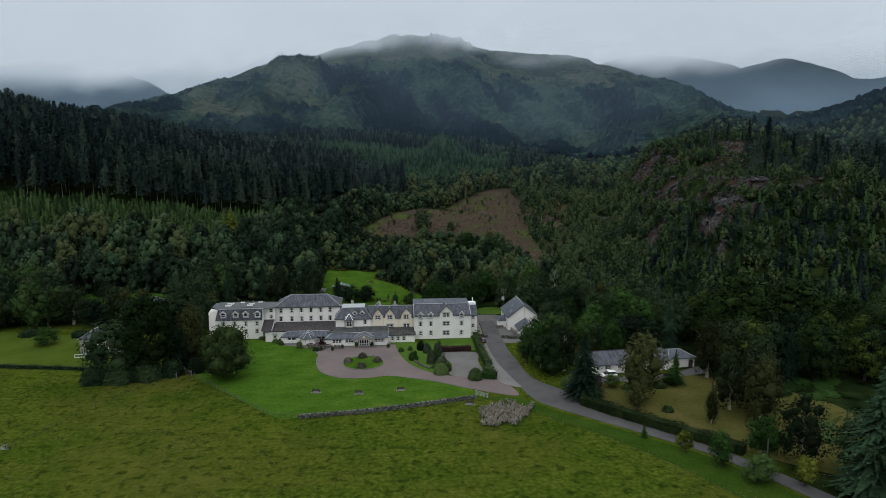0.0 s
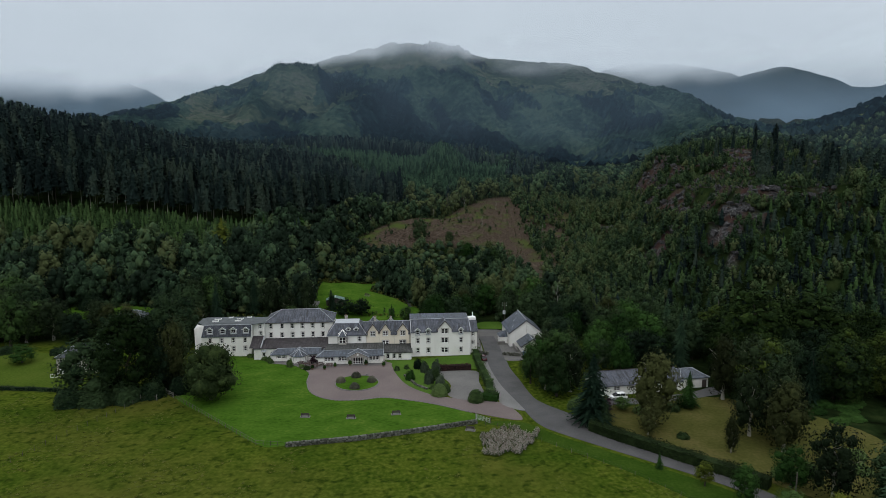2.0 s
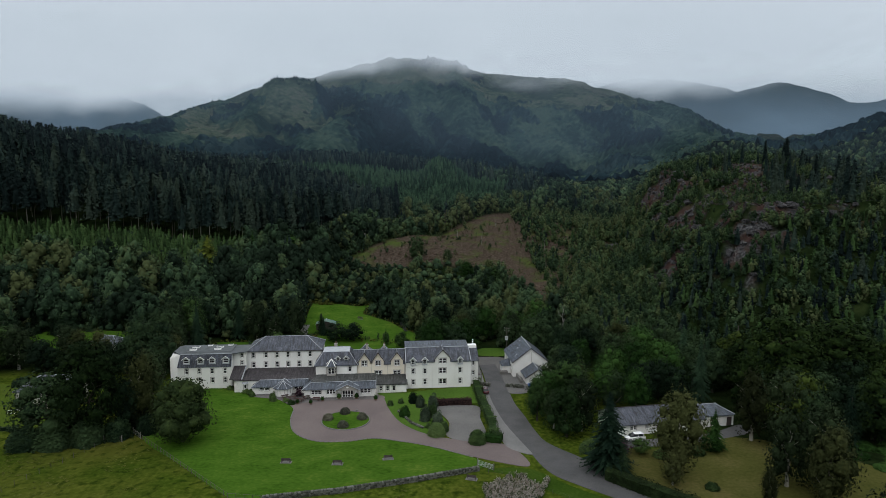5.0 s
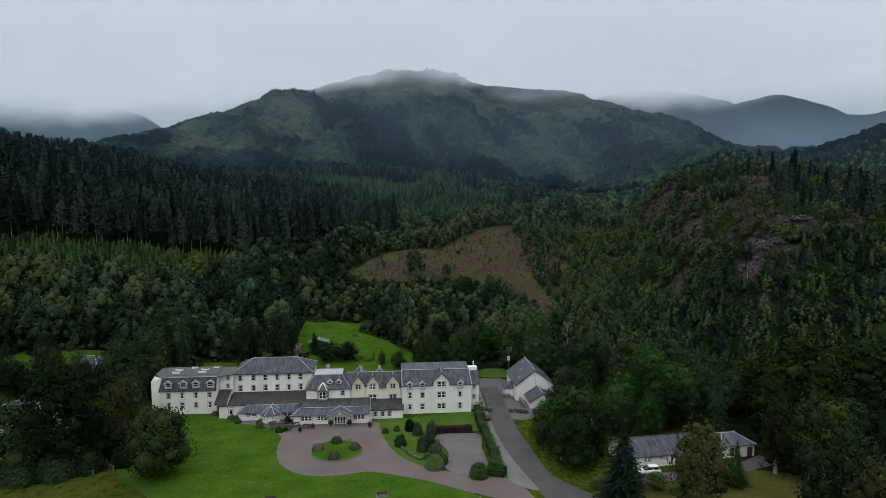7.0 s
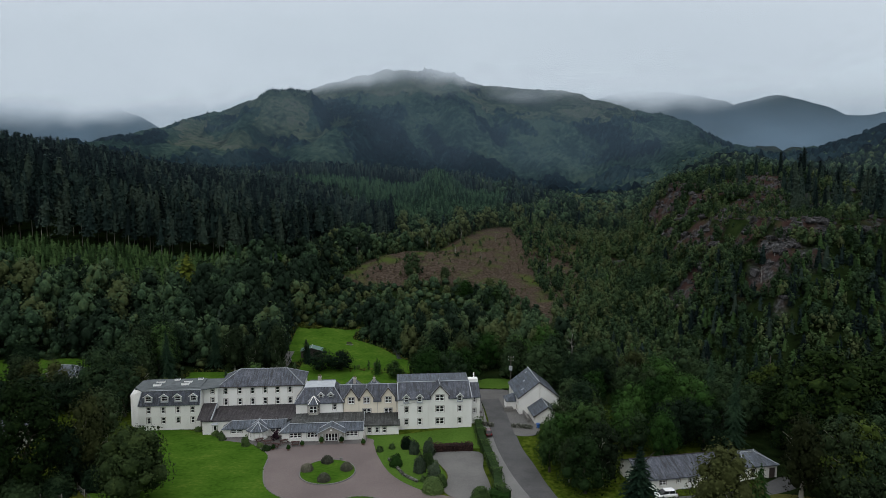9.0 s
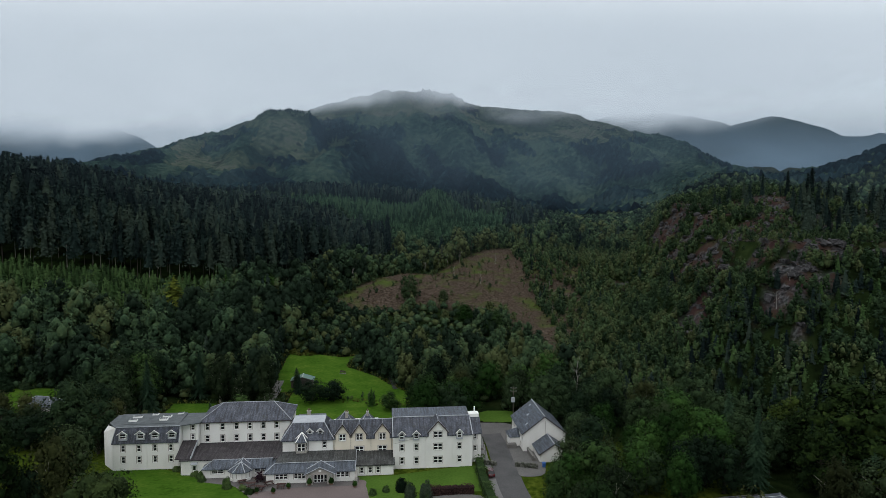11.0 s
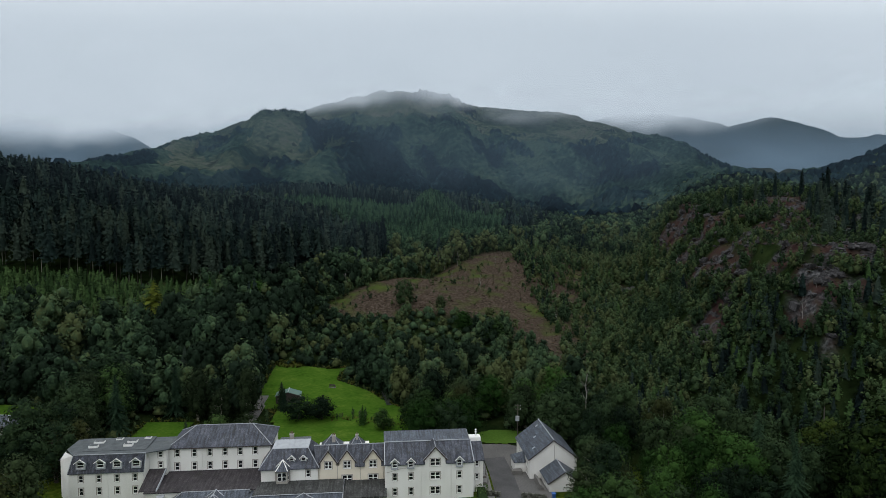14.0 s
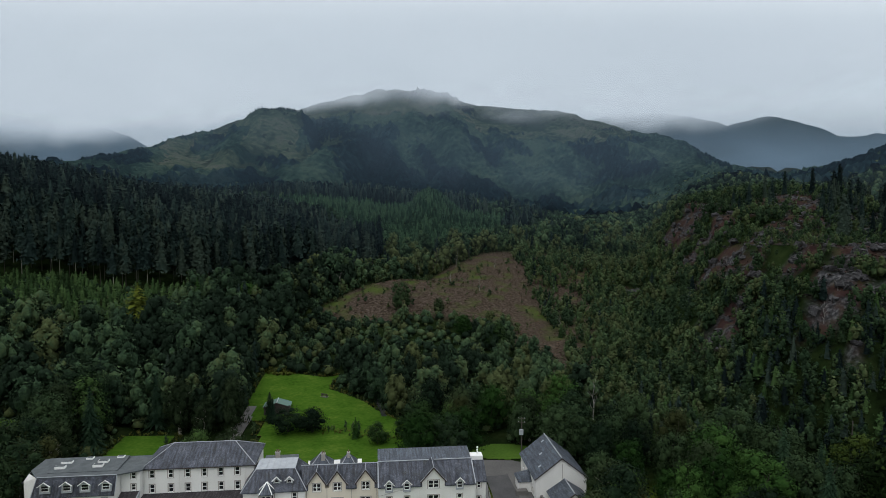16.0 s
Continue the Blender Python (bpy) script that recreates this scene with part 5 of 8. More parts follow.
def unit(v):
    return v / np.maximum(np.linalg.norm(v, axis=-1, keepdims=True), 1e-6)


def leaf_tris(p, nrm, size, rng, lean=0.9):
    """One leaf cluster (a ragged triangle) at each point, facing roughly along nrm."""
    n = len(p)
    nn = unit(nrm + lean * rng.normal(size=(n, 3)) * 0.6)
    t = unit(np.cross(nn, rng.normal(size=(n, 3))))
    b = np.cross(nn, t)
    s = (size * rng.uniform(0.6, 1.4, n))[:, None]
    k = rng.uniform(0.5, 0.95, n)[:, None]
    return np.stack([p - t * s, p + t * s * 0.4 - b * s * k, p + t * s * rng.uniform(0.3, 1, n)[:, None] + b * s * k], 1)


def ball(sub):
    bm = bmesh.new()
    bmesh.ops.create_icosphere(bm, subdivisions=sub, radius=1.0)
    bm.verts.ensure_lookup_table()
    v = np.array([q.co[:] for q in bm.verts])
    f = np.array([[q.index for q in g.verts] for g in bm.faces])
    bm.free()
    return v, f


BALL1, BALL2 = ball(1), ball(2)


def vertex_normals(v, f):
    n = np.zeros(v.shape)
    fn = np.cross(v[f[:, 1]] - v[f[:, 0]], v[f[:, 2]] - v[f[:, 0]])
    for i in range(3):
        np.add.at(n, f[:, i], fn)
    return unit(n)


def gather(cores, tris, soft=None):
    """One template (verts, faces, normals) out of closed cores and loose triangles; soft: the way each leaf cluster's light falls."""
    vs, fs, ns, k = [], [], [], 0
    for v, f in cores:
        vs.append(v)
        fs.append(f + k)
        ns.append(vertex_normals(v, f))
        k += len(v)
    t = tris.reshape(-1, 3)
    vs.append(t)
    own = unit(np.cross(tris[:, 1] - tris[:, 0], tris[:, 2] - tris[:, 0]))
    ns.append(np.repeat(own if soft is None else unit(0.35 * own + soft), 3, axis=0))
    fs.append(np.arange(len(t)).reshape(-1, 3) + k)
    return np.concatenate(vs), np.concatenate(fs), np.concatenate(ns)


def crown_broad(n, rng, low=0.16, width=0.40, lobes=26, leaf=0.028, droop=0.0, rr=1.0, lean=0.6, core=0.68, tall=0.95):
    """A crown of unit height: dense lobes of leaf round the limbs, fringed with leaf clusters, with dark gaps between."""
    c, r = [], []
    for i in range(lobes):
        h = (i + rng.uniform(0, 1)) / lobes
        z = low + (1 - low) * (0.14 + 0.76 * h)
        prof = math.sin(math.pi * (0.18 + 0.74 * h)) ** 0.75
        a = i * 2.4 + rng.uniform(-0.5, 0.5)
        q = width * prof * rng.uniform(0.35, 0.9)
        c.append((q * math.cos(a), q * math.sin(a), z))
        r.append(rr * rng.uniform(0.09, 0.175) * (0.7 + 0.5 * prof))
    c, r = np.array(c), np.array(r)
    w = r ** 2 / (r ** 2).sum()
    k = rng.choice(lobes, n, p=w)
    d = unit(rng.normal(size=(n, 3)) + np.array([0, 0, 0.3]))
    p = c[k] + d * (r[k] * rng.uniform(0.35, 1.0, n) ** 0.4 * 1.13)[:, None] * np.array([1, 1, tall])
    p[:, 2] -= droop * rng.uniform(0, 1, n) ** 2 * 0.10
    out = unit((p - np.array([0, 0, low + 0.40 * (1 - low)])) * np.array([1, 1, 0.8]))
    keep = (d * out).sum(1) > -0.25
    tris = leaf_tris(p[keep], unit(0.9 * d + 0.4 * out + np.array([0, 0, 0.15]))[keep], leaf, rng, lean)
    bv, bf = BALL1
    cores = [(bv * rng.uniform(0.78, 1.14, (len(bv), 1)) * r[i] * core * np.array([1, 1, tall]) + c[i], bf) for i in range(lobes)] if core else []
    return gather(cores, tris, unit(0.8 * d + 0.5 * out + 0.42 * rng.normal(size=(n, 3)))[keep])


def crown_oval(n, rng, width=0.3, low=0.04, leaf=0.06, sub=None):
    """A rounded or upright crown with a lumpy, ragged surface."""
    ph = rng.uniform(0, 6.28, 4)

    def shape(d, k):
        a = np.arctan2(d[:, 1], d[:, 0])
        lump = 1 + 0.17 * np.sin(3 * a + ph[0] + 4 * d[:, 2]) + 0.10 * np.sin(6 * a + ph[1] - 5 * d[:, 2]) + 0.13 * np.sin(7 * d[:, 2] + ph[2] + a)
        p = d * (lump * k)[:, None]
        p[:, :2] *= width * (1 - 0.30 * np.clip(p[:, 2:3], 0, 1))
        p[:, 2] = low + (1 - low) * (0.5 + 0.46 * p[:, 2])
        return p
    d = unit(rng.normal(size=(n, 3)) + np.array([0, 0, 0.15]))
    tris = leaf_tris(shape(d, rng.uniform(0.9, 1.1, n)), unit(d * np.array([1, 1, 0.6])), leaf, rng, 0.6)
    bv, bf = sub or BALL2
    return gather([(shape(bv, rng.uniform(0.84, 1.0, len(bv))), bf)], tris)


def crown_conifer(rng, levels=16, per=9, low=0.08, width=0.17, pts=0, leaf=0.02, curve=0.85, droop=0.35):
    """Whorls of drooping branches that shorten upwards, round a ragged cone."""
    tris, p, nr = [], [], []
    for i in range(levels):
        h = i / (levels - 1)
        z = low + (0.97 - low) * h
        r = width * (1 - h) ** curve * rng.uniform(0.82, 1.12) + 0.010
        m = max(4, int(per * (1 - 0.5 * h)))
        for j in range(m):
            a = 2 * math.pi * (j + rng.uniform(-0.4, 0.4)) / m + i
            q = r * rng.uniform(0.75, 1.2)
            w = 0.95 * math.pi * q / m
            c, s = math.cos(a), math.sin(a)
            x, y = 0.42 * q, w
            zz = z + rng.normal() * (0.45 if pts else 0.9) * (0.97 - low) / levels * (1 - h)
            q *= 1.0 if pts else rng.uniform(0.6, 1.15)
            if pts:
                y *= 0.55
                tris.append([(q * c, q * s, zz - droop * q), (x * c - y * s, x * s + y * c, zz - 0.02 * q), (x * c + y * s, x * s - y * c, zz - 0.02 * q)])
                tris.append([(x * c - y * s, x * s + y * c, zz - 0.04 * q), (x * c + y * s, x * s - y * c, zz - 0.04 * q), (0, 0, zz + 0.5 * (1 - low) / levels + 0.25 * q)])
            else:
                x, y, k = 0.12 * q, w * 0.95, rng.uniform(0.1, 0.5)
                tris.append([(q * c, q * s, zz - droop * q), (x * c - y * s, x * s + y * c, zz + k * q), (x * c + y * s, x * s - y * c, zz + 0.5 * k * q)])
            for k in range(pts):
                f = (k + rng.uniform(0.3, 1)) / pts
                p.append((q * f * c + rng.normal() * 0.3 * w, q * f * s + rng.normal() * 0.3 * w, z - droop * q * f * f))
                nr.append((0.5 * c, 0.5 * s, 0.9))
    if low < 0.3 or not pts:
        tris.append([(0.012, 0, 0.9), (-0.008, 0.01, 0.9), (0, 0, 1.0)])
        tris.append([(-0.012, 0.004, 0.9), (0.006, -0.012, 0.9), (0, 0, 1.0)])
    tris = np.array(tris)
    if p:
        tris = np.concatenate([tris, leaf_tris(np.array(p), np.array(nr), leaf, rng, 0.5)])
    return gather([], tris)


def crown_needle(n, rng, low=0.08, width=0.17, leaf=0.04, curve=0.8, tiers=7, core=0.5):
    """A fuzzy conifer: drooping needle sprays in uneven tiers round a dark narrow cone."""
    h = rng.uniform(0, 1, n) ** 1.35
    a = rng.uniform(0, 2 * math.pi, n)
    side = 1 + 0.22 * np.sin(a * 2 + rng.uniform(0, 6)) + 0.15 * np.sin(a * 5 + 9 * h)
    tier = 0.72 + 0.38 * (1 - np.mod(h * tiers + 0.35 * np.sin(a * 3), 1.0))
    r = width * ((1 - h) ** curve) * tier * side * rng.uniform(0.75, 1.08, n) + 0.006
    z = low + (0.985 - low) * h - 0.25 * r
    p = np.stack([r * np.cos(a), r * np.sin(a), z], 1)
    nr = np.stack([0.75 * np.cos(a), 0.75 * np.sin(a), np.full(n, 0.75)], 1)
    tris = leaf_tris(p, nr, leaf, rng, 0.6)
    m = 7
    rings = [[(core * width * (1 - f) ** curve * rng.uniform(0.8, 1.2) * math.cos(2 * math.pi * j / m), core * width * (1 - f) ** curve * rng.uniform(0.8, 1.2) * math.sin(2 * math.pi * j / m), low + (1 - low) * f) for j in range(m)] for f in (0.0, 0.35, 0.7)]
    v = np.array(sum(rings, []) + [(0, 0, 1.0)])
    f = [q for k in (0, m) for j in range(m) for q in ((k + j, k + (j + 1) % m, k + m + j), (k + (j + 1) % m, k + m + (j + 1) % m, k + m + j))]
    f += [(2 * m + j, 2 * m + (j + 1) % m, 3 * m) for j in range(m)]
    return gather([(v, np.array(f))], tris, unit(nr))


def tri_mesh(name, t, material):
    return mesh_from(name, t[0], t[1], [material], smooth=True, normals=t[2])


def trunk_mesh(name, h, r, material, limbs, rng, spread=0.3, lowest=0.25):
    """A tapered, slightly bent trunk with forked limbs."""
    bm = bmesh.new()
    pts = [Vector((rng.normal() * 0.012 * h * i, rng.normal() * 0.012 * h * i, h * i / 5)) for i in range(6)]
    for i in range(5):
        bar(bm, pts[i], pts[i + 1], r * (1 - i / 5.6) * (1.35 if i == 0 else 1), 7, r * (1 - (i + 1) / 5.6))
    for i in range(limbs):
        f = lowest + (0.8 - lowest) * i / max(1, limbs - 1)
        a = rng.uniform(0, 2 * math.pi)
        s = pts[int(f * 5)]
        e = s + Vector((math.cos(a) * spread * h, math.sin(a) * spread * h, h * rng.uniform(0.12, 0.28)))
        m = (s + e) / 2 + Vector((0, 0, -0.02 * h))
        bar(bm, s, m, r * 0.45 * (1 - 0.5 * f), 5, r * 0.3 * (1 - 0.5 * f))
        bar(bm, m, e, r * 0.3 * (1 - 0.5 * f), 5, r * 0.06)
    return as_mesh(name, bm, material)


SPECIES = {}
for key, m, n, kw in (("oak", "leaf", 3200, dict(low=0.02, width=0.36, lobes=22, rr=1.2, leaf=0.0195)), ("oak2", "leafbright", 3200, dict(low=0.02, width=0.35, lobes=20, rr=1.2, leaf=0.0195)), ("dark", "leafdark", 3200, dict(low=0.0, width=0.37, lobes=22, rr=1.2, leaf=0.0195)), ("lime", "leaflime", 3800, dict(low=0.0, width=0.40, lobes=30, rr=1.0, leaf=0.019, tall=0.75)),
                      ("grey", "leafgrey", 3200, dict(low=0.03, width=0.29, lobes=24, droop=0.5, leaf=0.0185, tall=1.2)), ("birch", "leafolive", 3200, dict(low=0.05, width=0.26, lobes=24, droop=0.6, leaf=0.0185, tall=1.25)),
                      ("round", "leafround", 7000, dict(low=0.0, width=0.42, lobes=46, leaf=0.018, rr=1.05, core=0.7)), ("yellow", "leafyellow", 1500, dict(low=0.16, width=0.34, lobes=16, core=0.55)),
                      ("maple", "leaflime", 6000, dict(low=0.0, width=0.42, lobes=40, leaf=0.018, tall=0.7)), ("purple", "leafpurple", 1200, dict(low=0.0, width=0.5, lobes=16, rr=1.3))):
    SPECIES[key] = [(trunk_mesh("trunk", 0.8, 0.026, M["palebark"] if key in ("birch", "grey") else M["bark"], 7, np.random.default_rng(i + 50)),
                     tri_mesh("crown", crown_broad(n, np.random.default_rng(i * 7 + len(key) * 3), **{"core": 0.5, **kw}), M[m])) for i in range(3)]
for key, m, kw in (("spruce", "needle", dict(levels=30, per=15, width=0.20, pts=6, leaf=0.013)), ("cypress", "leafdark", dict(levels=28, per=14, low=0.02, width=0.22, pts=5, leaf=0.015, curve=0.55)),
                   ("goldlarch", "leafyellow", dict(levels=15, per=8, width=0.26, pts=4, leaf=0.024)),
                   ("larch", "leafbright", dict(levels=16, per=9, width=0.24, pts=3, leaf=0.018))):
    SPECIES[key] = [(trunk_mesh("trunk", 0.95, 0.018, M["bark"], 0, np.random.default_rng(i + 90)), tri_mesh("crown", crown_conifer(np.random.default_rng(i + 30), **kw), M[m])) for i in range(3)]
TREE_LABEL = {"oak": "broadleaf tree in full green leaf", "oak2": "fresh green broadleaf tree", "dark": "dense dark green broadleaf tree", "grey": "grey-green birch with drooping twigs", "birch": "birch turning olive brown",
              "round": "dense rounded green tree on the lawn edge", "lime": "large lime tree with yellow-tinged green crown", "yellow": "small yellow-green young tree", "maple": "large spreading maple with tiered foliage", "purple": "purple-leaved shrub in a garden",
              "spruce": "dark spruce with drooping branches", "cypress": "tall dark green cypress", "larch": "light green young conifer", "goldlarch": "yellow-green larch standing out of the wood"}


def tree(kind, x, y, h, wide=1.0, label="", z=None, group=""):
    i = int(RNG.integers(0, 3))
    tm, cm = SPECIES[kind][i]
    e = thing("tree", x, y, float(land(x, y)) if z is None else z, float(RNG.uniform(0, 360)), label or TREE_LABEL[kind], "tree", group)
    s = Matrix.Diagonal((h * wide, h * wide, h, 1))
    put("trunk", tm, e, s)
    put("crown", cm, e, s)
    return e


# named trees in the grounds: kind, x, y, height, width
# trees west of the lawn and by the villa
for row in [("dark", -83, 153.5, 15.5, 1.2), ("maple", -75.2, 156.5, 22, 0.82), ("birch", -66.5, 161.5, 17.5, 0.72), ("dark", -69.5, 159.5, 12, 0.8),
            ("round", -54.3, 153.5, 13.8, 1.08), ("cypress", -64, 158.5, 4.5, 1.3), ("grey", -72, 178, 13, 1.0), ("oak2", -117, 181, 5.5, 1.7)]:
    tree(*row)
# trees along the road and behind the hotel's east end
for row in [("oak", 22.6, 164.5, 10.5, 0.75), ("oak", 27.6, 155.5, 11, 0.95), ("grey", 31.5, 158.6, 13, 0.95), ("grey", 25.6, 160, 9, 0.8),
            ("oak2", 23.6, 171.5, 8, 0.8), ("grey", 28.6, 181.5, 9.5, 1.15), ("dark", 33.5, 184, 13, 1.1), ("oak2", 25.6, 178.5, 4.5, 1.3),
            ("oak2", 26.5, 170, 10.5, 1.05), ("oak", 31, 168, 13, 1.0), ("spruce", 32.6, 140.4, 15.5, 1.6), ("cypress", 34.6, 138.2, 6, 1.6),
            ("oak2", 46.4, 168, 11, 0.8), ("oak2", 45, 184, 12, 0.85)]:
    tree(*row)
# great limes behind the bungalow
for row in [("lime", 85, 178, 23, 1.15), ("lime", 101, 178, 21.8, 1.25), ("lime", 79, 186, 13.5, 1.25), ("lime", 101, 190, 15.9, 1.25)]:
    tree(*row)
# trees in the bungalow's garden
for row in [("birch", 45.4, 139.2, 16.5, 0.95), ("birch", 42.6, 133.8, 6.5, 1.0), ("larch", 57, 149.6, 8.5, 1.3), ("oak2", 55.8, 148.4, 3.2, 2.0),
            ("purple", 37.2, 146.8, 3.4, 1.5), ("oak", 41, 147, 3.2, 1.6), ("birch", 66.6, 153.5, 15.5, 0.85), ("grey", 72, 151, 17, 0.9),
            ("grey", 63.2, 133.3, 14.5, 0.82), ("grey", 68.2, 131, 17, 0.82), ("birch", 66.4, 126, 15, 0.85), ("dark", 76, 148, 13, 0.8),
            ("oak", 70.5, 137, 12, 0.75), ("birch", 56, 125.7, 7.4, 0.6)]:
    tree(*row)
# trees beside the lower road
for row in [("grey", 65, 108.2, 13.8, 0.88), ("oak2", 60.5, 112.6, 7.5, 1.2), ("spruce", 70.5, 96.5, 24, 1.35), ("dark", 75, 88, 18, 1.2),
            ("oak", 54.6, 102.2, 5, 1.5), ("yellow", 61.4, 100.6, 5.5, 1.0), ("dark", 73, 104, 12, 1.2), ("larch", 40, 119.4, 3.2, 1.2),
            ("yellow", 45.7, 113, 4.4, 1.1), ("oak2", 50.2, 107.6, 6.6, 0.95)]:
    tree(*row)
# birches in front of the small cottage
for row in [("birch", -101, 209, 10.5, 1.1), ("grey", -97.5, 205, 8.5, 1.2), ("birch", -94, 210, 7.2, 1.3), ("birch", -90, 207, 8, 1.3), ("dark", -87, 212, 9.5, 1.2), ("birch", -83, 207, 10.5, 1.1), ("grey", -80, 213, 11, 1.0),
            ("birch", -106, 207, 11, 1.1), ("grey", -111, 210, 12, 1.0), ("dark", -103, 202, 9, 1.3), ("dark", -95, 199, 8, 1.5), ("dark", -89, 200, 9, 1.4), ("dark", -112, 200, 10, 1.3), ("spruce", -84, 217, 12, 1.2), ("dark", -84, 199, 9.5, 1.3)]:
    tree(*row)
# trees round the upper lawn
for row in [("grey", -134, 203, 13, 1.2), ("grey", -122, 204, 13, 1.2), ("dark", -142, 200, 12, 1.2), ("cypress", -40.6, 238.4, 7.5, 1.2),
            ("dark", -34.5, 231.5, 6.5, 1.6), ("dark", -28.5, 231.5, 6.5, 1.5), ("spruce", -39.5, 237, 6.5, 1.2), ("larch", -17.5, 228, 5.5, 1.2),
            ("oak", -12, 225, 5.5, 1.2), ("oak", -5.5, 227, 6.5, 1.2), ("oak", -1.5, 231, 8.5, 1.2), ("grey", -48, 231.5, 14.5, 0.75),
            ("grey", -60.5, 231, 14, 0.85), ("grey", -54, 229, 10, 0.9), ("birch", -78, 198, 10, 1.0), ("birch", -77, 205, 10, 1.0)]:
    tree(*row)

# shrub meshes


def shrub_mesh(name, n, material, seed, clip=0.0, leaf=0.06):
    """A clipped or loose shrub of unit height and about unit width, on a closed core."""
    rng = np.random.default_rng(seed)

    def shape(d, k):
        lump = 1 - clip * 0.06 + (1 - clip) * 0.22 * np.sin(5 * d[:, 0] + seed) * np.cos(4 * d[:, 1] - seed)
        p = d * (lump * k)[:, None] * np.array([0.5, 0.5, 0.94])
        p[:, 2] = np.maximum(p[:, 2], -0.02)
        return p
    d = unit(rng.normal(size=(n, 3)))
    d[:, 2] = np.abs(d[:, 2])
    tris = leaf_tris(shape(d, 1 + rng.normal(size=n) * 0.03), d, leaf, rng, 0.6)
    return tri_mesh(name, gather([(shape(BALL2[0], np.full(len(BALL2[0]), 0.93)), BALL2[1])], tris), material)


SHRUB = {k: [shrub_mesh("shrub", n, M[m], s + 3 * j, c, lf) for j in range(2)] for k, n, m, s, c, lf in
         (("clipped", 1300, "shrubgreen", 1, 1.0, 0.045), ("heath", 1100, "leafheather", 9, 0.9, 0.045), ("loose", 1000, "shrubgreen", 17, 0.0, 0.055), ("dark", 1000, "leafdark", 25, 0.2, 0.055), ("bright", 900, "leafbright", 33, 0.1, 0.055), ("grey", 900, "shrubgrey", 41, 0.1, 0.055))}


def shrub(kind, x, y, h, w, label, name="shrub", group=""):
    ob = new(name, SHRUB[kind][int(RNG.integers(0, 2))])
    ob.matrix_basis = Matrix.Translation((x, y, float(land(x, y)))) @ Matrix.Rotation(float(RNG.uniform(0, 6.28)), 4, "Z") @ Matrix.Diagonal((w, w, h, 1))
    return tagged(ob, label, "shrub", group)


for x, y in ((-25.6, 165.2), (-22.2, 168.9), (-17.8, 165.6), (-21.5, 160.8)):
    shrub("heath", x, y, 1.75, 2.7, "round clipped grey-brown bush on the island", "clipped_bush", "bushes on the island")
shrub("clipped", -0.5, 156.6, 3.0, 4.2, "large clipped green dome beside the drive", "clipped_bush")
shrub("clipped", 8.1, 152.4, 3.2, 3.9, "large clipped green dome beside the car park", "clipped_bush")
for k, x, y, h, w in (("bright", -8, 167.4, 3.0, 3.6), ("grey", -3.2, 164.6, 4.6, 3.2), ("loose", -1.4, 167.2, 3.6, 3.4), ("grey", -0.2, 162.4, 3.8, 3.6), ("grey", -4.6, 173.6, 3.6, 3.2), ("grey", -1.4, 172.6, 4.4, 3.4), ("dark", -6.4, 176.2, 3.4, 3.2), ("loose", -12.0, 174.6, 1.5, 2.2),
                      ("loose", -9.4, 176, 1.4, 2.0), ("clipped", 1.0, 158.6, 3.0, 3.6), ("loose", -2.4, 160.6, 1.4, 1.8)):
    shrub(k, x, y, 0.85 * h, 0.72 * w, "garden shrub by the car park")
for x, y, h, w in ((-55, 186.5, 1.0, 2.0), (-52.8, 185.4, 0.9, 1.8), (-50.2, 184, 1.0, 1.9), (-48.6, 182.6, 1.4, 1.6), (-47.6, 181, 1.2, 1.6), (-41.5, 177.8, 2.2, 1.8), (-36.4, 175.4, 1.1, 2.0), (-38.2, 177, 1.0, 1.6)):
    shrub("loose", x, y, h, w, "low shrub along the terrace edge")
for x, y, h, w in ((49.3, 132.5, 1.1, 2.6), (61.5, 116.2, 2.2, 4.5), (66.5, 117.5, 1.8, 4), (48.5, 146.6, 1.6, 3.4), (44.6, 145.4, 1.8, 3.0), (30.6, 148, 2.6, 3.6), (76, 118, 1.6, 4), (79, 124, 1.5, 4), (83, 121, 1.3, 4), (52.4, 147.2, 1.5, 3.4)):
    shrub("loose", x, y, h, w, "garden shrub in rough grass")
for x, y, h, w in ((-86, 150.5, 4.5, 7), (-80, 151, 5.5, 8), (-74, 152.5, 5, 7), (-69, 155.5, 4.5, 6), (-64, 158, 4, 5), (-60.5, 160.5, 3.5, 5), (-77, 157, 6, 8), (-67, 163, 5, 7)):
    shrub("dark", x, y, h, w, "dense dark undergrowth below the tall trees")
for x, y, h, w in ((80, 143, 1.0, 4), (84, 146, 1.2, 5), (88, 150, 1.1, 5), (92, 147, 1.0, 5), (86, 140, 0.9, 4), (90, 142, 1.1, 5), (95, 151, 1.2, 6), (82, 150, 1.0, 4)):
    shrub("bright", x, y, h, w, "low fresh green bracken clump", "bracken_clump", "bracken in the garden")
for x, y, h, w in ((-96, 168.5, 2.6, 4), (-98.5, 183, 2.2, 4), (-104, 186, 2.0, 5), (-112, 190, 2.0, 5), (-128, 190, 2.2, 5), (-138, 216, 5.5, 9), (-129, 239.5, 6.5, 10), (-121, 242, 2, 6), (-141, 238, 3, 8)):
    shrub("dark", x, y, h, w, "dark evergreen garden shrub")


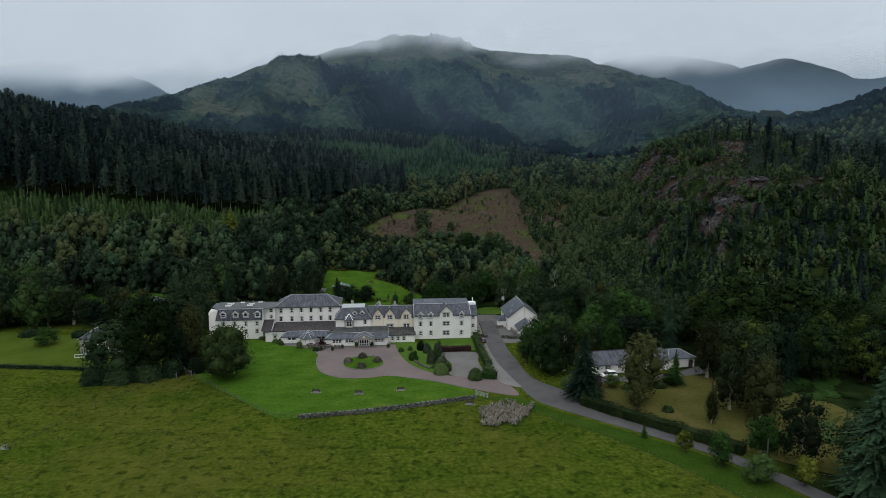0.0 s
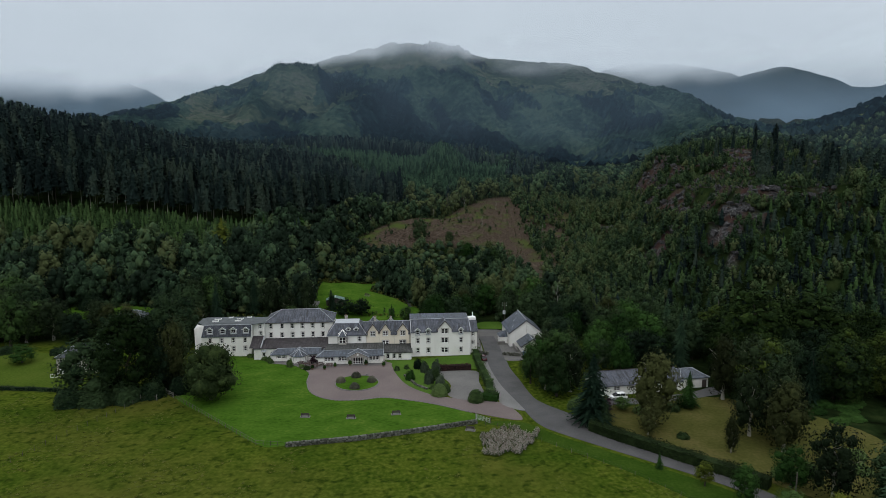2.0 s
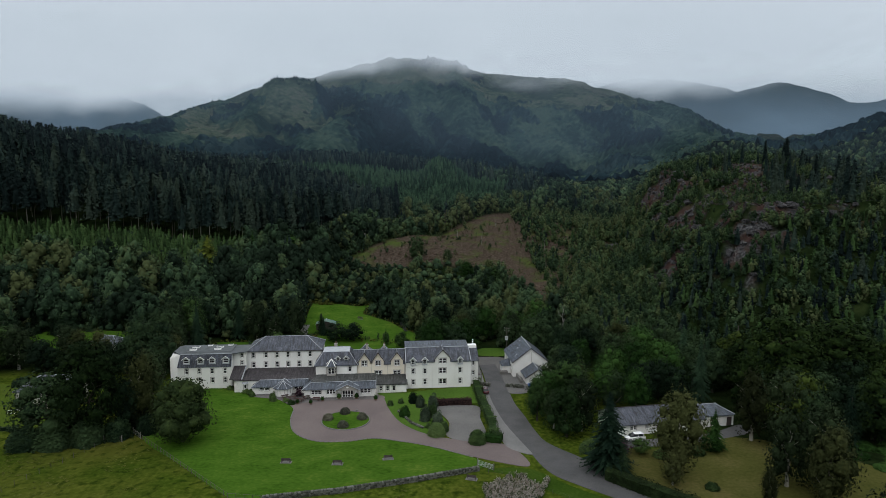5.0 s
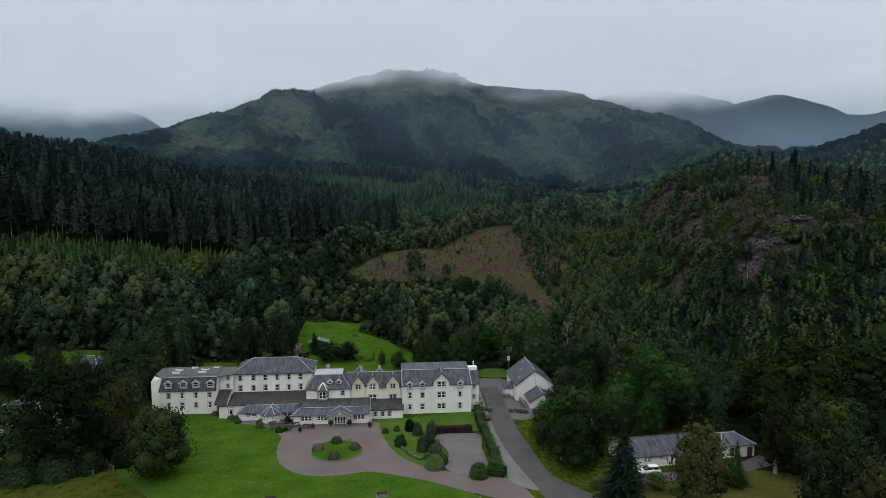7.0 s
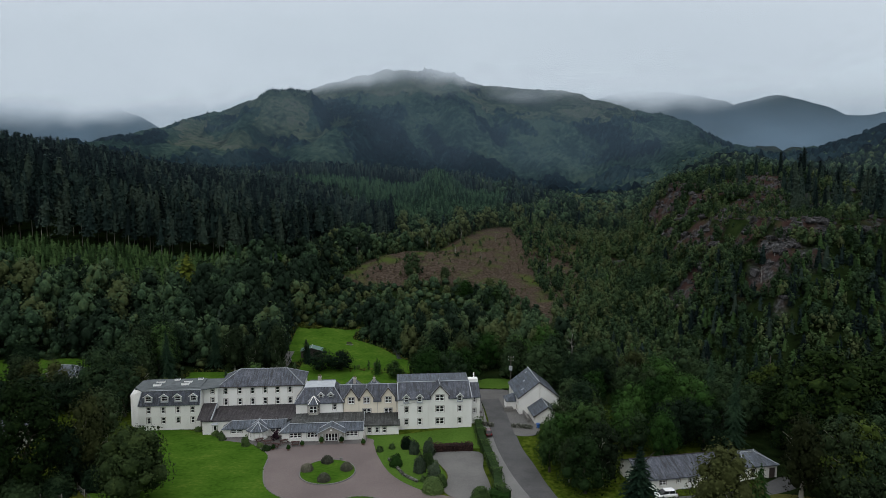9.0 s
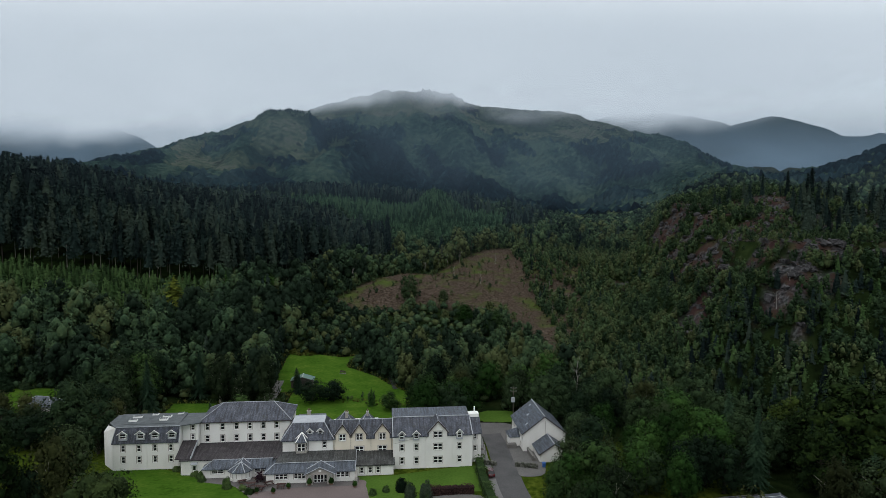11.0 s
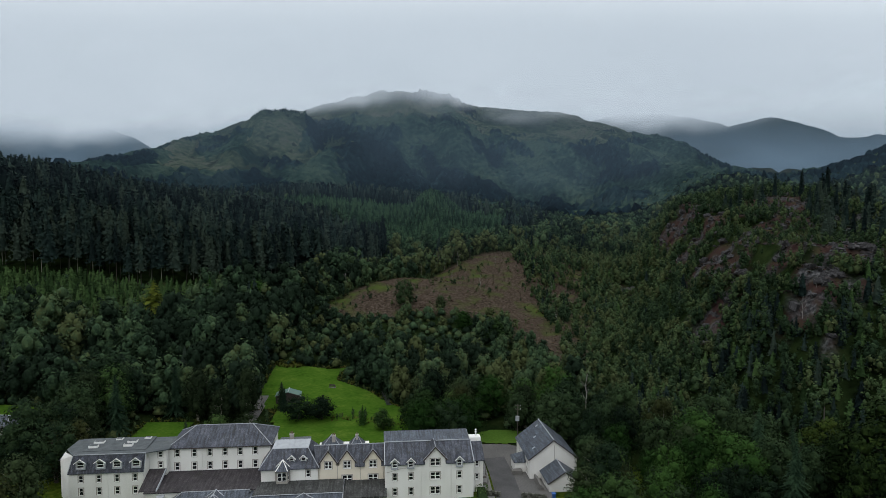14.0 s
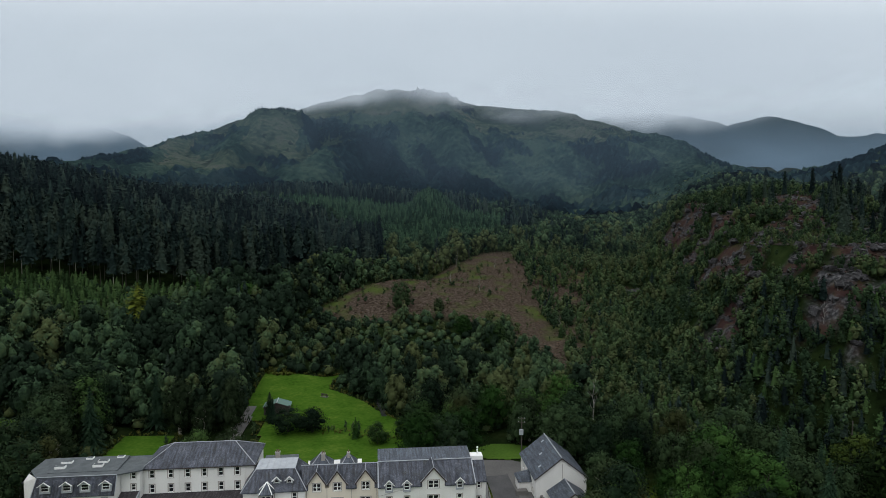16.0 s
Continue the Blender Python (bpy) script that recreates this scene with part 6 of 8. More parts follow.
def hedge(pts, w, h, material, label, wave=0.12, name="hedge"):
    """A clipped hedge along a line: leaf clusters over a box-shaped core."""
    rng = np.random.default_rng(len(pts) * 13 + int(abs(pts[0][0]) * 10))
    P = np.array(pts, float)
    seg = np.linalg.norm(np.diff(P, axis=0), axis=1)
    cum = np.concatenate([[0], np.cumsum(seg)])
    n = int(cum[-1] * (2 * h + w) * 16)
    s = rng.uniform(0, cum[-1], n)
    k = np.clip(np.searchsorted(cum, s) - 1, 0, len(seg) - 1)
    f = ((s - cum[k]) / seg[k])[:, None]
    base = P[k] * (1 - f) + P[k + 1] * f
    t = (P[k + 1] - P[k]) / seg[k][:, None]
    nn = np.stack([t[:, 1], -t[:, 0]], 1)
    q = rng.uniform(-h, h + w, n)
    ww, hh = w / 2 * (1 + wave * np.sin(s * 1.7)), h * (1 + wave * np.sin(s * 0.9 + 1))
    side = np.where(q < 0, -1.0, np.where(q > w, 1.0, (q / w * 2 - 1)))
    zz = np.where(q < 0, -q, np.where(q > w, q - w, h)) / h
    p = np.concatenate([base + nn * (side * ww)[:, None], (zz * hh)[:, None]], 1) + rng.normal(size=(n, 3)) * 0.07
    d = np.concatenate([nn * (side * (zz < 0.99))[:, None], (0.15 + (zz >= 0.99))[:, None]], 1)
    tris_ = leaf_tris(p, d, 0.16, rng, 0.6)
    bm = bmesh.new()
    for a, b in zip(P, P[1:]):
        u = (b - a) / np.linalg.norm(b - a)
        o = np.array([u[1], -u[0]]) * w * 0.42
        c = [a + o, b + o, b - o, a - o]
        lo = [bm.verts.new((x, y, 0.0)) for x, y in c]
        hi = [bm.verts.new((x, y, h * 0.88)) for x, y in c]
        bm.faces.new(hi)
        for i in range(4):
            bm.faces.new([lo[i], lo[(i + 1) % 4], hi[(i + 1) % 4], hi[i]])
    e = thing(name, label=label, category="hedge")
    part("core", bm, material, e)
    put("leaves", tri_mesh("leaves", gather([], tris_), material), e)
    return e


hedge([(31.5, 136.5), (36.5, 131.2), (42.6, 125.6), (50, 118.6), (56.6, 112.2)], 2.4, 2.1, M["leafround"], "long clipped dark green roadside hedge")
hedge([(-0.9, 174.6), (4.2, 175.1), (8.0, 175.3)], 1.6, 1.5, M["leafbeech"], "clipped copper-brown hedge above the car park")
hedge([(10.0, 189.6), (10.2, 180), (11.2, 170), (12.0, 161), (11.6, 155.6), (13.0, 153.2)], 1.9, 1.7, M["shrubgreen"], "loose green hedge beside the parking strip", 0.3)
hedge([(9.6, 153.6), (13.2, 152.6)], 2.0, 1.5, M["leafbright"], "clipped box hedge at the car park corner")
hedge([(-150, 158.6), (-118, 161), (-95, 159), (-88, 157)], 1.0, 0.9, M["leafdark"], "low hedge between lawn and pasture", 0.3)

# ---- woods ----


def scatter(n, x0, x1, y0, y1, gap, ok, rng):
    """Random spots at least about gap apart."""
    x, y = rng.uniform(x0, x1, n), rng.uniform(y0, y1, n)
    keep = ok(x, y)
    x, y = x[keep], y[keep]
    cell = np.floor(x / gap).astype(int) * 100003 + np.floor(y / gap).astype(int)
    _, first = np.unique(cell, return_index=True)
    return x[first], y[first]


def in_view(x, y, slack=14):
    return (np.abs(x + 0.012 * y) < 0.715 * y + slack) & (y > 60)


def open_ground(x, y):
    """Where no wood grows: the hotel's grounds, lawns, gardens, pasture and road."""
    a = (x > -62) & (x < 21) & (y < 208)
    b = (x < 62) & (y < 150)
    c = ((x > 15) & (x < 33) & (y < 214)) | ((x > 9) & (x < 26.5) & (y < 224.5)) | ((x > -66) & (x < -43) & (y > 212) & (y < 236))
    d = (x > 30) & (x < 72) & (y < 168 + 0.1 * x)
    e = (x < -60) & (y < 196) & (x > -150)
    f = (x > 8) & (x < 19) & (y < 230)
    g = (x < -86) & (x > -128) & (y > 196) & (y < 226)
    h = (x > 60) & (x < 90) & (y < 150)
    i = (x < -60) & (y < 160)
    j = ((x > -76) & (x < -54) & (y > 190) & (y < 233))
    grown = x + 0
    lawn_ = backlawn_mask(grown, y) | backlawn_mask(grown + 3, y) | backlawn_mask(grown - 3, y) | backlawn_mask(grown, y + 5)
    glade = ((x - 42) / 5.5) ** 2 + ((y - 231) / 8.5) ** 2 < 1
    return a | b | c | d | e | f | g | h | i | j | glade | lawn_


def joined(name, sets, mats, label, category):
    """One object of kind stuff from placed templates. Each set: template, material slot, x, y, height, width, generator, tint."""
    vs, fs, ns, ms, ts, base = [], [], [], [], [], 0
    for (tv, tf, tn), slot, x, y, h, w, rng, shade in sets:
        n, m = len(x), len(tv)
        if n == 0:
            continue
        a = rng.uniform(0, 2 * math.pi, n)
        ca, sa = np.cos(a)[:, None], np.sin(a)[:, None]
        hw = (h * w)[:, None]
        vx = (tv[:, 0] * ca - tv[:, 1] * sa) * hw + x[:, None]
        vy = (tv[:, 0] * sa + tv[:, 1] * ca) * hw + y[:, None]
        vz = tv[:, 2] * h[:, None] + land(x, y)[:, None]
        vs.append(np.stack([vx, vy, vz], -1).reshape(-1, 3))
        ns.append(np.stack([tn[:, 0] * ca - tn[:, 1] * sa, tn[:, 0] * sa + tn[:, 1] * ca, np.broadcast_to(tn[:, 2], vx.shape)], -1).reshape(-1, 3))
        fs.append((tf[None] + (np.arange(n) * m)[:, None, None]).reshape(-1, 3) + base)
        base += n * m
        ms.append(np.full(n * len(tf), slot))
        tint = np.clip(shade + 0.26 * rng.normal(size=n) + 0.5 * fbm(x / 45, y / 45, 77), 0, 1)
        ts.append(np.repeat(tint, m))
    me = mesh_from(name, np.concatenate(vs), np.concatenate(fs), mats, np.concatenate(ms), {"tint": np.concatenate(ts)}, smooth=True, normals=np.concatenate(ns))
    return tagged(new(name, me), label, category, kind="stuff")


def stem_tris(h, r):
    """A plain three-sided stem."""
    v, f = [], []
    for i in range(3):
        a = 2 * math.pi * i / 3
        v += [(r * math.cos(a), r * math.sin(a), 0), (0.35 * r * math.cos(a), 0.35 * r * math.sin(a), h)]
        j = 2 * i
        k = (j + 2) % 6
        f += [(j, k, k + 1), (j, k + 1, j + 1)]
    v, f = np.array(v), np.array(f)
    return v, f, vertex_normals(v, f)


def blade_tuft(rng, n=9):
    """A tussock of bent blades."""
    q = []
    for i in range(n):
        a, r = rng.uniform(0, 6.28), rng.uniform(0.1, 0.5)
        c, s = math.cos(a), math.sin(a)
        w = 0.14
        q.append([(c * r * 0.3 - s * w, s * r * 0.3 + c * w, 0), (c * r * 0.3 + s * w, s * r * 0.3 - c * w, 0), (c * r * 1.5, s * r * 1.5, 0.6 + 0.4 * rng.uniform())])
    return gather([], np.array(q), np.tile([0.0, 0.0, 1.0], (n, 1)))


rg = np.random.default_rng(21)
BROAD = [crown_broad(560, np.random.default_rng(i), 0.0, 0.22 + 0.035 * i, 15, 0.033, rr=1.05, droop=0.4, tall=1.3) for i in range(6)]
BROAD_F = [crown_broad(190, np.random.default_rng(i + 40), 0.0, 0.22 + 0.04 * i, 9, 0.046, rr=1.15, droop=0.4, tall=1.3) for i in range(5)]
BROAD_SF = [crown_broad(34, np.random.default_rng(i + 109), 0.0, 0.12 + 0.025 * i, 4, 0.07, rr=0.95, core=0.6, tall=2.0) for i in range(5)]
BROAD_S = [crown_broad(84, np.random.default_rng(i + 9), 0.0, 0.12 + 0.025 * i, 6, 0.046, rr=0.85, core=0.55, tall=2.0) for i in range(5)]
CONIF = [crown_needle(190, np.random.default_rng(i), 0.05, 0.19, 0.034) for i in range(4)]
PINE = [crown_needle(210, np.random.default_rng(i + 4), 0.34 + 0.06 * (i % 3), 0.12 + 0.012 * i, 0.030, 0.55 + 0.06 * i, 6) for i in range(6)]
PINE_F = [crown_needle(64, np.random.default_rng(i + 24), 0.10, 0.17 + 0.015 * i, 0.052, 0.62 + 0.06 * i, 5, 0.62) for i in range(6)]
YOUNG = [crown_needle(70, np.random.default_rng(i + 8), 0.0, 0.27, 0.060, 0.75, 4) for i in range(4)]
YOUNG_F = [crown_needle(30, np.random.default_rng(i + 18), 0.0, 0.28, 0.085, 0.75, 3, 0.6) for i in range(4)]
FAR_C = [crown_needle(16, np.random.default_rng(i + 12), 0.0, 0.20, 0.10, 0.75, 3, 0.8) for i in range(4)]
FAR_B = [crown_oval(16, np.random.default_rng(i + 15), 0.36, 0.0, 0.16, BALL1) for i in range(3)]


def spread(templates, slot, x, y, lo, hi, w, rng, shade=0.5):
    k = rng.integers(0, len(templates), len(x))
    return [(t, slot, x[k == i], y[k == i], rng.uniform(lo, hi, (k == i).sum()), rng.uniform(w * 0.85, w * 1.15, (k == i).sum()), rng, shade) for i, t in enumerate(templates)]


def is_conifer(x, y):
    """The tall dark plantation on the west slope."""
    edge = 322 + 0.10 * (x + 120) + 14 * fbm(x / 40, y / 40, 51)
    return (x < -26 - 0.62 * np.clip(y - 440, 0, 240)) & (y > edge + 70 * sm(-90, -26, x))


def is_young(x, y):
    edge = 322 + 0.10 * (x + 120) + 14 * fbm(x / 40, y / 40, 51)
    return (x < -88) & (y <= edge) & (y > 286 + 0.04 * (x + 120))


def is_plantation(x, y):
    """Young light green spruce in the floor of the glen, beside the tall dark stand."""
    wob = 14 * fbm(x / 30, y / 40, 57)
    return (y > 446 + 0.5 * wob) & (y < 690 + 2 * wob) & (x > -24 - 0.62 * np.clip(y - 440, 0, 240) + 0.4 * wob) & (x < 32 + 0.22 * (y - 446) + wob)


def is_scrub(x, y):
    """Young birch and spruce regrowth between the felled slope and the knoll."""
    k, d = knoll(x, y)
    return (x > 45) & (y > np.maximum(192, 216 - 1.0 * (x - 54)) + 6 * fbm(x / 9, y / 9, 45)) & (y < 430) & (k < 0.66 + 0.3 * fbm(x / 14, y / 14, 46) + 2 * (1 - sm(228, 244, y))) & ~(crag_mask(x, y) > 0.5)


def is_knoll(x, y):
    """The craggy brow, with nothing on it but scrub and a few pines."""
    k, d = knoll(x, y)
    return (k >= 0.55 + 2 * (1 - sm(228, 244, y))) & (y > 205) & (y < 520) & (d < 170)


def woodland(x, y):
    return in_view(x, y) & ~open_ground(x, y)


def bare(x, y):
    return (clearing_mask(x, y) > 0.45) | (crag_mask(x, y) > 0.55) | is_knoll(x, y)


# the nearest wood, tree by tree
nx_, ny_ = scatter(5000, -170, 165, 150, 236, 7.6, lambda x, y: woodland(x, y) & ~bare(x, y) & ~is_scrub(x, y), rg)
near_kinds = ["oak", "dark", "dark", "grey", "oak2", "birch", "dark", "spruce", "oak"]
west_kinds = ["dark", "dark", "grey", "dark", "oak", "spruce", "birch"]
for i, (x, y) in enumerate(zip(nx_, ny_)):
    kinds = west_kinds if x < -55 else near_kinds
    k = (["lime", "lime", "dark", "dark", "spruce", "lime"] if x > 60 and y < 200 else kinds)[int(RNG.integers(0, 6))]
    hh = RNG.uniform(12, 17) if x < -55 else RNG.uniform(9, 14) if x < 60 else RNG.uniform(12, 16.5)
    if 20 < x < 48 and y < 200:
        hh *= 0.85
    tree(k, float(x), float(y), float(hh), float(RNG.uniform(0.80, 1.10)), group="trees round the hotel")

# middle distance, up to about half a kilometre
mx, my = scatter(36000, -420, 420, 236, 520, 6.6, lambda x, y: woodland(x, y) & ~bare(x, y), rg)
con, yng, pla, scr = is_conifer(mx, my), is_young(mx, my), is_plantation(mx, my), is_scrub(mx, my)
yng &= ~con
pla &= ~con & ~yng
scr |= bare(mx, my)
scr &= ~con & ~yng & ~pla
dec = ~(con | yng | pla | scr)
odd = rg.uniform(0, 1, len(mx))
few = dec & (odd < 0.10) & ((mx < -50) | (my > 350))
west = dec & ~few & (mx < -35)
east = dec & ~few & ~west
sets = []
low_z = (east | west) & (mx > -50) & (mx < 62) & (my < 350) & (my > 268)
thin = low_z & (my > 282) & (mx > -25) & (mx < 56) & (rg.uniform(0, 1, len(mx)) < 0.6)
low_z &= ~thin
east &= ~(low_z | thin)
west &= ~(low_z | thin)
for zone, lo, hi, sh in ((west, 9, 18, 0.30), (east, 6, 13, 0.52), (low_z & ((my > 332) | (mx > 15)), 5, 9, 0.52), (low_z & (my <= 332) & (mx <= 15), 3, 6.5, 0.52)):
    near_z = zone & (my < 318)
    far_z = zone & (my >= 318)
    sets += spread(BROAD, 0, mx[near_z], my[near_z], lo, hi, 0.92, rg, sh) + spread(BROAD_F, 0, mx[far_z], my[far_z], lo, hi, 0.95, rg, sh)
ux, uy = scatter(60000, -150, 140, 212, 335, 3.4, lambda x, y: woodland(x, y) & ~bare(x, y) & ~is_conifer(x, y) & ~is_scrub(x, y), rg)
UNDER = [crown_oval(26, np.random.default_rng(i + 60), 0.5, 0.0, 0.13, BALL1) for i in range(4)]
sets += spread(UNDER, 0, ux, uy, 1.2, 3.4, 1.2, rg, 0.42)
joined("birch_wood", sets, [M["w_mixed"]], "mixed birch and oak wood on the slopes", "woodland")
edge_x, edge_y = scatter(40000, -420, 60, 300, 600, 5.0, lambda x, y: woodland(x, y) & is_conifer(x, y) & ~is_plantation(x, y), rg)
front = edge_y < 352 + 0.10 * (edge_x + 120) + 70 * sm(-90, -26, edge_x)
fx_, fy_ = edge_x[front], edge_y[front]
sets = spread(PINE, 0, fx_, fy_, 17, 25, 1.0, rg) + spread(PINE_F, 0, edge_x[~front], edge_y[~front], 9, 18, 1.3, rg)
for cut, slot in ((slice(None, None, 5), 1), (slice(1, None, 5), 2), (slice(3, None, 5), 2)):
    sets.append((stem_tris(0.95, 0.011), slot, fx_[cut], fy_[cut], rg.uniform(13, 16, len(fx_[cut])), np.ones(len(fx_[cut])), rg, 0.5))
sets += spread(CONIF, 0, mx[few], my[few], 8, 13, 1.2, rg)
joined("conifer_plantation", sets, [M["w_dark"], M["palebark"], M["bark"]], "tall dark spruce plantation with bare pale stems", "woodland")
yx, yy = scatter(40000, -330, -80, 270, 345, 2.5, lambda x, y: woodland(x, y) & is_young(x, y), rg)
sets = spread(YOUNG, 0, yx, yy, 3.0, 7.0, 1.3, rg, 0.58)
px_, py_ = scatter(30000, -260, 200, 446, 860, 4.2, lambda x, y: in_view(x, y) & is_plantation(x, y) & ~is_conifer(x, y), rg)
sets += spread(YOUNG_F, 1, np.concatenate([mx[pla], px_]), np.concatenate([my[pla], py_]), 4.5, 7.5, 1.2, rg, 0.52)
joined("young_spruce_plantation", sets, [M["w_light"], M["w_glen"]], "young light green spruce plantation", "woodland")
sx, sy = scatter(40000, 30, 180, 184, 430, 3.0, lambda x, y: woodland(x, y) & is_scrub(x, y) & (clearing_mask(x, y) < 0.45 + 0.6 * (fbm(x / 7, y / 7, 39) > 0.02)), rg)
nx2, ny2 = scatter(40000, 60, 180, 196, 268, 3.5, lambda x, y: woodland(x, y) & is_scrub(x, y), rg)
sx, sy = np.concatenate([sx, nx2]), np.concatenate([sy, ny2])
kk = rg.uniform(0, 1, len(sx)) < 0.45 + 0.5 * sm(225, 265, sy)
sets = spread(BROAD_S, 0, sx[kk & (sy < 320)], sy[kk & (sy < 320)], 3.2, 6.6, 1.4, rg, 0.33) + spread(BROAD_SF, 0, sx[kk & (sy >= 320)], sy[kk & (sy >= 320)], 3.2, 6.6, 1.4, rg, 0.4) + spread(YOUNG, 3, sx[~kk][::2], sy[~kk][::2], 2.5, 6.0, 1.4, rg, 0.34) + spread(YOUNG, 1, sx[~kk][1::2], sy[~kk][1::2], 3, 7.0, 1.2, rg, 0.35)
hx, hy = scatter(60000, 60, 260, 205, 520, 2.9, lambda x, y: in_view(x, y) & is_knoll(x, y) & (fbm(x / 9, y / 9, 91) - 0.9 * crag_mask(x, y) > -0.55), rg)
size = np.clip(0.5 + 0.9 * fbm(hx / 16, hy / 16, 92) + 0.3 * (1 - sm(245, 262, hy)) - 0.3 * crag_mask(hx, hy) + sm(340, 420, hy) * 0.4, 0, 1)
for a, b, lo, hi in ((0, 0.35, 1.2, 2.8), (0.35, 0.65, 2.2, 4.2), (0.65, 1.1, 3.2, 6.5)):
    q = (size >= a) & (size < b)
    sets += spread(BROAD_S, 0, hx[q & (hy < 320)], hy[q & (hy < 320)], lo, hi, 1.35, rg, 0.36) + spread(BROAD_SF, 0, hx[q & (hy >= 320)], hy[q & (hy >= 320)], lo, hi, 1.35, rg, 0.36)
qx_, qy_ = scatter(40000, 60, 240, 205, 420, 1.4, lambda x, y: in_view(x, y) & is_knoll(x, y) & (crag_mask(x, y) > 0.1), rg)
sets += spread([blade_tuft(np.random.default_rng(i + 44), 12) for i in range(3)], 2, qx_, qy_, 0.25, 0.6, 2.4, rg, 0.55)
gx_, gy_ = scatter(9000, 84, 260, 215, 500, 8.0, lambda x, y: in_view(x, y) & is_knoll(x, y) & (crag_mask(x, y) < 0.5) & (fbm(x / 20, y / 20, 95) + 0.016 * (x - 136) > 0.10) & (y < 360), rg)
sets += spread(CONIF, 1, gx_, gy_, 6, 15, 1.25, rg, 0.5)
joined("birch_scrub", sets, [M["w_birch"], M["w_dark"], M["heather"], M["w_light"]], "young birch scrub and self-sown spruce", "woodland")
cx_, cy_ = scatter(14000, -60, 110, 240, 460, 1.8, lambda x, y: (clearing_mask(x, y) > 0.3), rg)
lowb = rg.uniform(0, 1, len(cx_))
sets = spread([blade_tuft(np.random.default_rng(i + 33), 16) for i in range(3)], 0, cx_[lowb < 0.75], cy_[lowb < 0.75], 0.15, 0.42, 3.2, rg, 0.6) + spread(BROAD_SF, 1, cx_[lowb > 0.92], cy_[lowb > 0.92], 0.8, 3.0, 2.0, rg)
ox_, oy_ = scatter(20000, -70, 120, 240, 470, 2.3, lambda x, y: (clearing_mask(x, y) > 0.08) & (clearing_mask(x, y) + 0.5 * fbm(x / 5, y / 5, 98) < 0.62), rg)
sets += spread(BROAD_SF, 1, ox_, oy_, 1.0, 4.2, 1.7, rg)
joined("felled_brash", sets, [M["bracken"], M["w_birch"]], "brown brash and bracken on the felled slope", "undergrowth")
# distant woods: single trees in front, then the closed canopy as one uneven sheet of tops
fx, fy = scatter(60000, -900, 900, 520, 900, 8.5, lambda x, y: in_view(x, y, 60) & ~is_plantation(x, y) & ~(is_conifer(x, y) & (y < 600)), rg)
mixn = fbm(fx / 120, fy / 120, 15) + 0.3 * sm(200, -200, fx) + 0.1 * rg.normal(size=len(fx))
dk = (mixn > 0.0) & (fx < 130)
sets = spread(FAR_C, 0, fx[dk], fy[dk], 9, 16, 1.25, rg, 0.45) + spread(FAR_B, 1, fx[~dk], fy[~dk], 5, 9, 1.25, rg, 0.25)
joined("far_trees", sets, [M["w_dark"], M["w_mixed"]], "dark forest across the floor of the glen", "woodland")


def forested(x, y):  # the closed wood thins out upwards
    high = sm(150, 340, land(x, y))
    return in_view(x, y, 80) & ((y < 1060) | ((x > 300) & (y < 2060) & (x > 0.30 * y)) | (0.9 * fbm(x / 210, y / 260, 18) + 0.5 * fbm(x / 50, y / 60, 19) + 0.30 - 0.62 * high > -0.02))


def canopy(name, x0, x1, y0, y1, step, ok, conifer, label):
    """Tree tops of a closed forest seen from far off: a sheet that rises to a point or a dome at every tree."""
    gx, gy = np.meshgrid(np.arange(x0, x1, step), np.arange(y0, y1, step))
    cr_ = np.random.default_rng(3)
    gx, gy = gx + cr_.uniform(-0.42, 0.42, gx.shape) * step, gy + cr_.uniform(-0.42, 0.42, gy.shape) * step
    con_ = conifer(gx, gy)
    # tone streaks down the slope stand in for relief shading; pines grow along them
    relief_tone = fbm(gx / 70 + 0.25 * gy / 70, gy / 260, 63)
    open_ = ~forested(gx, gy)
    u = cr_.uniform(0, 1, gx.shape)
    top = np.where(open_, 0.5 + 2.6 * u ** 3, np.where(con_, 3 + 13 * u ** 1.6, 3 + 6.5 * u))
    r, c = gx.shape
    ii = np.arange(r * c).reshape(r, c)
    keep = ok(gx, gy)[:-1, :-1]
    f = np.stack([ii[:-1, :-1], ii[:-1, 1:], ii[1:, 1:], ii[1:, :-1]], -1)[keep]
    f = np.concatenate([f[:, [0, 1, 2]], f[:, [0, 2, 3]]])
    slot = np.where(open_, 2, con_.astype(int)).ravel()[f[:, 0]]
    used, inv = np.unique(f, return_inverse=True)
    v = np.stack([gx, gy, land(gx, gy) + top], -1).reshape(-1, 3)[used]
    tint = np.clip(0.45 + 0.16 * cr_.normal(size=gx.shape) + 0.5 * fbm(gx / 110, gy / 110, 77) + 0.6 * relief_tone, 0, 1).ravel()[used]
    ob = new(name, mesh_from(name, v, inv.reshape(-1, 3), [M["hazy_birch"], M["hazy_pine"], M["hazy_scrub"]], slot, {"tint": tint}))
    return tagged(ob, label, "woodland", kind="stuff")


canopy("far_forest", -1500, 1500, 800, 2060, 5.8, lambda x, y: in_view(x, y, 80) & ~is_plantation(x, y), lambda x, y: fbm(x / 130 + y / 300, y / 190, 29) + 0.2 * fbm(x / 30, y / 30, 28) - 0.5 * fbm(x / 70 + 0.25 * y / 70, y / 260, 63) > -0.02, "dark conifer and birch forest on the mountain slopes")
knx, kny = scatter(4000, -520, -180, 1400, 1560, 9, lambda x, y: fbm(x / 40, y / 40, 66) > -0.15, rg)
joined("summit_pines", spread(FAR_C, 0, knx, kny, 4, 8, 1.6, rg, 0.4), [M["w_dark"]], "scattered pines along the near ridge", "woodland")

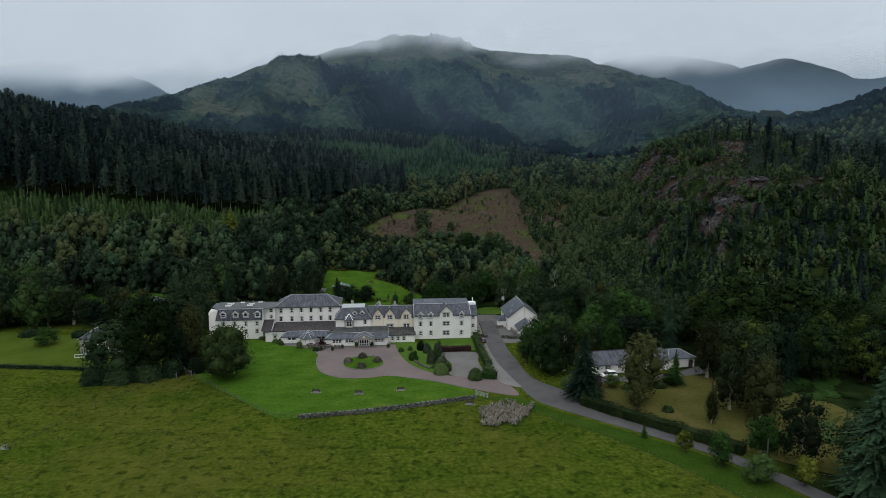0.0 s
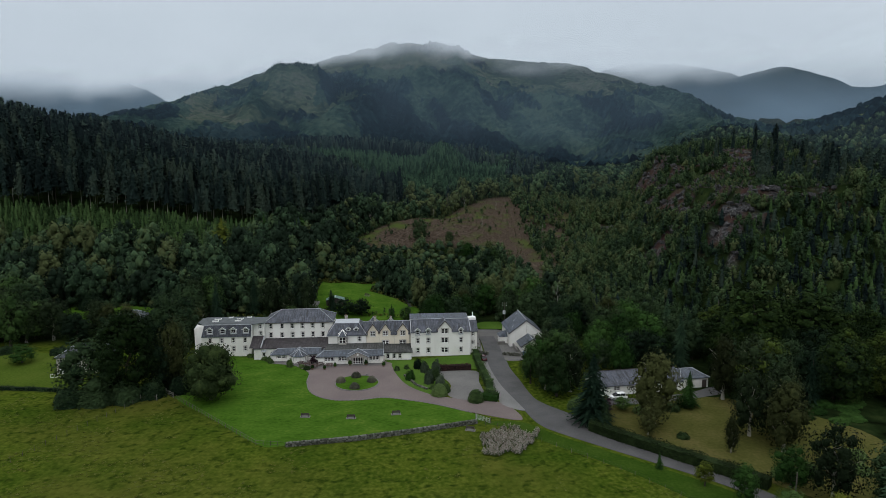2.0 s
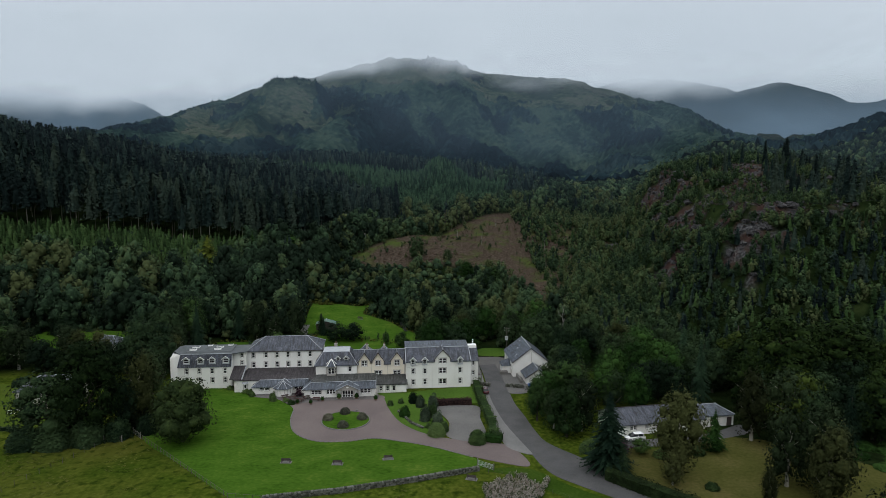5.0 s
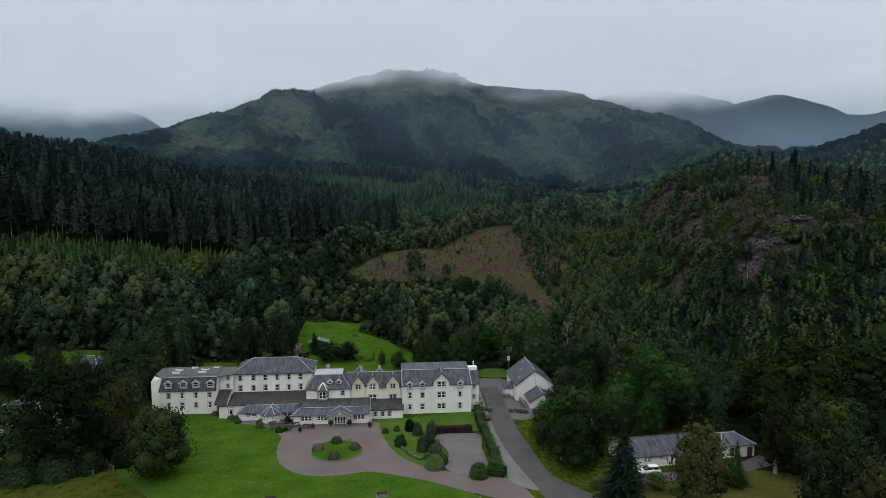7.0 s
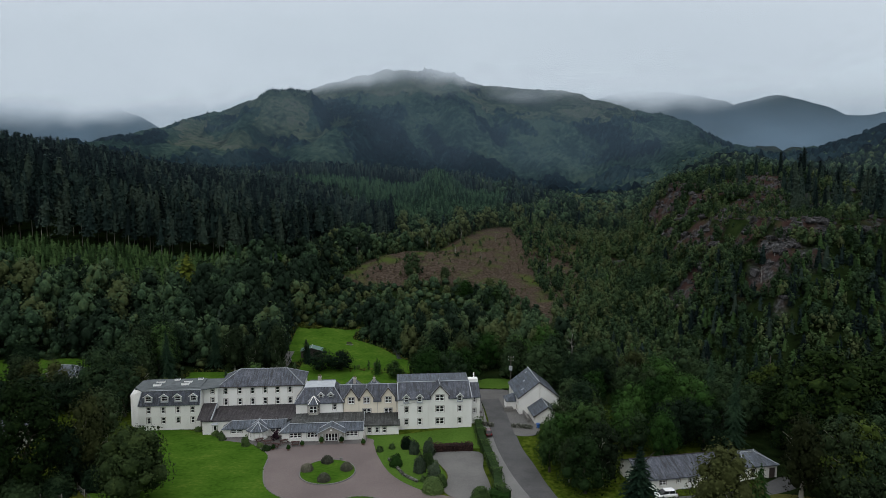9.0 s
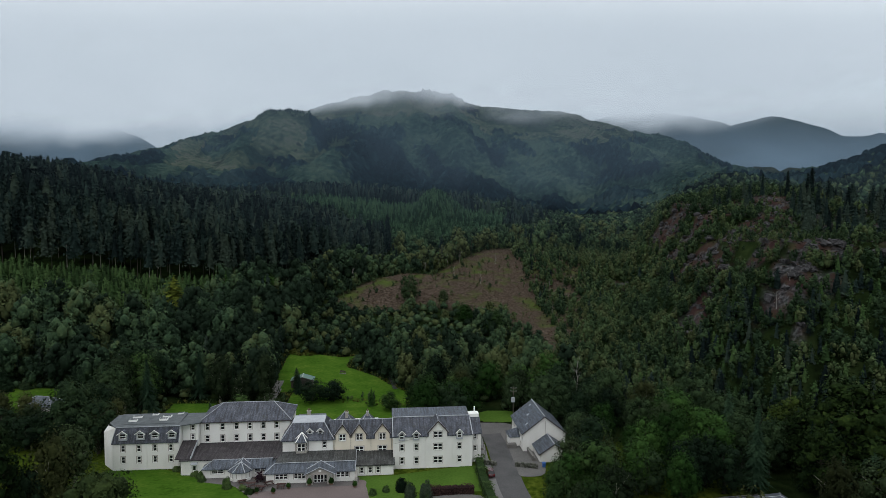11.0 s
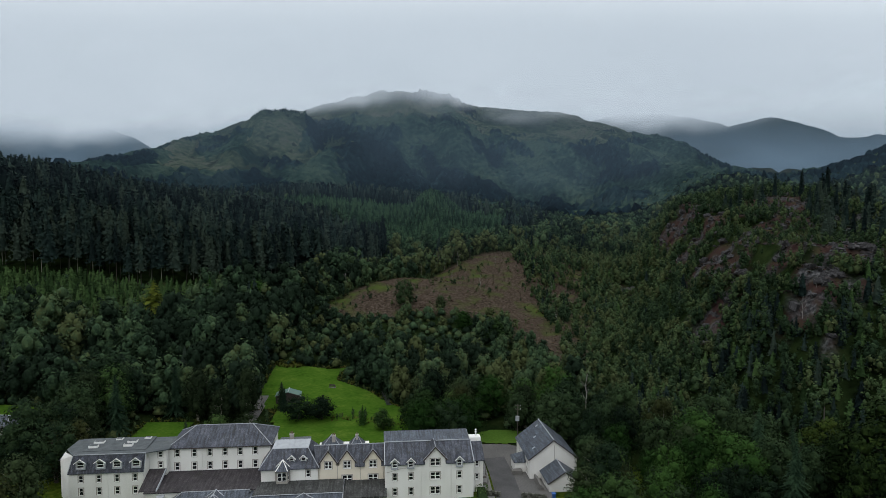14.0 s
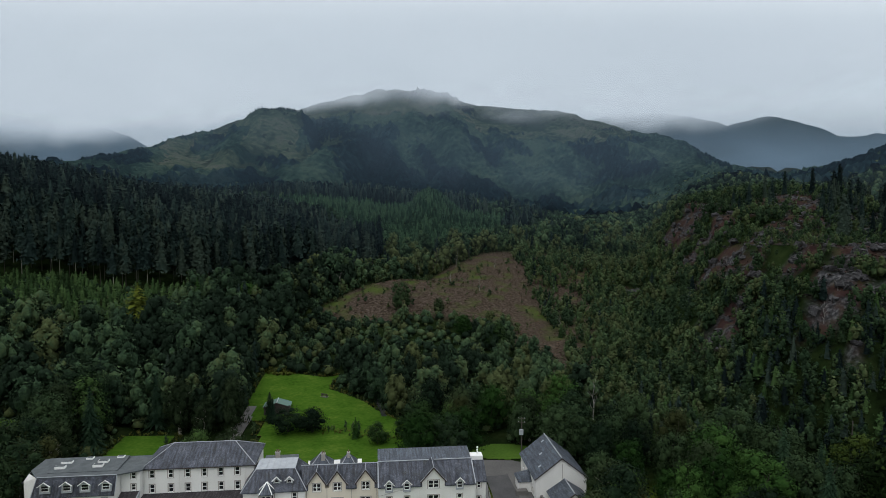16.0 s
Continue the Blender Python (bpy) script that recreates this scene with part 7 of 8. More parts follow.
# rough pasture tussocks
def is_pasture(x, y):
    front = y < 128 + 0.30 * np.maximum(0, x + 31) + np.where(x < -36, (-36 - x) * 0.92, 0)
    road_side = (x - 8) * 0.95 < (140 - y)
    return in_view(x, y, 8) & (y > 62) & (y < 158) & front & road_side


tx, ty = scatter(30000, -125, 60, 62, 158, 1.0, lambda x, y: is_pasture(x, y) & (fbm(x / 7, y / 7, 81) + 0.6 * fbm(x / 25, y / 25, 82) > 0.16), rg)
sets = [(blade_tuft(np.random.default_rng(i)), 0, tx[i::4], ty[i::4], rg.uniform(0.10, 0.22, len(tx[i::4])), rg.uniform(2.4, 4.2, len(tx[i::4])), rg, 0.55) for i in range(4)]
joined("tussock_grass", sets, [M["tuft"]], "rushy tussocks in the rough pasture", "grass")
bx, by = scatter(9000, 8, 22, 121, 140, 0.32, lambda x, y: (((x - 13.2) * 0.8 + (y - 130.5) * 0.55) / 7.2) ** 2 + (((x - 13.2) * 0.55 - (y - 130.5) * 0.55) / 3.8) ** 2 + 1.3 * fbm(x / 2.6, y / 2.6, 83) < 0.85, rg)
flower = rg.uniform(0, 1, len(bx)) < 0.6
sets = spread([crown_broad(26, np.random.default_rng(i + 70), 0.3, 0.4, 4, 0.12, core=0) for i in range(2)], 0, bx[flower], by[flower], 0.8, 1.3, 0.8, rg)
sets += spread([crown_broad(16, np.random.default_rng(i + 75), 0.05, 0.4, 4, 0.16, core=0) for i in range(2)], 1, bx, by, 0.6, 1.0, 0.8, rg)
joined("wildflower_patch", sets, [M["blossom"], M["w_birch"]], "patch of pale seeding wildflowers in the pasture", "wildflowers")

# rough bank and undergrowth along the edges of the upper lawn
def lawn_edge(x, y):
    inside = backlawn_mask(x, y)
    near_ = np.zeros(x.shape, bool)
    for dx, dy in ((1.6, 0), (-1.6, 0), (0, 1.8), (0, -1.8)):
        near_ |= backlawn_mask(x + dx, y + dy) != inside
    bank = (np.abs(y - 229.3 + 0.06 * x - 0.9 * np.sin(x / 5)) < 1.7) & (x > -26) & (x < 3)
    return (near_ & ~inside & (y > 213)) | bank


ex_, ey_ = scatter(26000, -76, 20, 212, 272, 0.95, lawn_edge, rg)
pick = rg.uniform(0, 1, len(ex_))
sets = spread(BROAD_S, 0, ex_[pick < 0.3], ey_[pick < 0.3], 0.5, 1.5, 1.3, rg, 0.5) + spread(BROAD_S, 0, ex_[pick > 0.96], ey_[pick > 0.96], 1.8, 3.6, 1.0, rg, 0.4)
mid_ = (pick >= 0.3) & (pick <= 0.96)
sets += [(blade_tuft(np.random.default_rng(i + 20), 14), 1, ex_[mid_][i::3], ey_[mid_][i::3], rg.uniform(0.4, 0.9, len(ex_[mid_][i::3])), rg.uniform(1.0, 1.7, len(ex_[mid_][i::3])), rg, 0.35) for i in range(3)]
wx_, wy_ = scatter(4000, -50, -38, 265, 272, 0.7, lambda x, y: ((x + 44.5) / 5) ** 2 + ((y - 268.5) / 2.6) ** 2 < 1, rg)
sets += [(blade_tuft(np.random.default_rng(60), 18), 1, wx_, wy_, rg.uniform(0.7, 1.3, len(wx_)), rg.uniform(0.8, 1.2, len(wx_)), rg, 0.9)]
joined("rough_bank", sets, [M["w_birch"], M["tuft"]], "rough grass and low scrub round the upper lawn", "undergrowth")

# ---- cloud over the tops, and glowing sheets that stand in for haze ----
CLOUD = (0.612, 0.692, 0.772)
# glow of the added sheets that imitate the blue of distance haze
HAZE_GLOW = (0.122, 0.190, 0.268)
FAR_HAZE_GLOW = (0.135, 0.205, 0.285)


def cloud_haze_material(name, colour, density, seed, scale, fade):
    """Cloud or haze sheet: it glows in the given colour where it is thick, clear where it is thin."""
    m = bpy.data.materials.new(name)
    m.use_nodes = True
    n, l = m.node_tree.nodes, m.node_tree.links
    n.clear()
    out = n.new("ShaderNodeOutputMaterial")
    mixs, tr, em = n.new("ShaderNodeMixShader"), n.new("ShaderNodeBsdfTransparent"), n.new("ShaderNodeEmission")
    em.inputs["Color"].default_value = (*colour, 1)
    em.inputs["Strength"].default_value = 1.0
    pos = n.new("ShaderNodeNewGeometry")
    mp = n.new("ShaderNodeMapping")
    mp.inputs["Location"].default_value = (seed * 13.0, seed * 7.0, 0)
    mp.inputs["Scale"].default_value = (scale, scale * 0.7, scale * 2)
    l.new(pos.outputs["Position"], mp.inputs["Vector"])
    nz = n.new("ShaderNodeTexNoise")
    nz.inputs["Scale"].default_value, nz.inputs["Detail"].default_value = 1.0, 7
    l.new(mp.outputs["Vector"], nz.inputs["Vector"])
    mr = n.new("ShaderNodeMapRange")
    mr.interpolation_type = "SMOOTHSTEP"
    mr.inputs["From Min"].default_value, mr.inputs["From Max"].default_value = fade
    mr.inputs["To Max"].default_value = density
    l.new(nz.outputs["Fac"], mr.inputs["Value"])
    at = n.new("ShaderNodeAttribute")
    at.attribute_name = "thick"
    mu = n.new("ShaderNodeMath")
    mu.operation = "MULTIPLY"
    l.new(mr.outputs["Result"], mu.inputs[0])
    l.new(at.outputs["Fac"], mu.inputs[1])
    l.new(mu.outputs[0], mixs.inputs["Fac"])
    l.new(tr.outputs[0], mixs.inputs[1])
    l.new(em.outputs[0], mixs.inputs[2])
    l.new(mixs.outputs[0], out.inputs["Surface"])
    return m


def grid_object(name, gx, gy, gz, thick, material, label):
    r, c = gx.shape
    ii = np.arange(r * c).reshape(r, c)
    f = np.stack([ii[:-1, :-1], ii[:-1, 1:], ii[1:, 1:], ii[1:, :-1]], -1).reshape(-1, 4)
    ob = new(name, mesh_from(name, np.stack([gx, gy, gz], -1).reshape(-1, 3), f, [material], smooth=True, attr={"thick": thick.ravel()}))
    return tagged(ob, label, "cloud", kind="stuff")


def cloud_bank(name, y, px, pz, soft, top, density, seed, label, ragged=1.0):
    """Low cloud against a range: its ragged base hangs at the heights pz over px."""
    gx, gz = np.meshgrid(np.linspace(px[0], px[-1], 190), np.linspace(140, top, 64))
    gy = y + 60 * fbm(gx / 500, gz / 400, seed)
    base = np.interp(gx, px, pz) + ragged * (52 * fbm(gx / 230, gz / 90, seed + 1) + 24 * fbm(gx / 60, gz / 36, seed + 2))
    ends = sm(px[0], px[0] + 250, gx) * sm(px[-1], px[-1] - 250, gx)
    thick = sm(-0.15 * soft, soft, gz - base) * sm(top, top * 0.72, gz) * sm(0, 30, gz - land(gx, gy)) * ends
    grid_object(name, gx, gy, gz, thick, cloud_haze_material("cloud", CLOUD, density, seed, 0.004, (-0.25, 0.45)), label)


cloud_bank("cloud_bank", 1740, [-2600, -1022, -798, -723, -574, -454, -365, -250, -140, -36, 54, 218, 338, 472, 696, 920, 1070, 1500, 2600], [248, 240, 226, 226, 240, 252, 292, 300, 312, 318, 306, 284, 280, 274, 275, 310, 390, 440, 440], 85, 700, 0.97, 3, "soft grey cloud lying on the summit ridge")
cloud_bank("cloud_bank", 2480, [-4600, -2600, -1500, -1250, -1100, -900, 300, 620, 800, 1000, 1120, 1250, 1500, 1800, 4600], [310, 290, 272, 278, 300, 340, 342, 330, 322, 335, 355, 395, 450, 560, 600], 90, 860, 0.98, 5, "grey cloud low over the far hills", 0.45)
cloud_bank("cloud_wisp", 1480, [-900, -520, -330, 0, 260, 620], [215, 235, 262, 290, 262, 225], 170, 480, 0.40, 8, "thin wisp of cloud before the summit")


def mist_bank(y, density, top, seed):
    """An added upright sheet across the glen; its faint glow stands in for distance haze."""
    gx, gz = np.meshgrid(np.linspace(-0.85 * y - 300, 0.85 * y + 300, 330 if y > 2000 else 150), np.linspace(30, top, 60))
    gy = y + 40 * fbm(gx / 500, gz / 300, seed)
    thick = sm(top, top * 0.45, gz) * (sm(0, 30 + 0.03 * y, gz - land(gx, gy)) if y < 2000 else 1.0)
    grid_object("mist_bank", gx, gy, gz, thick, cloud_haze_material("haze_glow", FAR_HAZE_GLOW if y > 2000 else HAZE_GLOW, density, seed, 0.002, (0.0, 0.75)), "blue-grey glowing sheet that stands in for distance haze")


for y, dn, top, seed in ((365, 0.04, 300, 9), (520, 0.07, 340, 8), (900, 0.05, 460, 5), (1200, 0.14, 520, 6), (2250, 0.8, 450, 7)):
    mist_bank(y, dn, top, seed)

# ---- walls, fences and gates ----


def along(pts, step):
    """Even spots along a line, with the direction."""
    out = []
    for a, b in zip(pts, pts[1:]):
        n = max(1, round(math.dist(a, b) / step))
        out += [(a[0] + (b[0] - a[0]) * i / n, a[1] + (b[1] - a[1]) * i / n, math.degrees(math.atan2(b[1] - a[1], b[0] - a[0]))) for i in range(n)]
    return out + [(*pts[-1], out[-1][2])]


def stone_wall(pts, w, h, label):
    """A dry-stone wall: a rubble core faced with uneven stones and topped with copes."""
    e = thing("stone_wall", label=label, category="wall")
    rng = np.random.default_rng(5)
    bm = bmesh.new()
    for a, b in zip(pts, pts[1:]):
        d = Vector((b[0] - a[0], b[1] - a[1], 0)).normalized()
        o = Vector((d.y, -d.x, 0)) * w * 0.42
        c = [Vector((*a, 0)) + o, Vector((*b, 0)) + o, Vector((*b, 0)) - o, Vector((*a, 0)) - o]
        lo, hi = [bm.verts.new(p) for p in c], [bm.verts.new(p + Vector((0, 0, h * 0.9))) for p in c]
        bm.faces.new(hi)
        for i in range(4):
            bm.faces.new([lo[i], lo[(i + 1) % 4], hi[(i + 1) % 4], hi[i]])
    part("core", bm, M["drystone"], e)
    vs, fs = [], []
    cube = np.array([(x, y, z) for x in (-1, 1) for y in (-1, 1) for z in (-1, 1)], float)
    cf = np.array([(0, 1, 3, 2), (4, 6, 7, 5), (0, 4, 5, 1), (2, 3, 7, 6), (0, 2, 6, 4), (1, 5, 7, 3)])
    for x, y, ang in along(pts, 0.42):
        ca, sa = math.cos(radians(ang)), math.sin(radians(ang))
        for row in range(4):
            for side in ((-1, 1) if row < 3 else (0,)):
                s = np.array([rng.uniform(0.16, 0.26), rng.uniform(0.10, 0.15) if row < 3 else w * 0.5, rng.uniform(0.10, 0.17)])
                p = cube * s * rng.uniform(0.8, 1.1, (8, 3)) + np.array([rng.uniform(-0.1, 0.1), side * w * 0.42, h * (row + 0.5) / 3.6])
                p = np.stack([p[:, 0] * ca - p[:, 1] * sa + x, p[:, 0] * sa + p[:, 1] * ca + y, p[:, 2]], 1)
                fs.append(cf + 8 * len(vs))
                vs.append(p)
    ob = put("stones", mesh_from("stones", np.concatenate(vs), np.concatenate(fs), [M["drystone"]]), e)
    tagged(ob, kind="stuff")
    return e


stone_wall([(-30.5, 128.6), (-18.2, 131.1), (-5, 135.2), (7.4, 139.7)], 0.6, 0.8, "grey dry-stone wall along the foot of the lawn")
stone_wall([(13.6, 188.6), (11.2, 189.2)], 0.5, 0.9, "short stone wall at the hotel corner")
stone_wall([(18.0, 188.2), (22.4, 187.0)], 0.5, 0.9, "low stone wall before the cottage")
stone_wall([(-9.6, 170.2), (-6.2, 163.0), (-3.6, 160.2)], 0.4, 0.35, "low rockery edging in the garden")


def fence(pts, step, label, h=1.15, wires=3, material=None, r=0.06, rail=False):
    e = thing("fence", label=label, category="fence")
    bm = bmesh.new()
    bar(bm, (0, 0, -0.2), (0, 0, h), r, 5, r * 0.9)
    me = as_mesh("post", bm, material or M["post"])
    spots = along(pts, step)
    for x, y, a in spots:
        put("post", me, e, pose(x, y, float(land(x, y)), 0, 0, a))
    for i in range(wires):
        bm = bmesh.new()
        z = h * (0.35 + 0.6 * i / max(1, wires - 1))
        for (x0, y0, _), (x1, y1, _) in zip(spots, spots[1:]):
            bar(bm, (x0, y0, z), (x1, y1, z), 0.03 if rail else 0.005, 3)
        part("rail" if rail else "wire", bm, M["lawnfence"], e)
    return e


fence([(-63.2, 154.2), (-50, 141.6), (-36.8, 129.2), (-30.8, 128.4)], 1.5, "weathered post and rail fence round the lawn", 1.05, 2, M["lawnfence"], 0.06, True)
fence([(-70.5, 152.6), (-76.2, 136.2), (-80, 124.5), (-82.6, 114.4)], 2.6, "post and wire fence across the pasture", 1.1, 3, M["lawnfence"], 0.05)
fence([(9.4, 138.6), (14.4, 136.6), (20.2, 130.6), (32.8, 118.8), (42.2, 107.2), (47.2, 99.2), (51.2, 91.8)], 3.2, "weathered stakes of a roadside fence", 0.95, 2, M["lawnfence"], 0.045)
fence([(-93, 158.6), (-118, 160.8), (-150, 158.6)], 3.0, "post and wire garden fence", 1.0, 2, M["lawnfence"])


def gate(x, y, turn, w, label, material=None, bars=5, h=1.15):
    e = thing("gate", x, y, 0, turn, label, "gate")
    for i in range(bars):
        bm = bmesh.new()
        z = 0.15 + (h - 0.2) * i / (bars - 1)
        bar(bm, (0, 0, z), (w, 0, z), 0.035, 6)
        part("bar", bm, material or M["galv"], e)
    for u in (0, w / 2, w):
        bm = bmesh.new()
        bar(bm, (u, 0, 0.1), (u, 0, h), 0.04, 6)
        part("upright", bm, material or M["galv"], e)
    for u in (-0.15, w + 0.15):
        bm = bmesh.new()
        bar(bm, (u, 0, 0), (u, 0, h + 0.25), 0.1, 6)
        part("post", bm, M["post"], e)
    bm = bmesh.new()
    bar(bm, (0, 0.02, 0.2), (w, 0.02, h - 0.05), 0.025, 6)
    part("brace", bm, material or M["galv"], e)
    return e


gate(-66.6, 157.4, -44, 3.6, "pale field gate by the lawn fence", M["post"])
gate(-70.6, 153.0, 2, 3.4, "weathered timber field gate", M["lawnfence"])
gate(-86.6, 113.2, 12, 3.6, "galvanised steel field gate")
gate(7.7, 141.9, -38, 3.4, "galvanised gate beside the drive")

# kerb ring of the island and edging of the drive
ring_ob = thing("island_kerb", -21.4, 164.6, 0, 0, "ring of pale kerb stones round the island", "kerb")
bm = bmesh.new()
box(bm, -0.36, -0.11, 0, 0.36, 0.11, 0.24)
kerb_me = as_mesh("kerb_stone", bm, M["kerb"])
for i in range(48):
    a = 2 * math.pi * i / 48
    put("kerb_stone", kerb_me, ring_ob, pose(5.45 * math.cos(a), 5.55 * math.sin(a), 0, 0, 0, math.degrees(a) + 90))
edge_ob = thing("drive_edging", label="line of grey stone edging along the drive", category="kerb")
for x, y, a in along([tuple(p)[:2] for p in smooth_line([(-41, 179.2), (-35.5, 173), (-34.2, 165), (-31.5, 157.5), (-26, 153.2), (-19.5, 153), (-13.9, 154.6), (-8, 153), (-1.5, 150.4), (6.5, 145.6)], 6)], 0.9):
    put("kerb_stone", kerb_me, edge_ob, pose(x, y, -0.09, 0, 0, a))

# ---- garden furniture ----


def bench(x, y, turn, label):
    e = thing("bench", x, y, 0.05, turn, label, "bench", "benches on the lawn")
    for i in range(4):
        bm = bmesh.new()
        box(bm, -0.85, -0.25 + 0.14 * i, 0.42, 0.85, -0.14 + 0.14 * i, 0.46)
        part("seat_slat", bm, M["darktimber"], e)
    for i in range(3):
        bm = bmesh.new()
        box(bm, -0.85, 0.30, 0.55 + 0.15 * i, 0.85, 0.34, 0.66 + 0.15 * i)
        part("back_slat", bm, M["darktimber"], e)
    for u in (-0.8, 0.8):
        for v, h in ((-0.22, 0.64), (0.3, 1.0)):
            bm = bmesh.new()
            box(bm, u - 0.04, v - 0.04, 0, u + 0.04, v + 0.04, h)
            part("leg", bm, M["darktimber"], e)
        bm = bmesh.new()
        box(bm, u - 0.04, -0.28, 0.62, u + 0.04, 0.34, 0.67)
        part("armrest", bm, M["darktimber"], e)
    bm = bmesh.new()
    box(bm, -1.1, -0.6, -0.05, 1.1, 0.55, 0.02)
    part("plinth", bm, M["kerb"], e, "pale stone slab")
    return e


for x, y, t in ((-30.0, 143.3, 178), (-19.8, 142.5, 180), (-10.1, 144.7, 190)):
    bench(x, y, t, "dark timber garden bench facing the pasture")
bench(6.1, 136.2, 165, "weathered timber bench by the field gate")
bench(-28.9, 252, 160, "timber bench on the upper lawn").location.z = float(land(-28.9, 252)) + 0.25


def picnic_table(x, y, turn):
    e = thing("picnic_table", x, y, 0.08, turn, "dark red-brown timber picnic table", "table", "tables on the terrace")
    for i in range(5):
        bm = bmesh.new()
        box(bm, -0.9, -0.37 + 0.15 * i, 0.72, 0.9, -0.24 + 0.15 * i, 0.76)
        part("top_plank", bm, M["picnic"], e)
    for s in (-1, 1):
        bm = bmesh.new()
        box(bm, -0.9, s * 0.75 - 0.14, 0.42, 0.9, s * 0.75 + 0.14, 0.46)
        part("seat", bm, M["picnic"], e)
        bm = bmesh.new()
        bar(bm, (s * 0.6, -0.72, 0), (s * 0.6, -0.2, 0.72), 0.05)
        part("leg", bm, M["picnic"], e)
        bm = bmesh.new()
        bar(bm, (s * 0.6, 0.72, 0), (s * 0.6, 0.2, 0.72), 0.05)
        part("leg", bm, M["picnic"], e)
        bm = bmesh.new()
        box(bm, s * 0.6 - 0.04, -0.85, 0.36, s * 0.6 + 0.04, 0.85, 0.42)
        part("bearer", bm, M["picnic"], e)
    return e


M["picnic"] = mat("stained_timber", [(0.035, 0.015, 0.013), (0.06, 0.026, 0.021)], 0.75, 1.5, 14, 0.2)
for x, y, t in ((-36.8, 178.4, 20), (-34.6, 176.9, -15), (-33.4, 179.0, 40), (-30.7, 177.9, 5), (-36.0, 181.6, 70), (-39, 179.6, 30)):
    picnic_table(x, y, t)


def tub(x, y, kind="loose", s=1.0):
    e = thing("planter", x, y, 0.08, float(RNG.uniform(0, 90)), "round tub with a small green shrub", "planter")
    bm = bmesh.new()
    bar(bm, (0, 0, 0), (0, 0, 0.5 * s), 0.33 * s, 12, 0.42 * s)
    part("pot", bm, M["terracotta"], e)
    put("plant", SHRUB[kind][0], e, Matrix.Translation((0, 0, 0.45 * s)) @ Matrix.Diagonal((1.0 * s, 1.0 * s, 0.9 * s, 1)))
    return e


for x, y, s in ((-25.2, 178.9, 1.1), (-20.8, 179.1, 1.1), (-29.1, 177.4, 0.9), (-31.6, 175.2, 0.9), (-15.9, 178.0, 1.0), (-34.9, 175.4, 0.9), (-42.4, 178.9, 0.8)):
    tub(x, y, "bright", s)
for x, y in ((-22.9, 171.0), (-19.6, 170.4)):
    bm = bmesh.new()
    bmesh.ops.create_icosphere(bm, subdivisions=2, radius=0.3, matrix=Matrix.Translation((x, y, 0.3)) @ Matrix.Diagonal((1.2, 0.9, 0.8, 1)))
    tagged(new("boulder", as_mesh("boulder", bm, M["kerb"])), "small pale boulder on the island", "stone")

# ---- cars ----


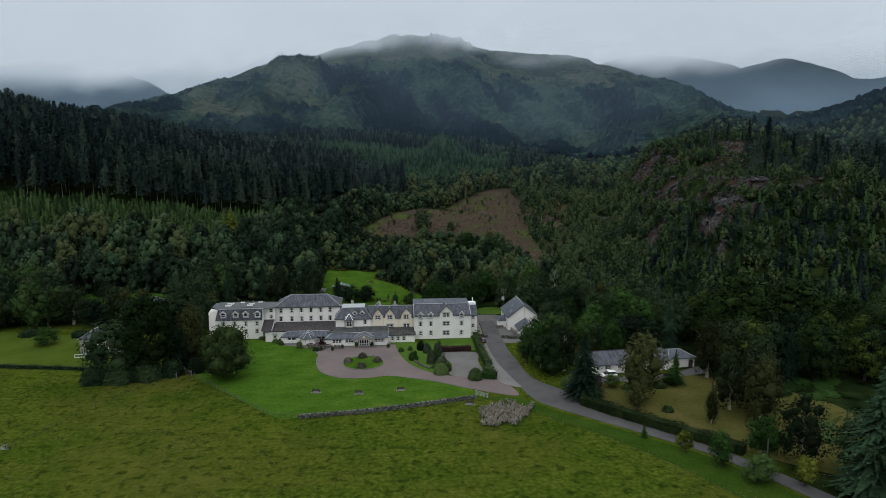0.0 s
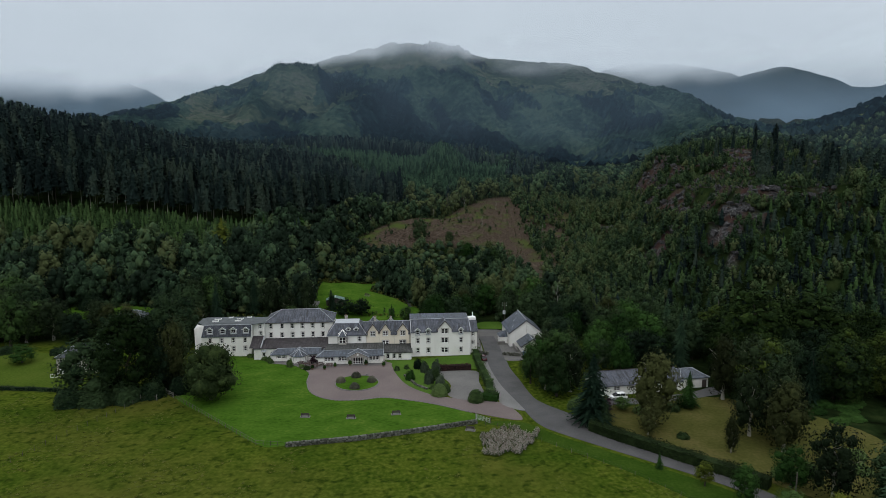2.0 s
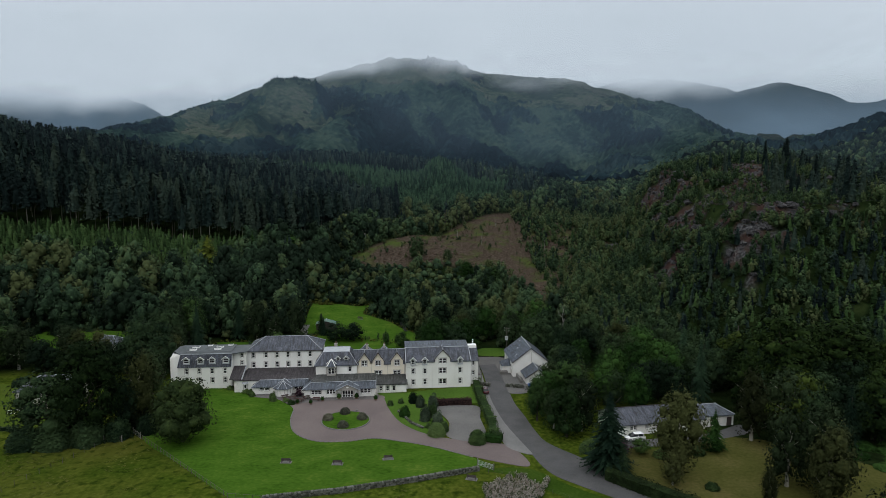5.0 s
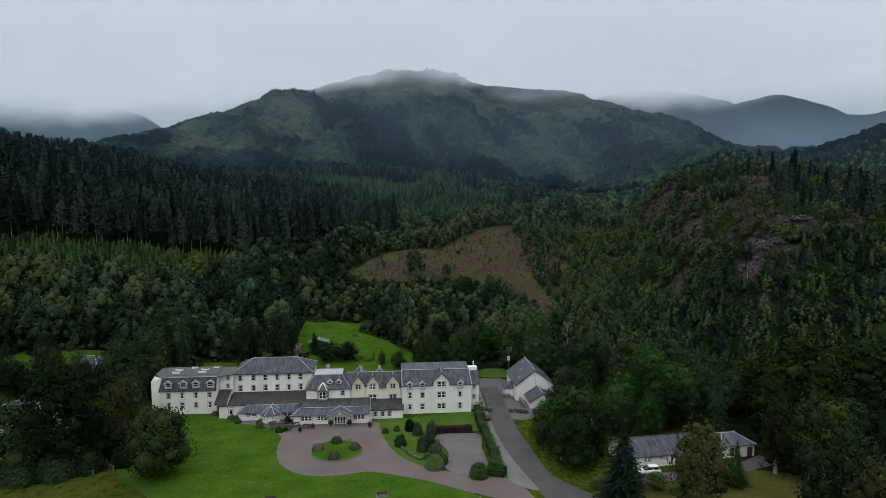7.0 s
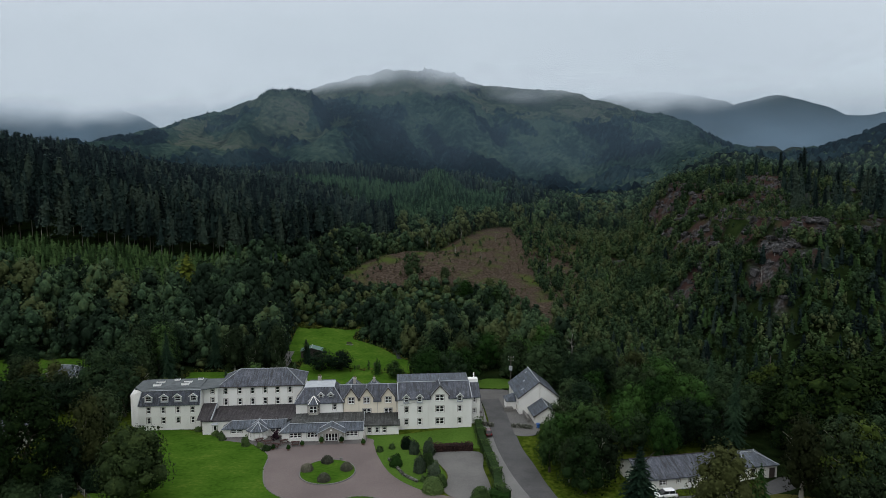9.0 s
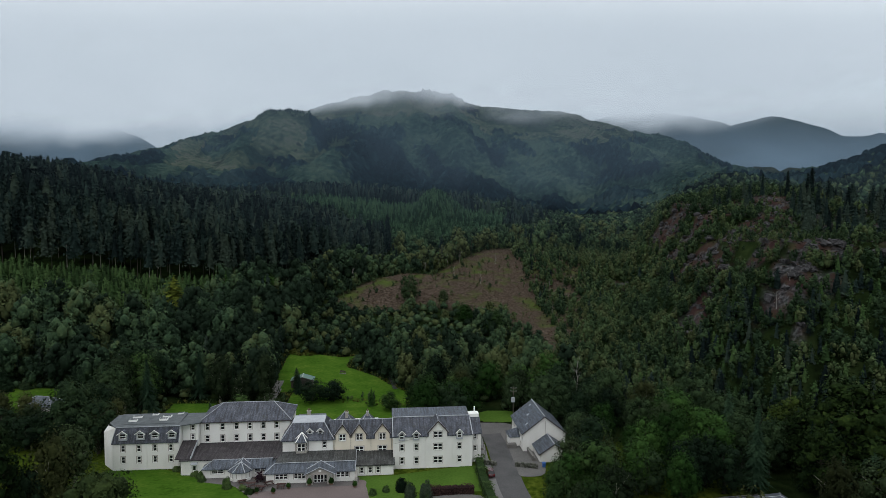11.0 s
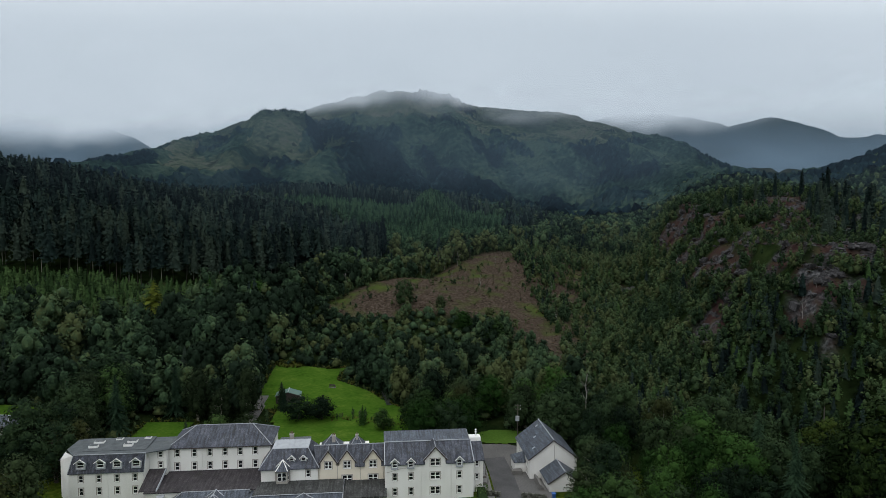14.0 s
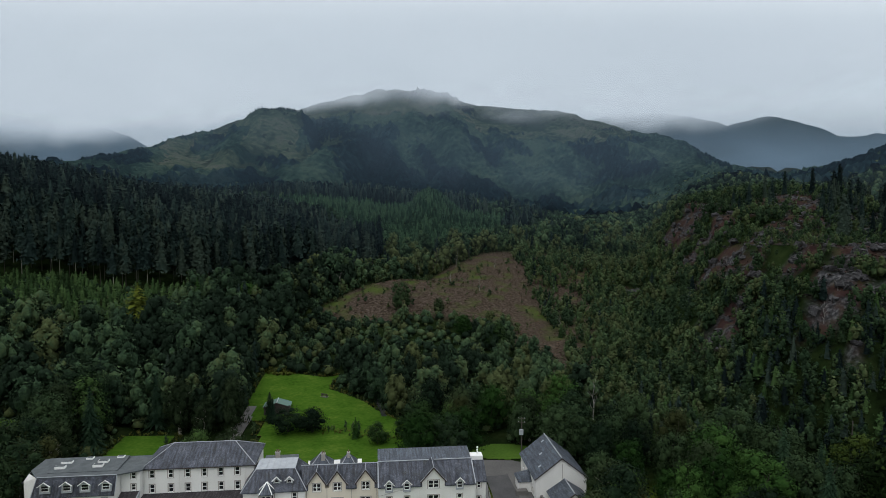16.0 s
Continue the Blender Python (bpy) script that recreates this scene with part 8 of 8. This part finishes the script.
def car(x, y, turn, paint, label, length=4.2, width=1.78, height=1.55):
    """A hatchback: a lofted body with its glasshouse, wheels and lamps."""
    e = thing("car", x, y, 0.07, turn, label, "car")
    hl, hw = length / 2, width / 2
    prof = [(-hl, 0.35, 0.62), (-hl + 0.05, 0.30, 0.92), (-hl + 0.5, 0.24, 1.0), (-0.25 * length, 0.22, 1.02), (0, 0.2, 1.02), (0.2 * length, 0.2, 0.99), (0.3 * length, 0.22, 0.93), (hl - 0.35, 0.26, 0.82), (hl - 0.05, 0.32, 0.68), (hl, 0.38, 0.55)]
    bm = bmesh.new()
    rings = []
    for px, lo, hi in prof:
        k = 1 - 0.22 * (abs(px) / hl) ** 4
        w = hw * k
        sec = [(-w * 0.9, lo), (-w, (lo + hi) / 2), (-w * 0.97, hi - 0.1), (-w * 0.88, hi), (w * 0.88, hi), (w * 0.97, hi - 0.1), (w, (lo + hi) / 2), (w * 0.9, lo)]
        rings.append([bm.verts.new((px, a, b)) for a, b in sec])
    for r0, r1 in zip(rings, rings[1:]):
        for i in range(8):
            bm.faces.new([r0[i], r0[(i + 1) % 8], r1[(i + 1) % 8], r1[i]])
    bm.faces.new(rings[0][::-1])
    bm.faces.new(rings[-1])
    body = part("body", bm, paint, e)
    for p in body.data.polygons:
        p.use_smooth = True
    t0, t1 = -0.36 * length, 0.24 * length
    lowr = [(-0.46 * length, hw * 0.84, 0.98), (0.30 * length, hw * 0.84, 0.92)]
    bm = bmesh.new()
    a = [bm.verts.new(p) for p in ((lowr[0][0], -lowr[0][1], 0.98), (lowr[1][0], -lowr[1][1], 0.92), (lowr[1][0], lowr[1][1], 0.92), (lowr[0][0], lowr[0][1], 0.98))]
    b = [bm.verts.new(p) for p in ((t0, -hw * 0.68, height - 0.06), (0.06 * length, -hw * 0.68, height - 0.04), (0.06 * length, hw * 0.68, height - 0.04), (t0, hw * 0.68, height - 0.06))]
    for i in range(4):
        bm.faces.new([a[i], a[(i + 1) % 4], b[(i + 1) % 4], b[i]])
    part("glass", bm, M["glass"], e)
    bm = bmesh.new()
    box(bm, t0 - 0.02, -hw * 0.7, height - 0.07, 0.07 * length, hw * 0.7, height)
    bmesh.ops.bevel(bm, geom=bm.edges[:], offset=0.03, segments=2, affect="EDGES")
    part("roof", bm, paint, e)
    for px in (-0.08 * length, -0.36 * length):
        for s in (-1, 1):
            bm = bmesh.new()
            bar(bm, (px - 0.06, s * hw * 0.845, 0.97), (px, s * hw * 0.69, height - 0.05), 0.045)
            part("pillar", bm, paint, e)
    for px in (-0.30 * length, 0.31 * length):
        for s in (-1, 1):
            bm = bmesh.new()
            bar(bm, (px, s * (hw - 0.2), 0.31), (px, s * (hw + 0.01), 0.31), 0.31, 16)
            wh = part("wheel", bm, M["rubber"], e)
            bm = bmesh.new()
            bar(bm, (px, s * (hw + 0.005), 0.31), (px, s * (hw + 0.03), 0.31), 0.2, 12)
            part("rim", bm, M["galv"], wh)
    for s in (-1, 1):
        bm = bmesh.new()
        box(bm, hl - 0.22, s * hw * 0.62 - 0.15, 0.62, hl - 0.07, s * hw * 0.62 + 0.15, 0.76)
        part("headlamp", bm, M["lead"], e)
        bm = bmesh.new()
        box(bm, -hl - 0.01, s * hw * 0.62 - 0.13, 0.72, -hl + 0.1, s * hw * 0.62 + 0.13, 0.92)
        part("tail_lamp", bm, M["lamp_red"], e)
        bm = bmesh.new()
        box(bm, 0.2 * length, s * (hw + 0.08) - 0.08, 0.95, 0.2 * length + 0.1, s * (hw + 0.08) + 0.08, 1.07)
        part("mirror", bm, paint, e)
    return e


car(41.8, 153.6, 188, M["carwhite"], "white hatchback parked before the bungalow", 4.3, 1.8, 1.58)
car(11.8, 183.6, 98, M["carred"], "dark red car parked beside the road", 4.0, 1.72, 1.48)

# ---- poles, masts and bare trunks ----


def pole(x, y, h, label, arms=1):
    e = thing("utility_pole", x, y, float(land(x, y)), float(RNG.uniform(-20, 20)), label, "pole")
    bm = bmesh.new()
    bar(bm, (0, 0, -0.3), (0, 0, h), 0.16, 8, 0.11)
    part("shaft", bm, M["lawnfence"], e)
    for i in range(arms):
        bm = bmesh.new()
        box(bm, -0.8, -0.06, h - 0.4 - 0.9 * i, 0.8, 0.06, h - 0.28 - 0.9 * i)
        arm = part("crossarm", bm, M["lawnfence"], e)
        for u in (-0.7, 0, 0.7):
            bm = bmesh.new()
            bar(bm, (u, 0, h - 0.28 - 0.9 * i), (u, 0, h - 0.05 - 0.9 * i), 0.06, 6)
            part("insulator", bm, M["lead"], arm)
    return e


p = pole(21.4, 220.5, 8.2, "timber utility pole with a transformer", 2)
bm = bmesh.new()
box(bm, -0.45, -0.6, 4.2, 0.45, -0.15, 5.4)
part("transformer", bm, M["lead"], p)
pole(33.5, 224.5, 9.0, "timber utility pole among the trees", 1)
pole(86.4, 203, 9.5, "weathered timber pole on the slope", 0)
pole(58.2, 107.2, 5.5, "thin timber pole beside the road", 0)


M["deadwood"] = mat("bleached_wood", [(0.14, 0.135, 0.125), (0.30, 0.285, 0.265)], 0.85, 1.5, 8, 0.4, stretch=(1, 1, 0.4))


def snag(x, y, h, seed, label="bare dead tree with pale branches"):
    rng = np.random.default_rng(seed)
    ob = new("dead_tree", trunk_mesh("dead_tree", h, 0.17 if h > 9.8 else 0.09, M["deadwood"], 9, rng, 0.17, 0.3))
    ob.location = (x, y, float(land(x, y)))
    return tagged(ob, label, "tree", "dead trees")


for x, y, h, sd in ((42.5, 238.2, 10, 1), (22, 352, 7, 2), (-38, 352, 9, 3), (48, 306, 6, 4), (10, 372, 5, 5), (33, 395, 6, 6), (98, 232, 6, 7), (104, 236, 5, 8), (56, 360, 6, 9), (-5, 390, 8, 10), (2, 398, 8, 11), (7, 402, 9, 12), (14, 406, 8, 13)):
    snag(x, y, h, sd)
stand = np.random.default_rng(4)
sx2, sy2 = stand.uniform(-14, 22, 60), None
sy2 = 392 + (sx2 + 14) * 0.75 + stand.uniform(-5, 9, 60)
joined("dead_stand", [(stem_tris(1.0, 0.010), 0, sx2, sy2, stand.uniform(6, 11, 60), np.ones(60), stand, 0.5)], [M["bark"]], "thin bare trunks along the felled edge", "woodland")

# tall yellow-green larch and pale trees in the west wood
for k, x, y, h, w in (("goldlarch", -100, 297, 14, 2.0), ("larch", -84, 309, 14, 1.4), ("larch", -92, 300, 10, 1.3), ("oak2", -70, 322, 10, 1.2), ("dark", -11, 326, 12, 0.9), ("oak2", 12, 300, 8, 1.3), ("oak", 22, 288, 9, 1.1), ("grey", 4, 322, 7, 1.0)):
    tree(k, x, y, h, w)

# ---- crags on the knoll ----


def crag(x, y, s, seed):
    """A bedded outcrop, broken along its joints."""
    rng = np.random.default_rng(seed)
    bm = bmesh.new()
    for k in range(5):
        lean, turn = rng.uniform(-0.7, 0.3), rng.uniform(-0.7, 0.7)
        m = Matrix.Translation(tuple(rng.uniform(-0.7, 0.7, 3) * np.array([1.0, 0.6, 0.35]))) @ Matrix.Rotation(turn, 4, "Z") @ Matrix.Rotation(lean, 4, "X") @ Matrix.Rotation(rng.uniform(-0.6, 0.6), 4, "Y") @ Matrix.Diagonal((rng.uniform(0.4, 0.8), rng.uniform(0.35, 0.7), rng.uniform(0.3, 0.85), 1))
        pts = [bm.verts.new(m @ Vector(tuple(q))) for q in np.sign(rng.normal(size=(16, 3))) * rng.uniform(0.55, 1.0, (16, 3))]
        hull = bmesh.ops.convex_hull(bm, input=pts)
        bmesh.ops.delete(bm, geom=[v for v in set(hull["geom_interior"] + hull["geom_unused"]) if isinstance(v, bmesh.types.BMVert)], context="VERTS")
    ob = new("outcrop", as_mesh("outcrop", bm, M["rock"]))
    ob.matrix_basis = Matrix.Translation((x, y, float(land(x, y)) + 0.05 * s)) @ Matrix.Rotation(float(rng.uniform(-2.0, -1.0)), 4, "Z") @ Matrix.Diagonal((s * 1.35, s, s * rng.uniform(0.8, 1.15), 1))
    return tagged(ob, "grey bedded rock outcrop on the knoll", "rock", "outcrops on the knoll")


cr = np.random.default_rng(12)
ox, oy = scatter(9000, 74, 190, 225, 400, 6.0, lambda x, y: is_knoll(x, y) & (crag_mask(x, y) > 0.4), cr)
for i, (x, y) in enumerate(zip(ox, oy)):
    crag(float(x), float(y), float(cr.uniform(0.5, 1.6)), 100 + i)
for i, (a, b, w) in enumerate(ROCKS):
    for j in range(max(1, w // 2)):
        u = (j + 0.5) / max(1, w // 2) * 2 - 1
        crag(a + 0.75 * w * u + float(cr.uniform(-0.6, 0.6)), b + float(cr.uniform(-2.0, 1.5)) + 0.3 * w * u, float(cr.uniform(0.9, 1.9)), 300 + 10 * i + j)

# wheeled bin beside the cottage, purple shrub on the terrace
e = thing("wheeled_bin", 24.0, 187.4, 0.07, 12, "blue plastic wheeled bin beside the cottage", "bin")
bm = bmesh.new()
bar(bm, (0, 0, 0.12), (0, 0, 1.0), 0.36, 4, 0.44)
part("body", bm, M["blue"], e)
bm = bmesh.new()
slab(bm, [(-0.36, -0.38, 1.08), (0.36, -0.38, 1.08), (0.36, 0.36, 1.14), (-0.36, 0.36, 1.14)], 0.07)
part("lid", bm, M["blue"], e)
for s in (-1, 1):
    bm = bmesh.new()
    bar(bm, (s * 0.22, 0.3, 0.12), (s * 0.3, 0.3, 0.12), 0.12, 10)
    part("wheel", bm, M["rubber"], e)
tree("purple", -35.6, 180.6, 2.4, 1.0, "small purple-leaved shrub on the terrace")
